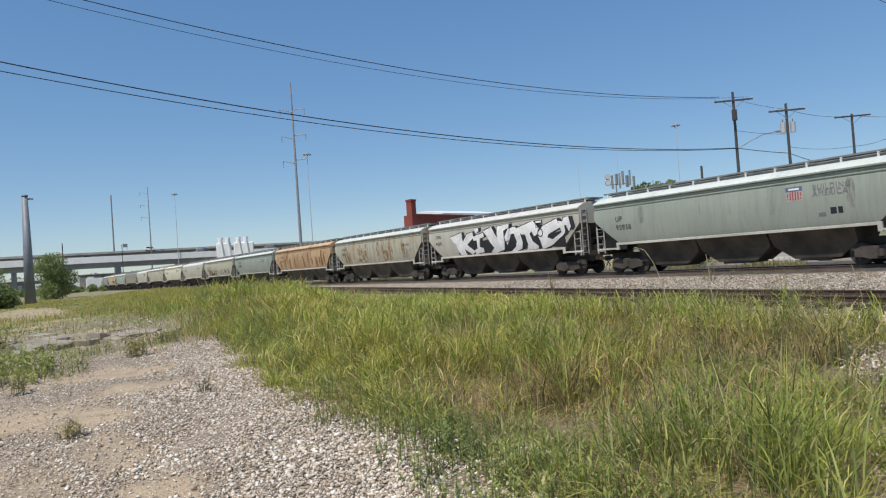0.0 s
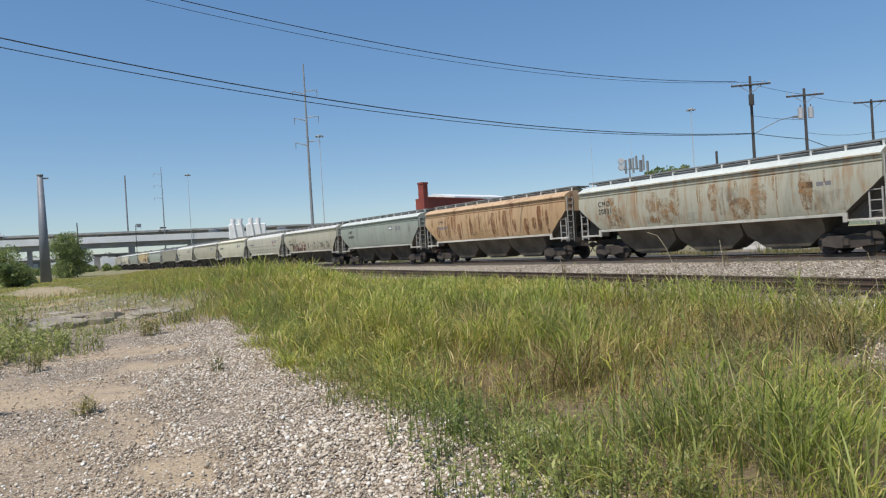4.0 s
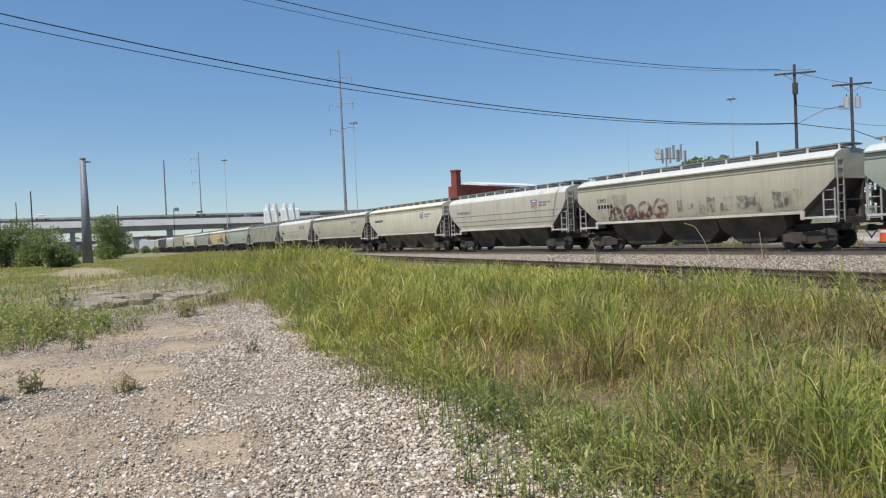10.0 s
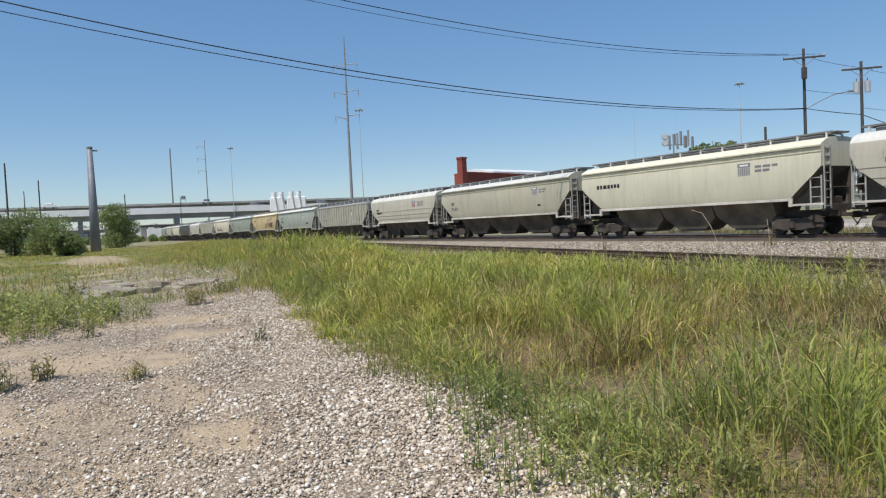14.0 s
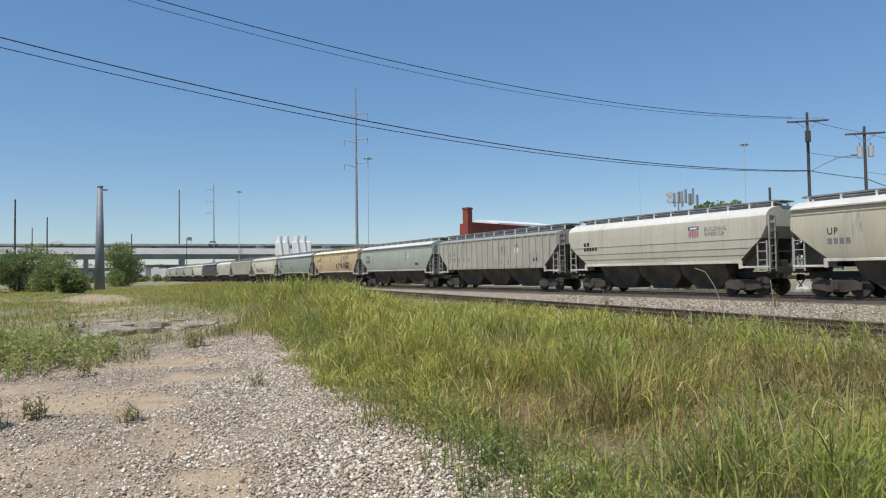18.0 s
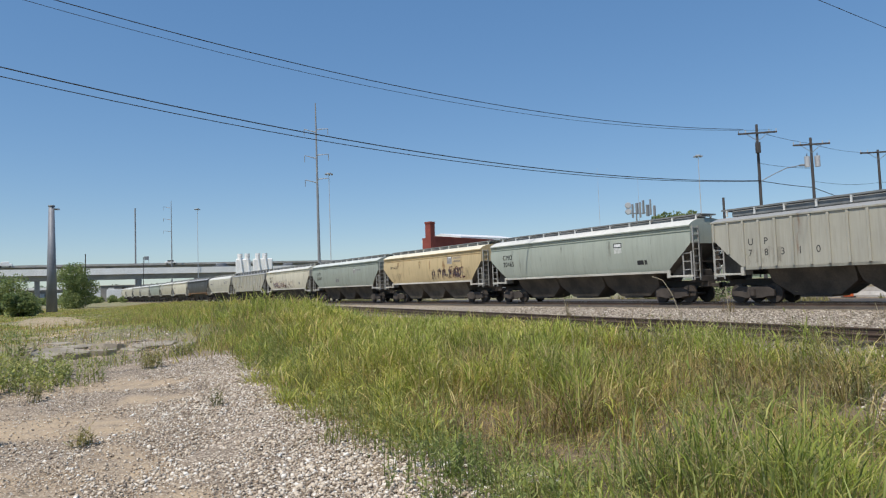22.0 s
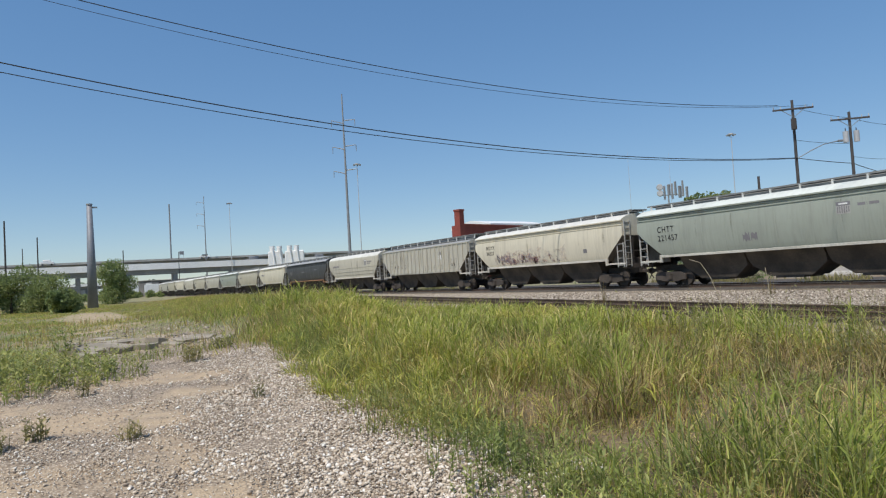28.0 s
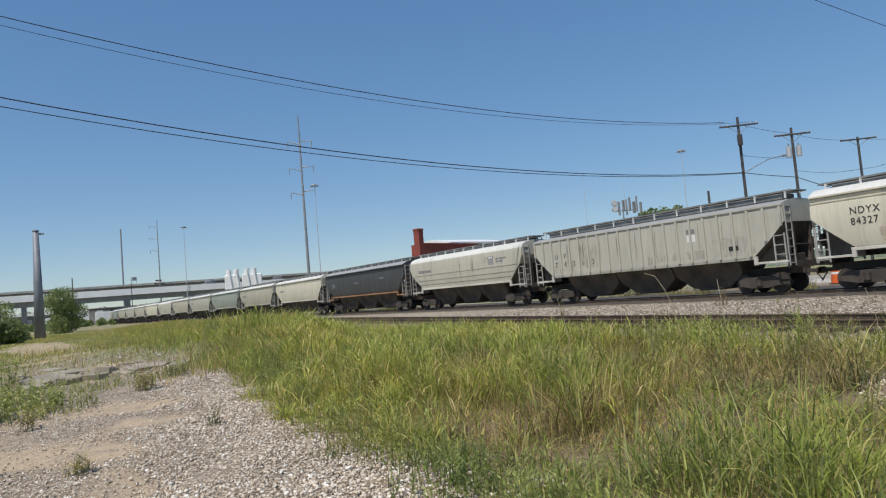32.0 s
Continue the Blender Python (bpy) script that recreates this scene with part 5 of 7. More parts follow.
# 3: repaint patches on rust
r = random.Random(303)
for k in range(26):
    y = 7.4 - 14.6 * (k + r.random() * 0.9) / 26
    top = r.choice((3.62, 3.62, 3.3, 2.9))
    run(3, y, top, max(1.74, top - r.uniform(0.7, 1.9)), r.choice((0.10, 0.16, 0.3, 0.5)), M_rust_patch if k % 4 else M_rust_wash, 20 + k, "rust_run", 0.004 + 0.0003 * k)
for k, (y, z1, z0, w) in enumerate(((3.5, 3.0, 1.8, 0.55), (-0.9, 3.55, 2.0, 0.6), (-2.3, 3.6, 1.8, 0.7), (-4.6, 2.9, 1.8, 0.6), (-5.9, 3.6, 2.6, 0.3))):
    run(3, y, z1, z0, w, M_rust_patch, 60 + k, "rust_run", 0.013)
for i, n, material in ((2, 9, 0), (12, 8, 0), (0, 10, 1), (4, 9, 1), (6, 8, 1), (8, 8, 1), (11, 8, 1), (13, 8, 1), (14, 9, 1), (16, 6, 1)):
    h = half_of(i)
    for k in range(n):
        y = -h + 1.2 + (2 * h - 2.4) * (k + r.random()) / n
        run(i, y, 3.62, r.uniform(2.0, 3.2), r.choice((0.06, 0.1, 0.2, 0.45)), M_soot if material else M_rust_wash, 100 * i + k, "stain_run", 0.003)
mark(3, "CMO", half_of(3) - 2.0, 3.0, 0.34)
bars(3, half_of(3) - 2.0, 2.6, (0.2, 0.2, 0.2, 0.2, 0.2), M_grey_mark, 0.25)
# 4
h = half_of(4)
mark(4, "CMO", h - 1.9, 3.0, 0.42)
bars(4, h - 1.9, 2.62, (0.2, 0.18, 0.22, 0.2, 0.22), None, 0.3)
patch(4, -3.0, 3.15, 0.75, 0.34, M_letter_dark, "emblem_bar")
patch(4, -3.0, 3.15, 0.6, 0.2, M_letter_white, "emblem_panel", 0.01)
bars(4, -3.9, 3.2, (0.5, 0.5), M_grey_mark, 0.14)
bars(4, -3.9, 2.98, (0.5, 0.5), M_grey_mark, 0.14)
# 5
h = half_of(5)
mark(5, "CMO", h - 1.8, 2.75, 0.34)
bars(5, h - 1.8, 2.45, (0.2, 0.18, 0.2, 0.2, 0.2), None, 0.26)
for k in range(4):
    ring(5, h - 3.3 - 1.15 * k, 1.88 + 0.07 * k, 0.46, 0.34 + 0.05 * k, 0.2, M_dull_red if k != 1 else M_purple)
    scrawl(5, h - 2.9 - 1.15 * k, h - 3.8 - 1.15 * k, 1.55, 2.2, M_dull_red if k != 2 else M_purple, 111 + k, 2, 0.17)
scrawl(5, h - 2.6, 1.6, 1.4, 1.7, M_dull_red, 11, 6, 0.14)
r = random.Random(505)
for k in range(11):
    y = 0.2 - (h - 1.6) * (k + 0.5 * r.random()) / 11
    patch(5, y, 1.95 + r.uniform(-0.12, 0.2), r.uniform(0.2, 0.62), r.uniform(0.35, 0.85), (M_slate, M_slate, M_pink)[k % 3], "graffiti", 0.006 + 0.0006 * k, 510 + k, 0.07)
patch(5, -2.2, 1.42, 8.5, 0.16, M_pink, "graffiti", 0.008, 530, 0.03)
# 6, 7, 9
for i, y in ((6, -4.2), (7, -4.0), (16, -4.0)):
    shield(i, y, 3.15, 0.7, i != 6)
    bars(i, y - 0.6, 3.25, (0.35, 0.4, 0.3), M_grey_mark, 0.14)
    bars(i, y - 0.6, 3.02, (0.35, 0.35), M_grey_mark, 0.14)
    bars(i, half_of(i) - 1.4, 2.95, (0.22, 0.2, 0.3, 0.22, 0.2, 0.2, 0.2), M_letter_dark if i == 7 else M_grey_mark, 0.26)
h = half_of(9)
bars(9, h - 1.5, 2.85, (0.24, 0.22), None, 0.26)
bars(9, h - 1.5, 2.5, (0.18, 0.2, 0.18, 0.2, 0.18), None, 0.26)
shield(9, -3.0, 3.2, 0.7)
slogan(9, -3.7, 3.2, 0.3)
# 8
mark(8, "UP", half_of(8) - 1.7, 2.6, 0.42)
bars(8, half_of(8) - 1.7, 2.25, (0.2, 0.18, 0.2, 0.2), M_grey_mark, 0.3)
shield(8, -half_of(8) + 3.8, 3.2, 0.62, True)
bars(8, -half_of(8) + 3.3, 3.3, (0.34, 0.38), M_grey_mark, 0.12)
bars(8, -half_of(8) + 3.3, 3.1, (0.3, 0.3), M_grey_mark, 0.12)
patch(8, -half_of(8) + 3.4, 2.05, 0.34, 0.16, M_letter_dark, "data_panel")
# 10, 15: ribbed, marks between the ribs
for i, digits in ((10, "78310"), (15, "74363")):
    h = half_of(i)
    pitch = (2 * h - 0.24) / (RIBS - 1)
    x = h - 0.12 - pitch * 2.26
    for k, ch in enumerate(digits):
        mark(i, ch, x - pitch * k, 1.95, 0.46, None, "lettering", 1.0, 0.0, 0.9, 0.0)
    for k, ch in enumerate("UP"):
        mark(i, ch, x - pitch * k, 2.55, 0.46, None, "lettering", 1.0, 0.0, 0.9, 0.0)
    patch(i, -3.6, 3.2, 0.5, 0.26, M_grey_mark, "emblem_bar")
    patch(i, -3.6, 2.8, 0.5, 0.4, M_letter_white, "emblem_panel", 0.004)
    patch(i, -h + 2.6, 1.95, 0.5, 0.26, M_letter_dark, "data_panel")
# 11
h = half_of(11)
mark(11, "CMO", h - 1.5, 2.85, 0.48)
mark(11, "20465", h - 1.5, 2.3, 0.48)
patch(11, -3.7, 3.2, 0.62, 0.30, M_letter_dark, "emblem_bar")
patch(11, -3.7, 3.2, 0.50, 0.18, M_letter_white, "emblem_panel", 0.01)
for k in range(6):
    patch(11, -3.45 - 0.1 * k, 2.85, 0.05, 0.36, M_letter_white, "emblem_stripe")
patch(11, -5.4, 1.98, 0.7, 0.28, M_letter_dark, "data_panel")
# 12
h = half_of(12)
mark(12, "UP 111661", h - 1.4, 2.9, 0.34)
scrawl(12, -0.6, -5.2, 1.72, 2.5, M_purple, 21, 11, 0.15)
scrawl(12, -3.4, -5.6, 1.65, 2.7, M_dull_red, 22, 5, 0.12)
shield(12, -3.6, 3.3, 0.7, True)
slogan(12, -4.2, 3.35, 0.24)
# 13
h = half_of(13)
mark(13, "CHTT", h - 1.5, 2.85, 0.46)
mark(13, "221457", h - 1.5, 2.3, 0.46)
shield(13, -3.2, 3.1, 0.6, True)
bars(13, -3.8, 3.2, (0.4, 0.4), M_grey_mark, 0.14)
patch(13, 1.4, 2.1, 0.8, 0.4, M_grey_mark, "worn_patch", 0.004, 9, 0.12)
# 14
h = half_of(14)
mark(14, "NDYX", h - 1.6, 2.95, 0.42)
mark(14, "84327", h - 1.6, 2.45, 0.42)
scrawl(14, h - 2.6, 0.2, 1.55, 2.4, M_worn_violet, 31, 9, 0.26)
scrawl(14, h - 3.4, -2.2, 1.45, 2.05, M_worn_violet, 32, 10, 0.26)
patch(14, 0.6, 2.15, 7.0, 0.9, M_pink, "graffiti", 0.007, 35, 0.25)
patch(14, 2.6, 1.85, 4.2, 0.7, M_worn_violet, "graffiti", 0.02, 33, 0.2)
scrawl(14, h - 3.0, h - 4.6, 1.7, 2.3, M_grey_mark, 34, 3, 0.1)
patch(14, -h + 3.4, 2.1, 0.35, 0.3, M_grey_mark, "data_panel")
# 17
bars(17, half_of(17) - 1.8, 2.7, (0.3, 0.3), M_grey_mark, 0.5)
bars(17, 1.5, 2.75, (1.1,), M_grey_mark, 0.14)
bars(17, -4.0, 2.95, (1.0,), M_grey_mark, 0.14)
for i in (18, 19, 20, 21, 22, 23, 24):
    bars(i, half_of(i) - 1.6, 2.9, (0.22, 0.2, 0.3, 0.2, 0.2), M_grey_mark, 0.26)

# soot and grime washed over the lower sides near the ends and outlets
r = random.Random(77)
for i in range(19):
    h = half_of(i)
    if i not in (2, 3, 5, 10, 12, 15):
        continue
    for y_, w_, z_, h_ in ((-h + 2.7, 2.4, 2.05, 1.0), (h - 2.6, 2.0, 1.95, 0.8), (r.uniform(-3, 3), 3.6, 1.8, 0.5), (r.uniform(-h + 3, h - 3), 1.6, 2.5, 1.5)):
        patch(i, y_, z_, w_, h_, M_soot, "grime_stain", 0.0145, r.random(), min(0.12, h_ * 0.15))


# ---- plants and stones ----
def lattice(seed):
    return np.random.default_rng(seed).random((64, 64))


def vnoise(x, y, scale, seed):
    g = lattice(seed)
    u, v = x / scale, y / scale
    i, j = np.floor(u).astype(int), np.floor(v).astype(int)
    fu, fv = u - i, v - j
    fu, fv = fu * fu * (3 - 2 * fu), fv * fv * (3 - 2 * fv)
    i0, j0, i1, j1 = i % 64, j % 64, (i + 1) % 64, (j + 1) % 64
    return (g[i0, j0] * (1 - fu) + g[i1, j0] * fu) * (1 - fv) + (g[i0, j1] * (1 - fu) + g[i1, j1] * fu) * fv


def blades(name, x, y, h, w, material, lean, seed, label, away=None, lift=0.0):
    """Grass: each blade a bent tapering strip of five triangles."""
    r = np.random.default_rng(seed)
    n = len(x)
    z = height(x, y) - 0.03 + lift
    b = r.uniform(0, 2 * math.pi, n) if away is None else away
    a = b + math.pi / 2 + r.normal(0, 0.5, n)
    l = h * lean * r.uniform(0.3, 1.5, n)
    dx, dy = np.cos(b) * l, np.sin(b) * l
    wx, wy = np.cos(a) * w / 2, np.sin(a) * w / 2
    drop = np.clip(1.0 - 0.35 * (l / h) ** 1.5 * r.uniform(0.3, 1.6, n), 0.3, 1)
    rows = []
    for u, ww in ((0.0, 0.7), (0.4, 1.0), (0.75, 0.7)):
        s = u ** 1.8
        zz = z + h * (u * 1.08 - (1.08 - drop) * u * u)
        rows += [np.stack([x + dx * s - wx * ww, y + dy * s - wy * ww, zz], 1), np.stack([x + dx * s + wx * ww, y + dy * s + wy * ww, zz], 1)]
    rows.append(np.stack([x + dx, y + dy, z + h * drop], 1))
    V = np.stack(rows, 1).reshape(-1, 3)
    k = (np.arange(n) * 7)[:, None]
    T = np.concatenate([k + [q] for q in ([0, 1, 3], [0, 3, 2], [2, 3, 5], [2, 5, 4], [4, 5, 6])], 0)
    return tagged(tri_mesh(name, V, T, material), label, "grass", kind="stuff")


def tussocks(x, y, count, spread, seed):
    """Spreads each plant into blades that fan outwards: plan places, fan directions and the plant's number."""
    r = np.random.default_rng(seed)
    k = np.repeat(np.arange(len(x)), count)
    a = r.uniform(0, 2 * math.pi, len(k))
    q = spread * np.sqrt(r.random(len(k)))
    return x[k] + q * np.cos(a), y[k] + q * np.sin(a), a + r.normal(0, 0.5, len(k)), k


def scatter(n, x0, x1, y0, y1, seed):
    r = np.random.default_rng(seed)
    return r.uniform(x0, x1, n), r.uniform(y0, y1, n), r


def ntrack(y):
    return 15.6 + 0.123 * (y - 4)


def grass_cover(x, y):
    """How thickly tall grass stands, 0 to 1."""
    n1, n2 = vnoise(x, y, 2.2, 1), vnoise(x, y, 0.55, 2)
    e = x - (1.86 + 0.165 * y) + (n1 - 0.5) * 1.1 + (n2 - 0.5) * 0.5
    c = np.clip(e / 0.7, 0, 1) * np.clip((ntrack(y) - 3.0 - x + (n1 - 0.5) * 3.0) / 2.0, 0, 1)
    bare_right = np.clip((x - 5.4 - 1.75 * (y - 2.6) - (n1 - 0.5) * 2.0) / 1.5, 0, 1)
    c = c * (1 - 0.86 * bare_right)
    c = c * (0.45 + 0.9 * n1) * (0.5 + n2)
    return np.clip(c, 0, 1)


def tall(x, y):
    e = x - (1.86 + 0.165 * y)
    far = 0.62 + 0.38 * np.clip((np.hypot(x, y) - 4.5) / 5.0, 0, 1)
    far = far * (1 - 0.45 * np.clip((x - 5.2 - 1.75 * (y - 2.6)) / 1.5, 0, 1))
    return (0.30 + 0.56 * np.clip((e - 0.3) / 1.6, 0, 1) * (0.35 + 1.15 * vnoise(x, y, 1.3, 3))) * far


def cap(x, y, h):
    """Low beside the siding, so that the rails stay in sight; taller on the mound."""
    d = np.hypot(x, y)
    open_side = np.clip((x / np.maximum(y, 0.1) - 0.36) / 0.12, 0, 1)
    top = (1.42 - 0.052 * d) * (0.72 + 0.36 * vnoise(x, y, 0.4, 24) + 0.22 * vnoise(x, y, 2.0, 25))
    return np.where(open_side > 0, np.minimum(h, top * open_side + h * (1 - open_side)), h)


def brownness(x, y):
    """Where the grass has died back."""
    return np.maximum.reduce([np.clip(1.3 - np.hypot((x - cx) / rx, (y - cy) / ry), 0, 1) for cx, cy, rx, ry in ((6.3, 4.5, 1.8, 1.1), (4.7, 6.3, 1.0, 1.3), (9.0, 8.6, 1.4, 1.2), (4.2, 4.4, 0.6, 0.8), (6.4, 9.5, 0.8, 1.2), (8.2, 6.0, 1.4, 1.1), (3.9, 5.4, 0.5, 0.6), (7.2, 3.6, 1.4, 0.9), (8.8, 5.0, 1.5, 0.7), (5.5, 3.6, 0.6, 0.6))])


x, y, r = scatter(60000, 1.6, 22, 0.9, 44, 41)
d = np.hypot(x, y)
brown = brownness(x, y)
hump = vnoise(x, y, 0.62, 21) * 0.6 + vnoise(x, y, 1.5, 22) * 0.4
bald = np.clip((0.36 - vnoise(x, y, 0.9, 23)) * 5, 0, 0.7)
keep = r.random(len(x)) < grass_cover(x, y) * np.clip(13.0 / d, 0.35, 1.3) * 0.8 * (1 - np.maximum(bald, 0.72 * np.clip(brown * 1.4, 0, 1)))
x, y, d, brown, hump = x[keep], y[keep], d[keep], brown[keep], hump[keep]
size = cap(x, y, tall(x, y) * np.clip(0.10 + 1.85 * hump, 0.28, 1.6) * (1 - 0.35 * np.clip(brown, 0, 1)) * np.clip(r.normal(1, 0.25, len(x)), 0.4, 1.6))
dry = vnoise(x, y, 1.4, 9) * 0.5 + 0.5 * vnoise(x, y, 3.4, 10)
dead = r.random(len(x)) < np.clip(brown * 1.4, 0, 1) * 0.85 + 0.09
lush = r.random(len(x)) < 0.75 * np.clip((1.9 - (x - 1.86 - 0.165 * y)) / 1.2, 0, 1)
straw = ~dead & ~lush & (r.random(len(x)) < np.clip((dry - 0.40) * 2.2, 0.07, 0.55))
lush &= ~dead
green = ~dead & ~straw & ~lush
for nm, m, material, count, lean, f, lab in (("tall_grass", green, M_grass, 7, 0.62, 0.95, "tall bright green grass beside the gravel drive"),
                                              ("dry_grass", straw, M_straw, 13, 0.75, 0.8, "dry straw grass among the green"),
                                              ("edge_grass", lush, M_edge, 9, 0.5, 0.85, "darker green grass along the edge of the gravel"),
                                              ("dead_grass", dead, M_dead, 16, 0.9, 0.6, "matted dead brown grass in the thicket")):
    bx, by, ba, k = tussocks(x[m], y[m], count, 0.12, 60 + count)
    ok = size[m][k] > 0.08
    bx, by, ba, k = bx[ok], by[ok], ba[ok], k[ok]
    bh = size[m][k] * f * (0.28 + 0.92 * r.random(len(k)) ** 0.8)
    bw = (0.0036 + 0.00052 * np.hypot(bx, by)) * r.uniform(0.6, 1.5, len(k)) * np.clip(bh * 2.2, 0.6, 1.2)
    blades(nm, bx, by, bh, bw, material, lean, 51 + count, lab, ba)

# broad reedy blades at the near end of the thicket
bx, by, r2 = scatter(170, 3.2, 5.6, 1.7, 3.9, 171)
blades("reed_grass", bx, by, r2.uniform(0.45, 0.85, 170), r2.uniform(0.009, 0.017, 170), M_edge, 0.4, 172, "broad dark reedy blades")

# leaves that leave the stems at all heights
m = green & (d < 30)
bx, by, ba, k = tussocks(x[m], y[m], 15, 0.15, 161)
rise = size[m][k] * r.uniform(0.05, 0.72, len(k))
ok = size[m][k] > 0.1
bx, by, ba, k, rise = bx[ok], by[ok], ba[ok], k[ok], rise[ok]
bh = r.uniform(0.08, 0.27, len(k)) * (0.6 + 0.045 * np.hypot(bx, by))
blades("grass_foliage", bx, by, bh, (0.0058 + 0.0008 * np.hypot(bx, by)) * r.uniform(0.6, 1.6, len(k)), M_grass, 1.2, 162, "short arching leaves on the green grass stems", ba, rise)

# short litter and leaves low among the stems
for nm, n, material, count, lean, lo, hi, lab in (("grass_litter", 9000, M_straw, 6, 1.6, 0.05, 0.16, "low dry litter between the grass stems"), ("dead_litter", 7500, M_dead, 6, 1.6, 0.05, 0.18, "brown dead leaves between the grass stems"),
                                                  ("grass_leaves", 11000, M_grass, 7, 0.9, 0.06, 0.2, "short green leaves between the grass stems")):
    lx, ly, r = scatter(n, 1.6, 16, 1.2, 20, 140 + n)
    m = r.random(n) < np.clip(grass_cover(lx, ly) * 1.5, 0, 1) * (1.0 if material is M_dead else 1 - (0.8 if material is M_straw else 0.45) * np.clip(brownness(lx, ly), 0, 1))
    bx, by, ba, k = tussocks(lx[m], ly[m], count, 0.22, 90 + count)
    bh = r.uniform(lo, hi, len(k))
    bw = (0.005 + 0.0007 * np.hypot(bx, by)) * r.uniform(0.7, 1.5, len(k))
    blades(nm, bx, by, bh, bw, material, lean, 91 + count, lab, ba)

# thin seed stalks standing over the rest
x, y, r = scatter(4600, 3, 18, 2, 34, 43)
k = r.random(len(x)) < grass_cover(x, y) + 0.05
x, y = x[k], y[k]
blades("seed_stalks", x, y, np.maximum(cap(x, y, tall(x, y)), 0.1) * r.uniform(1.0, 1.5, len(x)), 0.003 + 0.0004 * np.hypot(x, y), M_dead, 0.3, 53, "thin dry seed stalks over the grass")


def tufts(name, x, y, h, w, material, lean, seed, label):
    """Short far grass: each blade one slanting triangle."""
    r = np.random.default_rng(seed)
    n = len(x)
    z = height(x, y) - 0.02
    a, b = r.uniform(0, 2 * math.pi, n), r.uniform(0, 2 * math.pi, n)
    l = h * lean * r.uniform(0.2, 1.5, n)
    V = np.stack([np.stack([x - np.cos(a) * w / 2, y - np.sin(a) * w / 2, z], 1), np.stack([x + np.cos(a) * w / 2, y + np.sin(a) * w / 2, z], 1),
                  np.stack([x + np.cos(b) * l, y + np.sin(b) * l, z + h], 1)], 1).reshape(-1, 3)
    return tagged(tri_mesh(name, V, np.arange(3 * n).reshape(-1, 3), material), label, "grass", kind="stuff")


# far field: low and patchy on the flat, higher on the mound and along the siding
def field_cover(x, y):
    n1 = vnoise(x, y, 5.0, 5) * 0.6 + vnoise(x, y, 1.6, 15) * 0.4
    c = np.clip((n1 - 0.22) * 2.6, 0.0, 1) * np.clip((y - 15.5) / 4, 0, 1)
    pad = np.minimum.reduce([np.hypot((x - px_) / rx, (y - py_) / ry) for px_, py_, rx, ry in ((1.7, 58, 2.3, 16), (2.2, 22.0, 3.0, 3.4), (2.2, 27.5, 1.9, 2.6), (2.1, 35.6, 1.6, 1.2))])
    return c * np.clip((pad - 0.8) * 2.5, 0.04, 1) * (x < np.minimum(ntrack(y), 28.3) - 2.6)


def field_height(x, y):
    rise = np.clip((x - 0.115 * y - 0.5) / (0.03 * y + 0.8), 0, 1)
    return (0.10 + 0.36 * rise) * (0.5 + 1.0 * vnoise(x, y, 2.6, 6))


for nm, n, x0, y0, y1, material, share, seed, lab in (("field_grass", 420000, -30, 16, 120, M_grass, 1.0, 44, "rough low green grass across the far field"), ("field_straw", 240000, -40, 16, 140, M_straw, 0.75, 45, "dry straw patches in the far field"),
                                                      ("field_dead", 120000, -30, 18, 110, M_dead, 0.6, 46, "brown dead grass in the far field")):
    x, y, r = scatter(n, x0, 27, y0, y1, seed)
    y = y0 + (y - y0) ** 2 / (y1 - y0) * 0.55 + (y - y0) * 0.45
    tone = vnoise(x, y, 4.0, seed) * 0.6 + vnoise(x, y, 1.2, seed + 3) * 0.4
    keep = r.random(n) < field_cover(x, y) * share * np.clip((tone - 0.25) * 2.5, 0.08, 1) * (np.where((y < 44) & (x > 1.86 + 0.165 * y + 1.2), 0.3, 1.0))
    x, y = x[keep], y[keep]
    tufts(nm, x, y, field_height(x, y) * r.uniform(0.5, 1.4, len(x)), (0.012 + 0.0007 * np.hypot(x, y)) * r.uniform(0.6, 1.4, len(x)), material, 0.7, seed + 10, lab)

# sparse dry stalks standing in the field
x, y, r = scatter(5200, -6, 7, 16.5, 46, 49)
k = r.random(len(x)) < (vnoise(x, y, 1.5, 33) > 0.42) * (x < 1.86 + 0.165 * y + 1.0) * 0.8
x, y = x[k], y[k]
third = len(x) // 3
for q, (material, lab) in enumerate(((M_straw, "thin straw stalks in the field"), (M_dead, "thin brown stalks in the field"), (M_weed, "thin green stalks in the field"))):
    sl = slice(q * third, (q + 1) * third)
    tufts("field_stalks", x[sl], y[sl], r.uniform(0.15, 0.5, third), 0.012 + 0.0005 * y[sl], material, 0.25, 150 + q, lab)

# weeds along the far side of the main line
x, y, r = scatter(26000, 34.6, 41, -6, 120, 47)
k = (vnoise(x, y, 3.0, 31) > 0.62) & (vnoise(x, y, 11.0, 36) > 0.5)
x, y = x[k], y[k]
tufts("verge_grass", x, y, r.uniform(0.12, 0.5, len(x)) * (0.5 + 1.2 * vnoise(x, y, 2.0, 35)), r.uniform(0.03, 0.09, len(x)), M_dusty, 0.4, 48, "dusty green weeds beyond the main line")


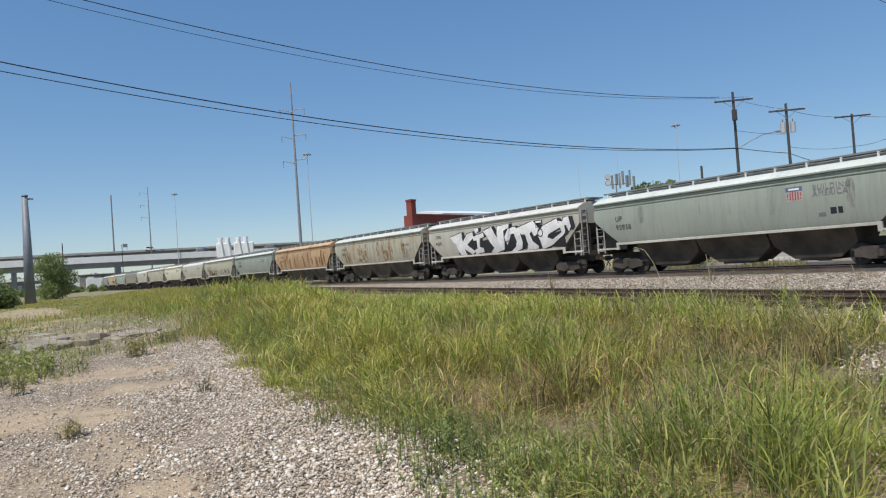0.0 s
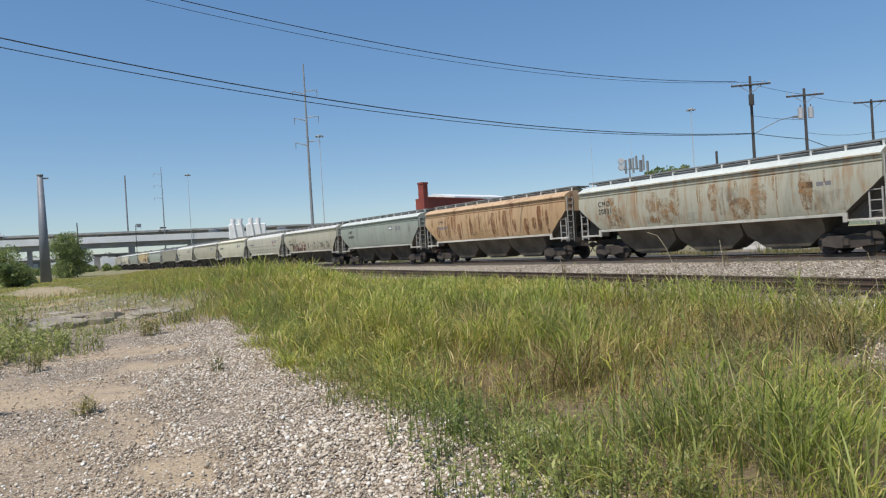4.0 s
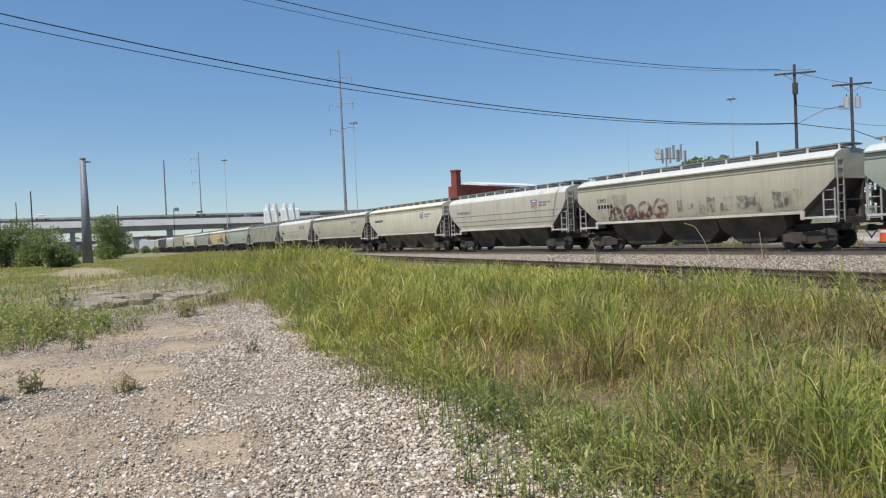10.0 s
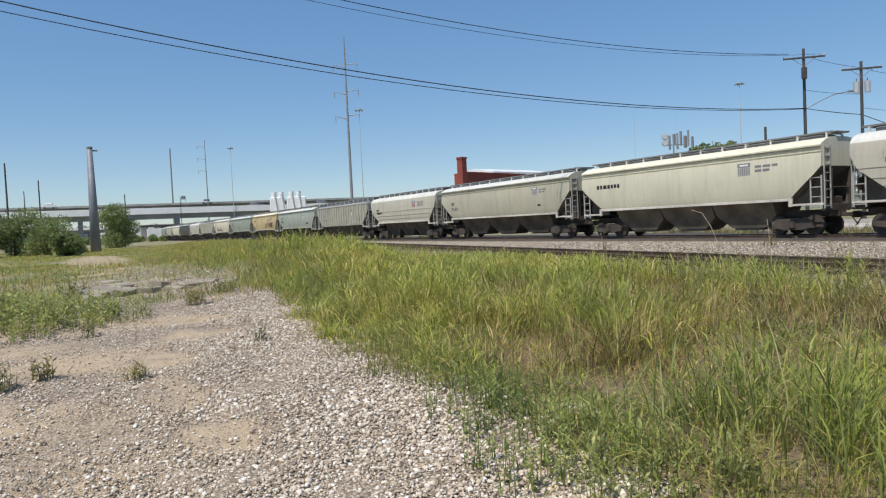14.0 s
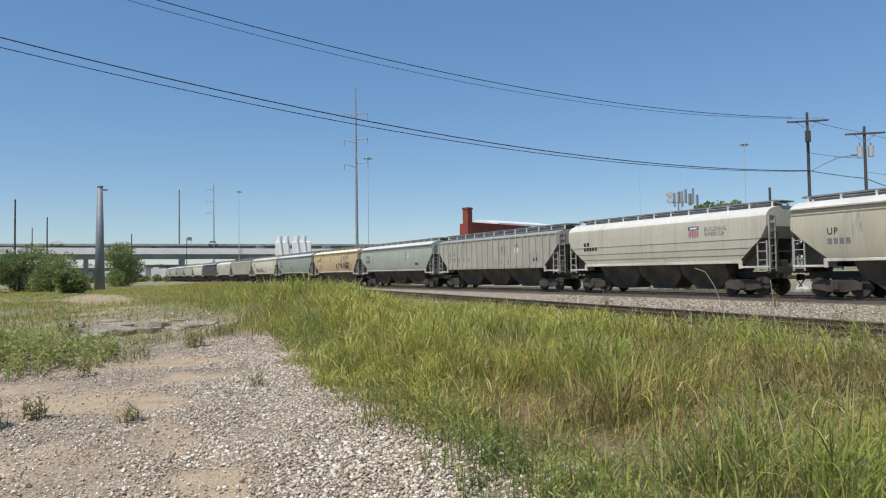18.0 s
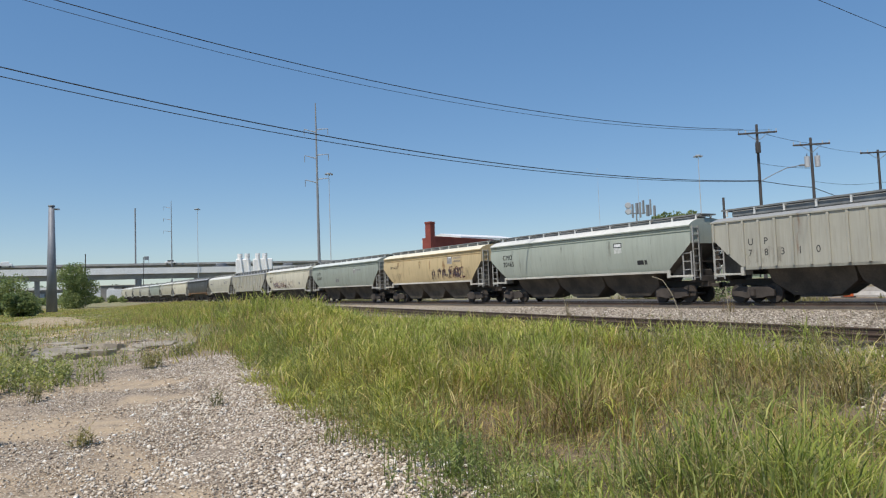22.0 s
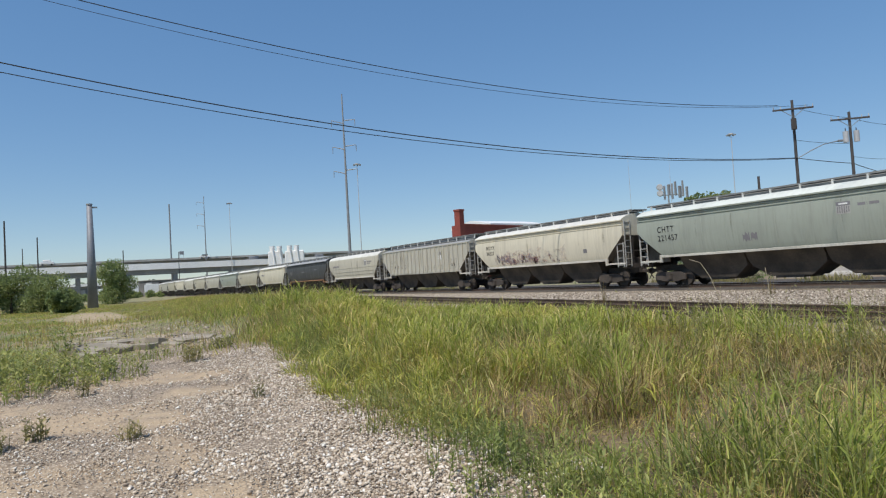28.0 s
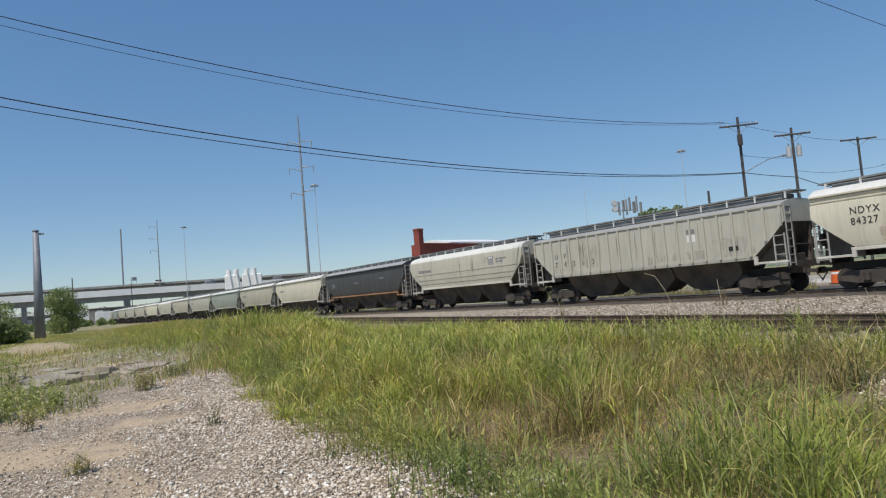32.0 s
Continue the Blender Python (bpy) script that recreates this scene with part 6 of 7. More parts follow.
def weed_clump(cx, cy, rx, ry, n, h0, h1, seed, leaf=1.0):
    """Leafy stems: each an upright stalk with small leaves."""
    r = np.random.default_rng(seed)
    a, q = r.uniform(0, 2 * math.pi, n), np.sqrt(r.random(n))
    x, y = cx + rx * q * np.cos(a), cy + ry * q * np.sin(a)
    h = r.uniform(h0, h1, n) * (1.15 - 0.5 * q)
    z = height(x, y)
    V, T = [], []
    for i in range(n):
        tilt = r.normal(0, 0.10, 2)
        top = np.array([x[i] + tilt[0] * h[i], y[i] + tilt[1] * h[i], z[i] + h[i]])
        root = np.array([x[i], y[i], z[i] - 0.02])
        k = len(V)
        V += [root + [-0.006, 0, 0], root + [0.006, 0, 0], top]
        T.append((k, k + 1, k + 2))
        for j in range(9):
            u = 0.2 + 0.8 * j / 8
            p = root + (top - root) * u
            b = r.uniform(0, 2 * math.pi)
            l = (0.035 + 0.08 * r.random()) * (1.2 - 0.5 * u) * (0.6 + h[i]) * leaf
            d = np.array([math.cos(b), math.sin(b), r.uniform(0.2, 0.9)]) * l
            s = np.array([-math.sin(b), math.cos(b), 0]) * l * 0.22
            k = len(V)
            V += [p, p + d * 0.5 + s, p + d, p + d * 0.5 - s]
            T += [(k, k + 1, k + 2), (k, k + 2, k + 3)]
    return np.array(V), np.array(T)


def weeds(name, specs, label, material=None):
    V, T, k = [], [], 0
    for s in specs:
        v, t = weed_clump(*s)
        V.append(v)
        T.append(t + k)
        k += len(v)
    return tagged(tri_mesh(name, np.concatenate(V), np.concatenate(T), material or M_weed), label, "weeds", kind="stuff")


weeds("weed_patch", [(-1.6, 15.2, 2.4, 3.0, 520, 0.15, 0.75, 61, 1.3), (0.4, 15.0, 1.0, 1.8, 150, 0.12, 0.6, 62), (-0.9, 14.2, 0.9, 1.0, 46, 0.5, 0.95, 66, 1.2), (-3.5, 19, 3.0, 4.0, 500, 0.2, 0.7, 63, 1.2), (0.9, 17.4, 1.6, 1.3, 120, 0.15, 0.55, 67), (-0.2, 20.5, 0.25, 0.25, 16, 0.7, 1.25, 64), (-1.0, 19.0, 1.2, 2.0, 160, 0.2, 0.5, 65)], "dark green leafy weeds beside the gravel", M_edge)
for k, (px_, py_, rr, n, h1) in enumerate(((2.36, 15.6, 0.25, 34, 0.6), (-0.35, 8.9, 0.13, 16, 0.42), (0.56, 8.2, 0.12, 14, 0.32), (-0.78, 8.6, 0.2, 18, 0.4), (0.2, 12.4, 0.12, 10, 0.5),
                                            (3.3, 18.0, 0.4, 30, 0.5), (2.3, 9.6, 0.12, 8, 0.3), (-1.3, 8.0, 0.25, 20, 0.45))):
    v, t = weed_clump(px_, py_, rr, rr, n, h1 * 0.5, h1 * 0.9, 70 + k, 1.0)
    tagged(tri_mesh("weed_tuft", v, t, M_dusty), "small dusty green weed growing out of gravel", "weed", "weed tufts")
r = np.random.default_rng(77)
specs = []
for k in range(330):
    yy = 2.2 + 18 * r.random() ** 1.2
    specs.append((1.86 + 0.165 * yy + r.normal(0.5, 0.32), yy, 0.16, 0.22, 7, 0.12, r.uniform(0.25, 0.62), 200 + k, 0.6))
for k in range(150):
    yy = r.uniform(6, 21)
    specs.append((1.86 + 0.165 * yy + r.uniform(0.5, 3.6), yy, 0.22, 0.3, 9, 0.2, r.uniform(0.4, 0.78), 1200 + k, 0.6))
weeds("edge_weeds", specs, "low leafy weeds along the edge of the gravel", M_edge)
specs = []
for k in range(170):
    yy = r.uniform(6, 24)
    specs.append((1.86 + 0.165 * yy + r.uniform(0.4, 5.0), yy, 0.3, 0.4, 8, 0.3, r.uniform(0.5, 0.95), 1400 + k, 0.42))
for k in range(120):
    yy = r.uniform(2.5, 12)
    specs.append((4.9 + 1.1 * (yy - 1.5) * r.uniform(0.6, 1.5) + r.normal(0.6, 1.0), yy, 0.12, 0.12, int(r.integers(3, 7)), 0.3, r.uniform(0.5, 1.0), 700 + k, 0.34))
for k in range(26):
    a, d = radians(r.uniform(44, 70)), r.uniform(8.5, 13.0)
    specs.append((math.sin(a) * d, math.cos(a) * d, 0.16, 0.16, int(r.integers(6, 13)), 0.6, r.uniform(0.95, 1.35), 840 + k, 0.5))
weeds("wispy_weeds", specs, "thin brownish seeding weeds before the siding", M_dusty)
specs = [(5.2 + 6.5 * r.random(), 1.6 + 4 * r.random(), 0.3, 0.3, 12, 0.1, 0.34, 900 + k, 0.8) for k in range(60)]
weeds("stony_weeds", specs, "dark green weeds on the stony ground by the siding", M_edge)


def stones(name, x, y, size, material, seed, label, pile=0.0, rough=False):
    """Loose broken stones: lumps of twenty facets, or squashed ones of eight."""
    r = np.random.default_rng(seed)
    n = len(x)
    z = height(x, y) + r.uniform(0, 1, n) * pile
    if rough:
        g = (1 + 5 ** 0.5) / 2
        base = np.array([[-1, g, 0], [1, g, 0], [-1, -g, 0], [1, -g, 0], [0, -1, g], [0, 1, g], [0, -1, -g], [0, 1, -g], [g, 0, -1], [g, 0, 1], [-g, 0, -1], [-g, 0, 1]]) / 1.9
        f = np.array([[0, 11, 5], [0, 5, 1], [0, 1, 7], [0, 7, 10], [0, 10, 11], [1, 5, 9], [5, 11, 4], [11, 10, 2], [10, 7, 6], [7, 1, 8], [3, 9, 4], [3, 4, 2], [3, 2, 6], [3, 6, 8], [3, 8, 9], [4, 9, 5], [2, 4, 11], [6, 2, 10], [8, 6, 7], [9, 8, 1]])
    else:
        base = np.array([[1, 0, 0], [-1, 0, 0], [0, 1, 0], [0, -1, 0], [0, 0, 1], [0, 0, -1]], float)
        f = np.array([[0, 2, 4], [2, 1, 4], [1, 3, 4], [3, 0, 4], [2, 0, 5], [1, 2, 5], [3, 1, 5], [0, 3, 5]])
    m = len(base)
    P = base[None] * r.uniform(0.72, 1.25, (n, m, 1)) + r.normal(0, 0.13, (n, m, 3))
    P *= (size[:, None] * np.stack([r.uniform(0.8, 1.35, n), r.uniform(0.6, 1.1, n), r.uniform(0.45, 0.85, n)], 1))[:, None, :] * 0.5
    a, tip = r.uniform(0, 2 * math.pi, n), r.normal(0, 0.35, n)
    ct, st = np.cos(tip)[:, None], np.sin(tip)[:, None]
    X0, Z = P[..., 0] * ct - P[..., 2] * st, P[..., 0] * st + P[..., 2] * ct
    ca, sa_ = np.cos(a)[:, None], np.sin(a)[:, None]
    X, Y = X0 * ca - P[..., 1] * sa_, X0 * sa_ + P[..., 1] * ca
    V = np.stack([X + x[:, None], Y + y[:, None], Z + z[:, None] + size[:, None] * 0.12], -1).reshape(-1, 3)
    T = ((np.arange(n) * m)[:, None, None] + f[None]).reshape(-1, 3)
    return tagged(tri_mesh(name, V, T, material), label, "gravel", kind="stuff")


def stone_mat(name, stops):
    m, t, b = nodes_of(name)
    geo = t.nodes.new("ShaderNodeNewGeometry")
    col = ramp(t, geo.outputs["Random Per Island"], stops)
    fine = speckle(t, place(t, (1, 1, 1), True), 90, 4)
    t.links.new(mix(t, 0.7, col, ramp(t, fine, [(0.3, (0.7, 0.7, 0.7)), (0.7, (1.15, 1.15, 1.15))]), "MULTIPLY"), b.inputs["Base Color"])
    b.inputs["Roughness"].default_value = 0.85
    return m


M_stone = stone_mat("broken limestone", [(0.0, (0.20, 0.16, 0.125)), (0.15, (0.36, 0.285, 0.21)), (0.4, (0.51, 0.415, 0.31)), (0.65, (0.64, 0.54, 0.42)), (0.88, (0.74, 0.66, 0.56)), (1.0, (0.86, 0.82, 0.75))])
M_rubble = stone_mat("dusty concrete rubble", [(0.0, (0.17, 0.14, 0.11)), (0.5, (0.36, 0.30, 0.235)), (1.0, (0.60, 0.52, 0.43))])
M_ballast_stone = stone_mat("grey ballast stone", [(0.0, (0.12, 0.092, 0.066)), (0.4, (0.28, 0.23, 0.175)), (0.8, (0.48, 0.41, 0.33)), (1.0, (0.70, 0.63, 0.53))])


def in_sand(x, y):
    s = np.zeros(len(x))
    for ex, ey, rx, ry in ((-0.2, 9.7, 0.8, 0.75), (0.8, 7.2, 0.32, 1.0), (1.6, 11.3, 1.1, 0.7), (0.9, 9.2, 0.45, 0.5), (-0.6, 11.6, 1.0, 0.5), (1.9, 13.0, 0.9, 0.6), (1.0, 5.4, 0.35, 0.6), (-1.2, 7.6, 0.7, 0.9)):
        s = np.maximum(s, np.clip((1.1 - np.hypot((x - ex) / rx, (y - ey) / ry)) * 2.5, 0, 1))
    return s


x, y, r = scatter(285000, -3.0, 5.5, 0.0, 1.0, 81)
y = 2.6 + 14.4 * y ** 1.6
c = np.clip((1.86 + 0.165 * y + 0.9 + (vnoise(x, y, 0.6, 12) - 0.5) * 1.0 - x) / 0.6, 0, 1) * (1 - 0.8 * in_sand(x, y))
right = np.clip((x + 0.9 - 0.17 * y + (vnoise(x, y, 0.8, 19) - 0.5) * 1.3) / 1.6, 0.0, 1.0)
keep = r.random(len(x)) < c * (0.46 + 0.54 * right) * np.clip(1.5 - np.hypot(x, y) / 12, 0.45, 1) * np.clip(0.2 + 1.5 * vnoise(x, y, 0.9, 13) + 0.4 * right, 0, 1)
x, y, right = x[keep], y[keep], right[keep]
d = np.hypot(x, y)
size = np.exp(r.normal(math.log(0.0195), 0.36, len(x))) * (0.8 + 0.2 * right) * np.clip(0.75 + d / 16, 1.0, 1.5)
big = (size > 0.028) & (d < 6.5)
stones("gravel_stones", x[big], y[big], np.clip(size[big], 0.028, 0.055), M_stone, 82, "loose broken pale limestone gravel", 0.016, True)
stones("gravel_chips", x[~big], y[~big], np.clip(size[~big], 0.012, 0.06), M_stone, 182, "small pale limestone chips on the drive", 0.014)
x, y, r = scatter(20000, 4.0, 15.0, 1.2, 9.0, 87)
c = np.clip((x - 5.3 - 1.75 * (y - 2.6)) / 1.4, 0, 1) * (x < ntrack(y) - 1.8) * (0.35 + 0.9 * vnoise(x, y, 1.1, 17))
keep = r.random(len(x)) < c
x, y = x[keep], y[keep]
stones("gravel_stones", x, y, np.exp(r.normal(math.log(0.05), 0.3, len(x))), M_stone, 88, "pale broken stones in the sparse grass by the siding", 0.015)
x, y, r = scatter(64000, 4.5, 28.5, 1.5, 34, 83)
edge = ntrack(y)
c = np.clip((x - edge + 4.2) / 1.5, 0, 1) * np.clip((28.2 - x) / 0.6, 0, 1)
c = c * (np.abs(x - edge) > 1.9)
keep = r.random(len(x)) < c * np.clip(16 / np.hypot(x, y), 0.4, 1)
x, y = x[keep], y[keep]
stones("ballast_stones", x, y, r.uniform(0.025, 0.05, len(x)) + 0.0018 * np.hypot(x, y), M_ballast_stone, 84, "loose grey ballast stones beside the siding")


# ---- broken concrete in the field ----
def slab(x, y, w, l, turn, tilt, z, label="broken pale concrete slab lying in the grass"):
    r = random.Random(int(x * 31 + y * 17))
    bm = bmesh.new()
    n = 15
    pts = []
    for k in range(n):
        a = 2 * math.pi * k / n
        s = 1 / max(abs(math.cos(a)), abs(math.sin(a))) ** 0.8
        pts.append((math.cos(a) * s * w / 2 * r.uniform(0.78, 1.1), math.sin(a) * s * l / 2 * r.uniform(0.78, 1.1)))
    top = [bm.verts.new((px_, py_, 0.08 + r.uniform(-0.015, 0.015))) for px_, py_ in pts]
    bot = [bm.verts.new((px_ * 0.94, py_ * 0.94, -0.20)) for px_, py_ in pts]
    bm.faces.new(top)
    bm.faces.new(bot[::-1])
    for k in range(n):
        bm.faces.new((bot[k], bot[(k + 1) % n], top[(k + 1) % n], top[k]))
    bmesh.ops.bevel(bm, geom=[e for e in bm.edges if all(v in top for v in e.verts)], offset=0.02, segments=1, affect="EDGES")
    ob = part("concrete_slab", bm, M_slab)
    ob.matrix_world = pose(x, y, z, tilt, 0, turn)
    return tagged(ob, label, "concrete slab", "broken slabs")


for s in ((0.75, 20.9, 1.1, 1.6, 8, 3, 0.12), (1.75, 20.4, 0.8, 1.1, -20, -2.5, 0.10), (3.5, 21.5, 0.9, 1.0, -10, 4, 0.11), (4.4, 21.4, 0.6, 0.8, 25, -3, 0.09), (2.6, 20.6, 0.5, 0.6, 40, 6, 0.06), (1.5, 23.6, 1.2, 1.0, 14, 2, 0.06), (3.3, 24.4, 0.8, 1.2, -6, -2, 0.05),
          (1.1, 26.5, 0.7, 0.6, 30, 3, 0.03), (2.6, 27.2, 0.6, 0.7, -14, 1, 0.03), (0.4, 19.6, 0.5, 0.5, 15, 5, 0.06), (1.2, 20.0, 0.7, 0.5, 50, 12, 0.14), (2.2, 21.6, 0.8, 0.7, -35, -9, 0.16), (3.0, 20.9, 0.7, 0.5, 20, 8, 0.12), (4.0, 20.7, 0.5, 0.5, -30, 7, 0.10), (0.1, 21.4, 0.8, 0.6, 65, -8, 0.15), (5.0, 21.9, 0.6, 0.5, 10, 6, 0.08)):
    slab(*s)
for s in ((6.0, 2.35, 0.5, 0.22, 30, 4, 0.02), (5.35, 2.05, 0.5, 0.2, -20, 0, 0.05)):
    slab(*s, "pale broken board lying in sparse grass")

x, y, r = scatter(11000, 0.0, 5.0, 18.8, 31, 85)
k = r.random(len(x)) < np.clip(1.2 - np.hypot((x - 2.3) / 2.4, (y - 22) / 3.0), 0.3 * (y > 24), 1) * 0.8
x, y = x[k], y[k]
stones("rubble", x, y, r.uniform(0.025, 0.075, len(x)) * (1 + 1.3 * (r.random(len(x)) < 0.08)), M_rubble, 86, "broken concrete rubble between the slabs")


# ---- trees and bushes ----
def leaf_cloud(blobs, n, size, seed):
    """Small leaf quads filling uneven lumps."""
    r = np.random.default_rng(seed)
    b = np.array(blobs)
    wts = b[:, 3] ** 2.2
    k = r.choice(len(b), n, p=wts / wts.sum())
    d = r.normal(0, 1, (n, 3))
    d /= np.linalg.norm(d, axis=1)[:, None]
    p = b[k, :3] + d * (b[k, 3:4] * r.uniform(0.55, 1.08, (n, 1)))
    u = r.normal(0, 1, (n, 3))
    u /= np.linalg.norm(u, axis=1)[:, None]
    v = np.cross(u, r.normal(0, 1, (n, 3)))
    v /= np.linalg.norm(v, axis=1)[:, None]
    s = size * r.uniform(0.6, 1.4, (n, 1))
    V = np.stack([p - u * s, p + v * s * 0.5, p + u * s, p - v * s * 0.5], 1).reshape(-1, 3)
    q = (np.arange(n) * 4)[:, None]
    return V, np.concatenate([q + [[0, 1, 2]], q + [[0, 2, 3]]], 0)


def tree(x, y, top, spread, label, seed, leaves=5000, size=0.22, base=0.0, stem=0.3):
    r = random.Random(seed)
    t = thing("tree", pose(x, y, base), label, "tree")
    bm = bmesh.new()
    rod(bm, (0, 0, -0.2), (0, 0, top * 0.5), 0.035 * top, 0.018 * top, 8)
    blobs = []
    for k in range(11):
        a = r.uniform(0, 6.28)
        z = top * r.uniform(stem, 0.86)
        rr = spread / 2 * r.uniform(0.25, 0.75) * (1.15 - 0.5 * z / top)
        p = (math.cos(a) * rr, math.sin(a) * rr, z)
        rod(bm, (0, 0, min(top * 0.45, z * 0.7)), p, 0.012 * top, 0.004 * top, 5)
        blobs.append((*p, spread * r.uniform(0.19, 0.31)))
    part("trunk", bm, M_bark, t)
    v, f = leaf_cloud(blobs, leaves, size, seed)
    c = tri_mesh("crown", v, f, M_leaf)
    c.parent = t
    return t


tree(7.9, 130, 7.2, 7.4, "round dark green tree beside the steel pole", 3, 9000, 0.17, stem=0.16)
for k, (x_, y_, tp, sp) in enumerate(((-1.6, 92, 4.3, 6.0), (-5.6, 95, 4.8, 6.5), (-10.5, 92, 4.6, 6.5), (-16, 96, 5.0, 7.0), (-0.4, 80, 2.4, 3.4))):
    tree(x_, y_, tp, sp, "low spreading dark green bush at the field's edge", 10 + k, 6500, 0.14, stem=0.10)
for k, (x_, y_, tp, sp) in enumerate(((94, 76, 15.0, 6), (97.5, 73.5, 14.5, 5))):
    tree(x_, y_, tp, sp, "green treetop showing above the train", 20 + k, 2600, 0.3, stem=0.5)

# antenna cluster on a roof behind the train
p = thing("antenna_mast", pose(90.0, 79.2, 0), "grey steel rack of panel antennas and aerials", "antenna")
part("pole", rod(bmesh.new(), (0, 0, 0), (0, 0, 14.6), 0.16, 0.12, 8), M_galv_dark, p)
for k, (dx, dy, z0, z1, ww) in enumerate(((0.1, -0.1, 12.9, 14.8, 0.25), (0.9, -0.8, 12.8, 15.2, 0.16), (1.5, -1.2, 12.4, 14.4, 0.3), (1.9, -1.5, 12.6, 15.3, 0.1), (-0.5, 0.35, 12.2, 14.6, 0.12), (0.5, -0.45, 12.2, 14.9, 0.08), (2.4, -1.9, 12.2, 14.2, 0.2))):
    part("antenna_panel", box(bmesh.new(), dx - ww, dx + ww, dy - 0.15, dy + 0.15, z0, z1, None, 0.12 if ww > 0.4 else 0.03), M_galv_dark, p)
for z in (13.35, 14.4):
    part("dish", rod(bmesh.new(), (-1.15, 0.75, z), (-1.4, 0.5, z), 0.55, 0.48, 18), M_galv, p, "round drum antenna")
part("cross_beam", box(bmesh.new(), -1.6, 1.6, -0.06, 0.06, 12.9, 13.05, pose(0.3, -0.2, 0, 0, 0, -38)), M_galv_dark, p)
for x_, y_, tp in ((86, 84, 21.5), (90.5, 79.0, 20.2)):
    a = thing("whip_aerial", pose(x_, y_, 0), "very thin tall whip aerial on a mast", "aerial")
    part("mast", rod(bmesh.new(), (0, 0, 0), (0, 0, tp - 4), 0.035, 0.03, 6), M_galv, a)
    part("whip", rod(bmesh.new(), (0, 0, tp - 4), (0, 0, tp), 0.02, 0.012, 5), M_galv, a)

# things beyond the train, seen between its wheels
p = thing("concrete_barrier", pose(44, 20.5, 0), "low pale concrete road barrier beyond the tracks", "barrier")
bm = bmesh.new()
prof = [(-0.3, 0), (-0.3, 0.12), (-0.12, 0.35), (-0.09, 0.62), (0.09, 0.62), (0.12, 0.35), (0.3, 0.12), (0.3, 0)]
ends_ = [[bm.verts.new((x, y, z)) for x, z in prof] for y in (-8, 8)]
bm.faces.new(ends_[0])
bm.faces.new(ends_[1][::-1])
for k in range(8):
    bm.faces.new((ends_[0][k], ends_[0][(k + 1) % 8], ends_[1][(k + 1) % 8], ends_[1][k]))
bmesh.ops.recalc_face_normals(bm, faces=bm.faces)
part("barrier_wall", bm, M_concrete, p)
for y_ in (21.6, 15.2):
    p = thing("traffic_barrel", pose(43.2, y_, 0), "orange traffic barrel with a white band", "barrel", "traffic barrels")
    part("body", rod(bmesh.new(), (0, 0, 0), (0, 0, 1.0), 0.29, 0.23, 14), M_barrel, p)
    part("band", rod(bmesh.new(), (0, 0, 0.62), (0, 0, 0.76), 0.262, 0.252, 14), M_letter_white, p)
    part("base", rod(bmesh.new(), (0, 0, 0), (0, 0, 0.07), 0.4, 0.4, 14), M_wire, p)


for k, (x_, y_, tp, sp) in enumerate(((40.5, 35.2, 1.15, 3.0), (41.0, 29.6, 1.2, 3.6), (42.0, 47.0, 1.3, 3.5))):
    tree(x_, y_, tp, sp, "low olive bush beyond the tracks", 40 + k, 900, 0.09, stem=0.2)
ob = part("white_block", box(bmesh.new(), -0.3, 0.3, -0.6, 0.6, 0.0, 0.34, None, 0.03), M_letter_white)
ob.matrix_world = pose(45.6, 37.0, 0.0, 0, 0, 35)
tagged(ob, "white painted block lying beyond the tracks", "block")

# single tall stalks that stand out against the siding
def stalk(pts, r0, label, material, tuft=0, seed=0):
    s = thing("dry_stalk", pose(*pts[0]), label, "plant", "tall stalks")
    q = [Vector(v) - Vector(pts[0]) for v in pts]
    part("stem", tube(bmesh.new(), q, r0, 5), material, s)
    if tuft:
        v, t = weed_clump(0, 0, 0.12, 0.12, tuft, 0.2, 0.45, seed, 0.28)
        v = v - [0, 0, height(np.array([0.0]), np.array([0.0]))[0]] + np.array(q[-2])
        c = tri_mesh("leaves", v, t, M_dead)
        c.parent = s
    return s


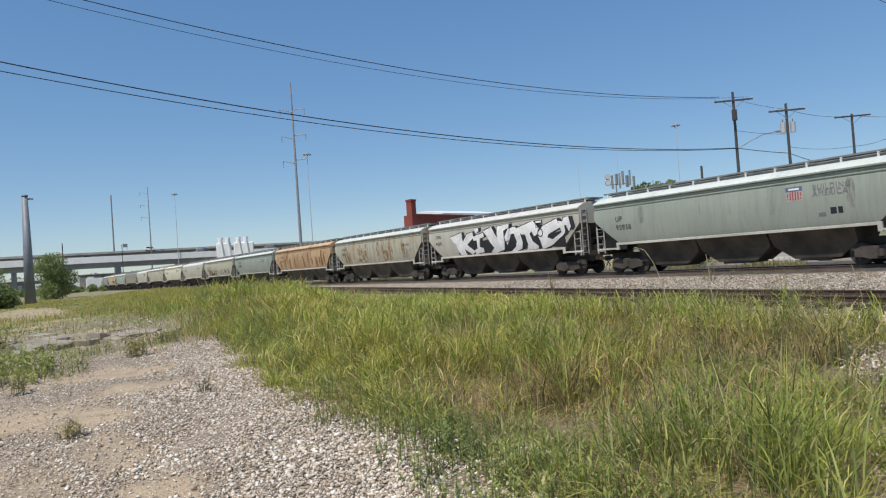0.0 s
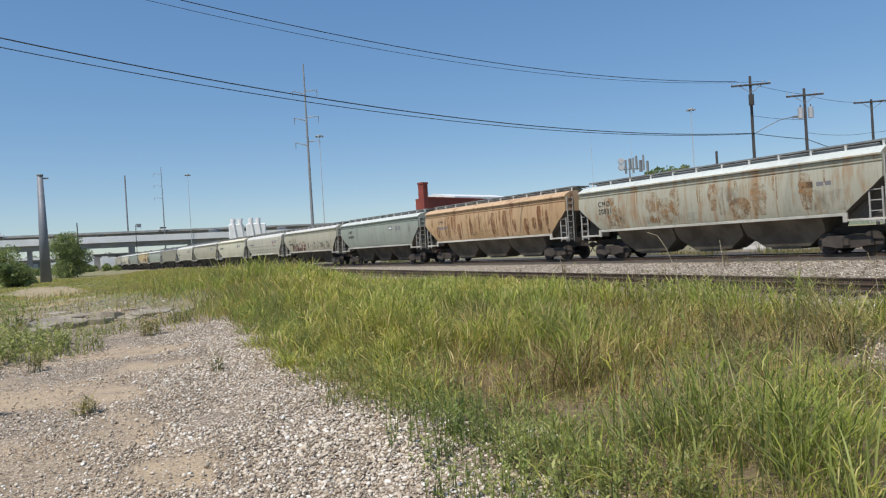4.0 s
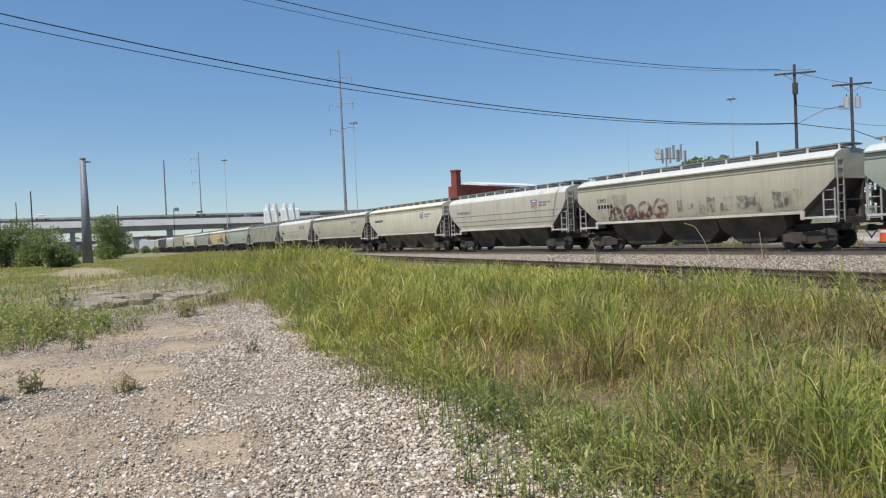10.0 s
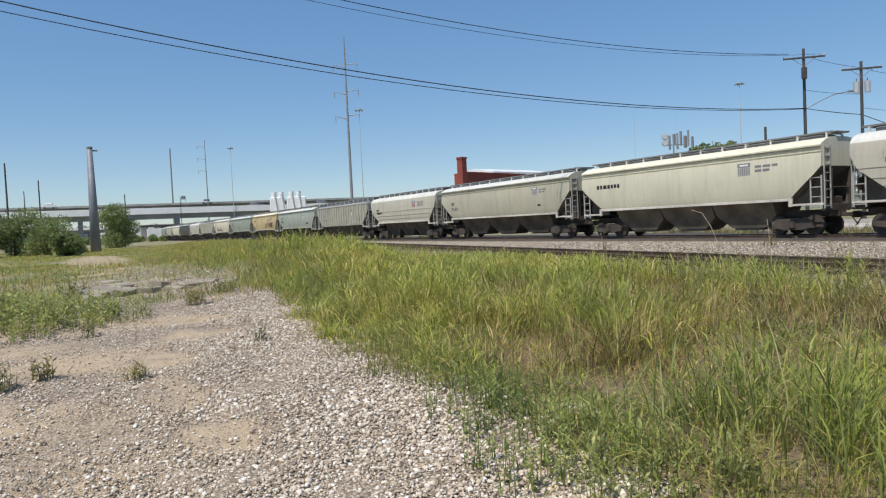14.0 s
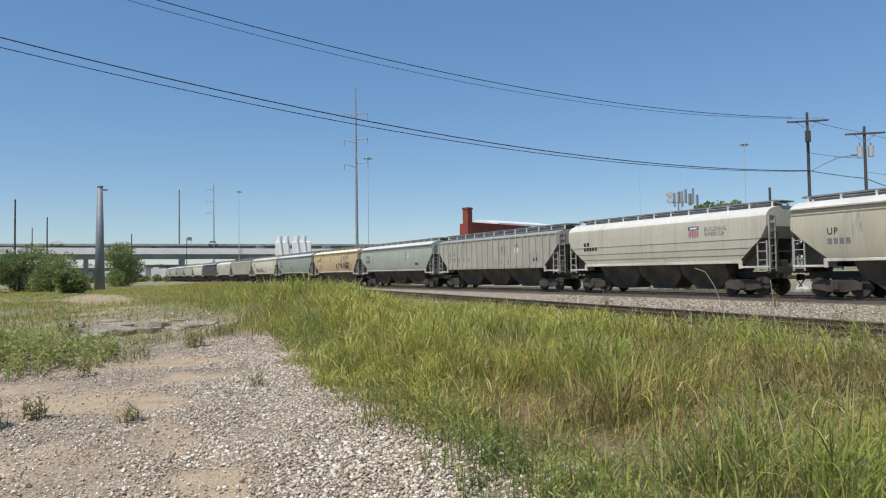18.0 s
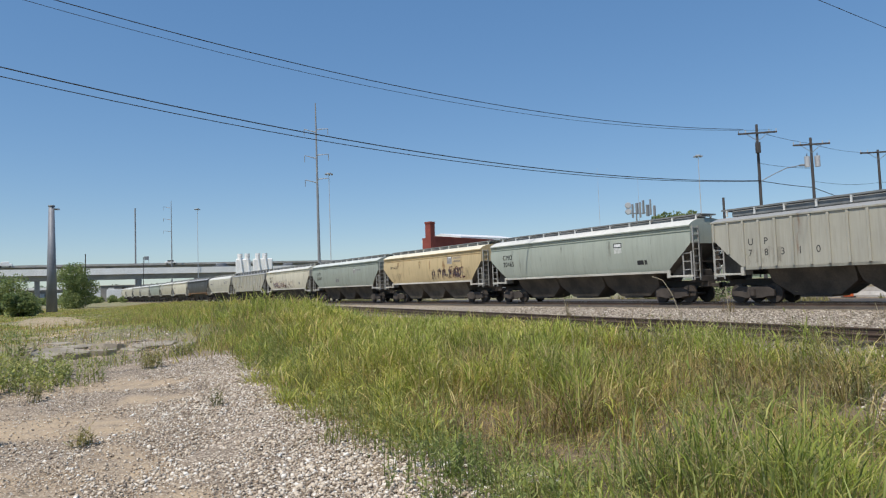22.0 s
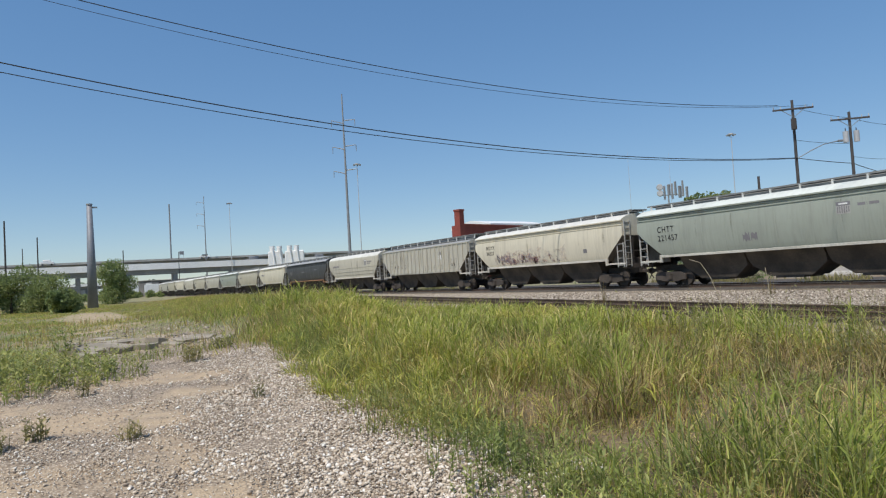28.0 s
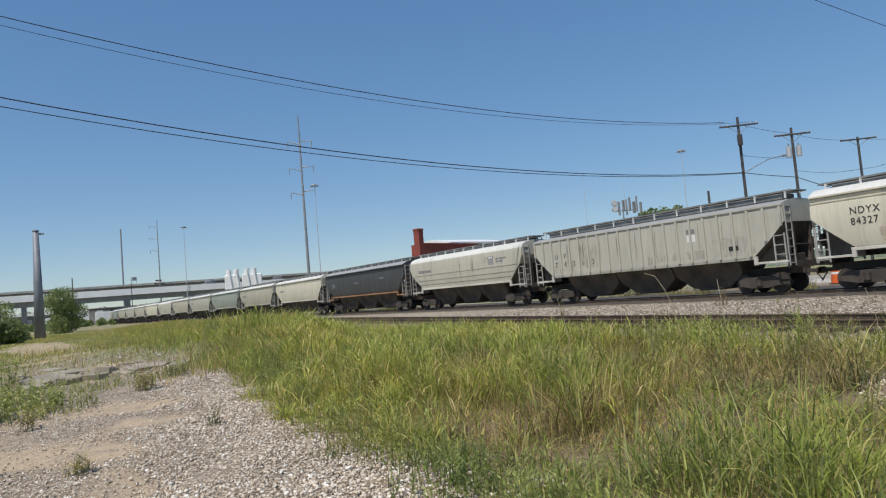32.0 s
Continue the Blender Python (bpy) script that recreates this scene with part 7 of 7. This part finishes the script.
stalk([(10.28, 7.95, 0.05), (10.24, 8.0, 0.6), (10.2, 8.05, 0.95), (10.12, 8.14, 1.3), (10.03, 8.25, 1.55), (9.9, 8.38, 1.62)], 0.006, "pale dry reed bent over at the top", M_reed)
stalk([(10.72, 7.36, 0.05), (10.7, 7.36, 0.6), (10.69, 7.37, 0.95), (10.66, 7.4, 1.4)], 0.006, "tall dry weed with a feathery top", M_reed, 16, 5)
stalk([(7.9, 8.4, 0.05), (7.9, 8.42, 0.6), (7.86, 8.46, 1.0), (7.8, 8.5, 1.3)], 0.005, "tall dry weed with a feathery top", M_reed, 9, 6)
stalk([(12.4, 5.6, 0.0), (12.4, 5.62, 0.5), (12.36, 5.66, 0.8), (12.3, 5.7, 1.05)], 0.005, "tall dry weed with a feathery top", M_reed, 9, 7)

# far timber poles
for x_, y_, tp in ((-4.0, 140, 12.7), (-9.0, 200, 14.7), (-7.0, 110, 12.7), (11.3, 160, 11.1), (150.0, 250.0, 17.0), (41, 290, 17.5)):
    timber_pole(pose(x_, y_, 0), tp, 0, "distant dark timber pole by the field", r=0.15)

# scrub under and before the bridges
r = np.random.default_rng(92)
blobs = [(r.uniform(-120, 60), r.uniform(225, 275), r.uniform(0, 1.2), r.uniform(0.7, 1.8)) for k in range(220)]
v, f = leaf_cloud(blobs, 17000, 0.55, 93)
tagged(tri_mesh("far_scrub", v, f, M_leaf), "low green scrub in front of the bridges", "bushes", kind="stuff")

# woods on the horizon: an uneven bank of crowns with looser leaves over it
# greyed and lightened: the haze over the woods is put into this colour
M_far_wood = mat("haze greyed far foliage", (0.13, 0.165, 0.115), (0.20, 0.235, 0.165), 0.08, 0.6, 0.95, 0, 0.6, True)
r = np.random.default_rng(90)
verts, faces = [], []
angles = np.radians(np.linspace(-35, 85, 700))
for k, a in enumerate(angles):
    top = 8.5 + 3.0 * noise.noise((a * 22, 0.0, 3.0)) + 2.2 * noise.noise((a * 90, 5.0, 1.0)) + r.uniform(-0.6, 0.6)
    verts += [(math.sin(a) * d, math.cos(a) * d, z) for d, z in ((455, -0.5), (457, top * 0.7), (462, top), (474, top * 0.8), (478, -0.5))]
for k in range(len(angles) - 1):
    faces += [(5 * k + j, 5 * k + j + 1, 5 * k + j + 6, 5 * k + j + 5) for j in range(4)]
tagged(bare("far_woods", verts, faces, M_far_wood), "low dark line of far woods", "woods", kind="stuff")
blobs = [(math.sin(a) * 462, math.cos(a) * 462, r.uniform(2, 6.5), r.uniform(2.0, 4.5)) for a in np.radians(r.uniform(-35, 85, 420))]
v, f = leaf_cloud(blobs, 22000, 1.5, 91)
tagged(tri_mesh("far_crowns", v, f, M_far_wood), "leafy tops of the far woods", "woods", kind="stuff")


motions()
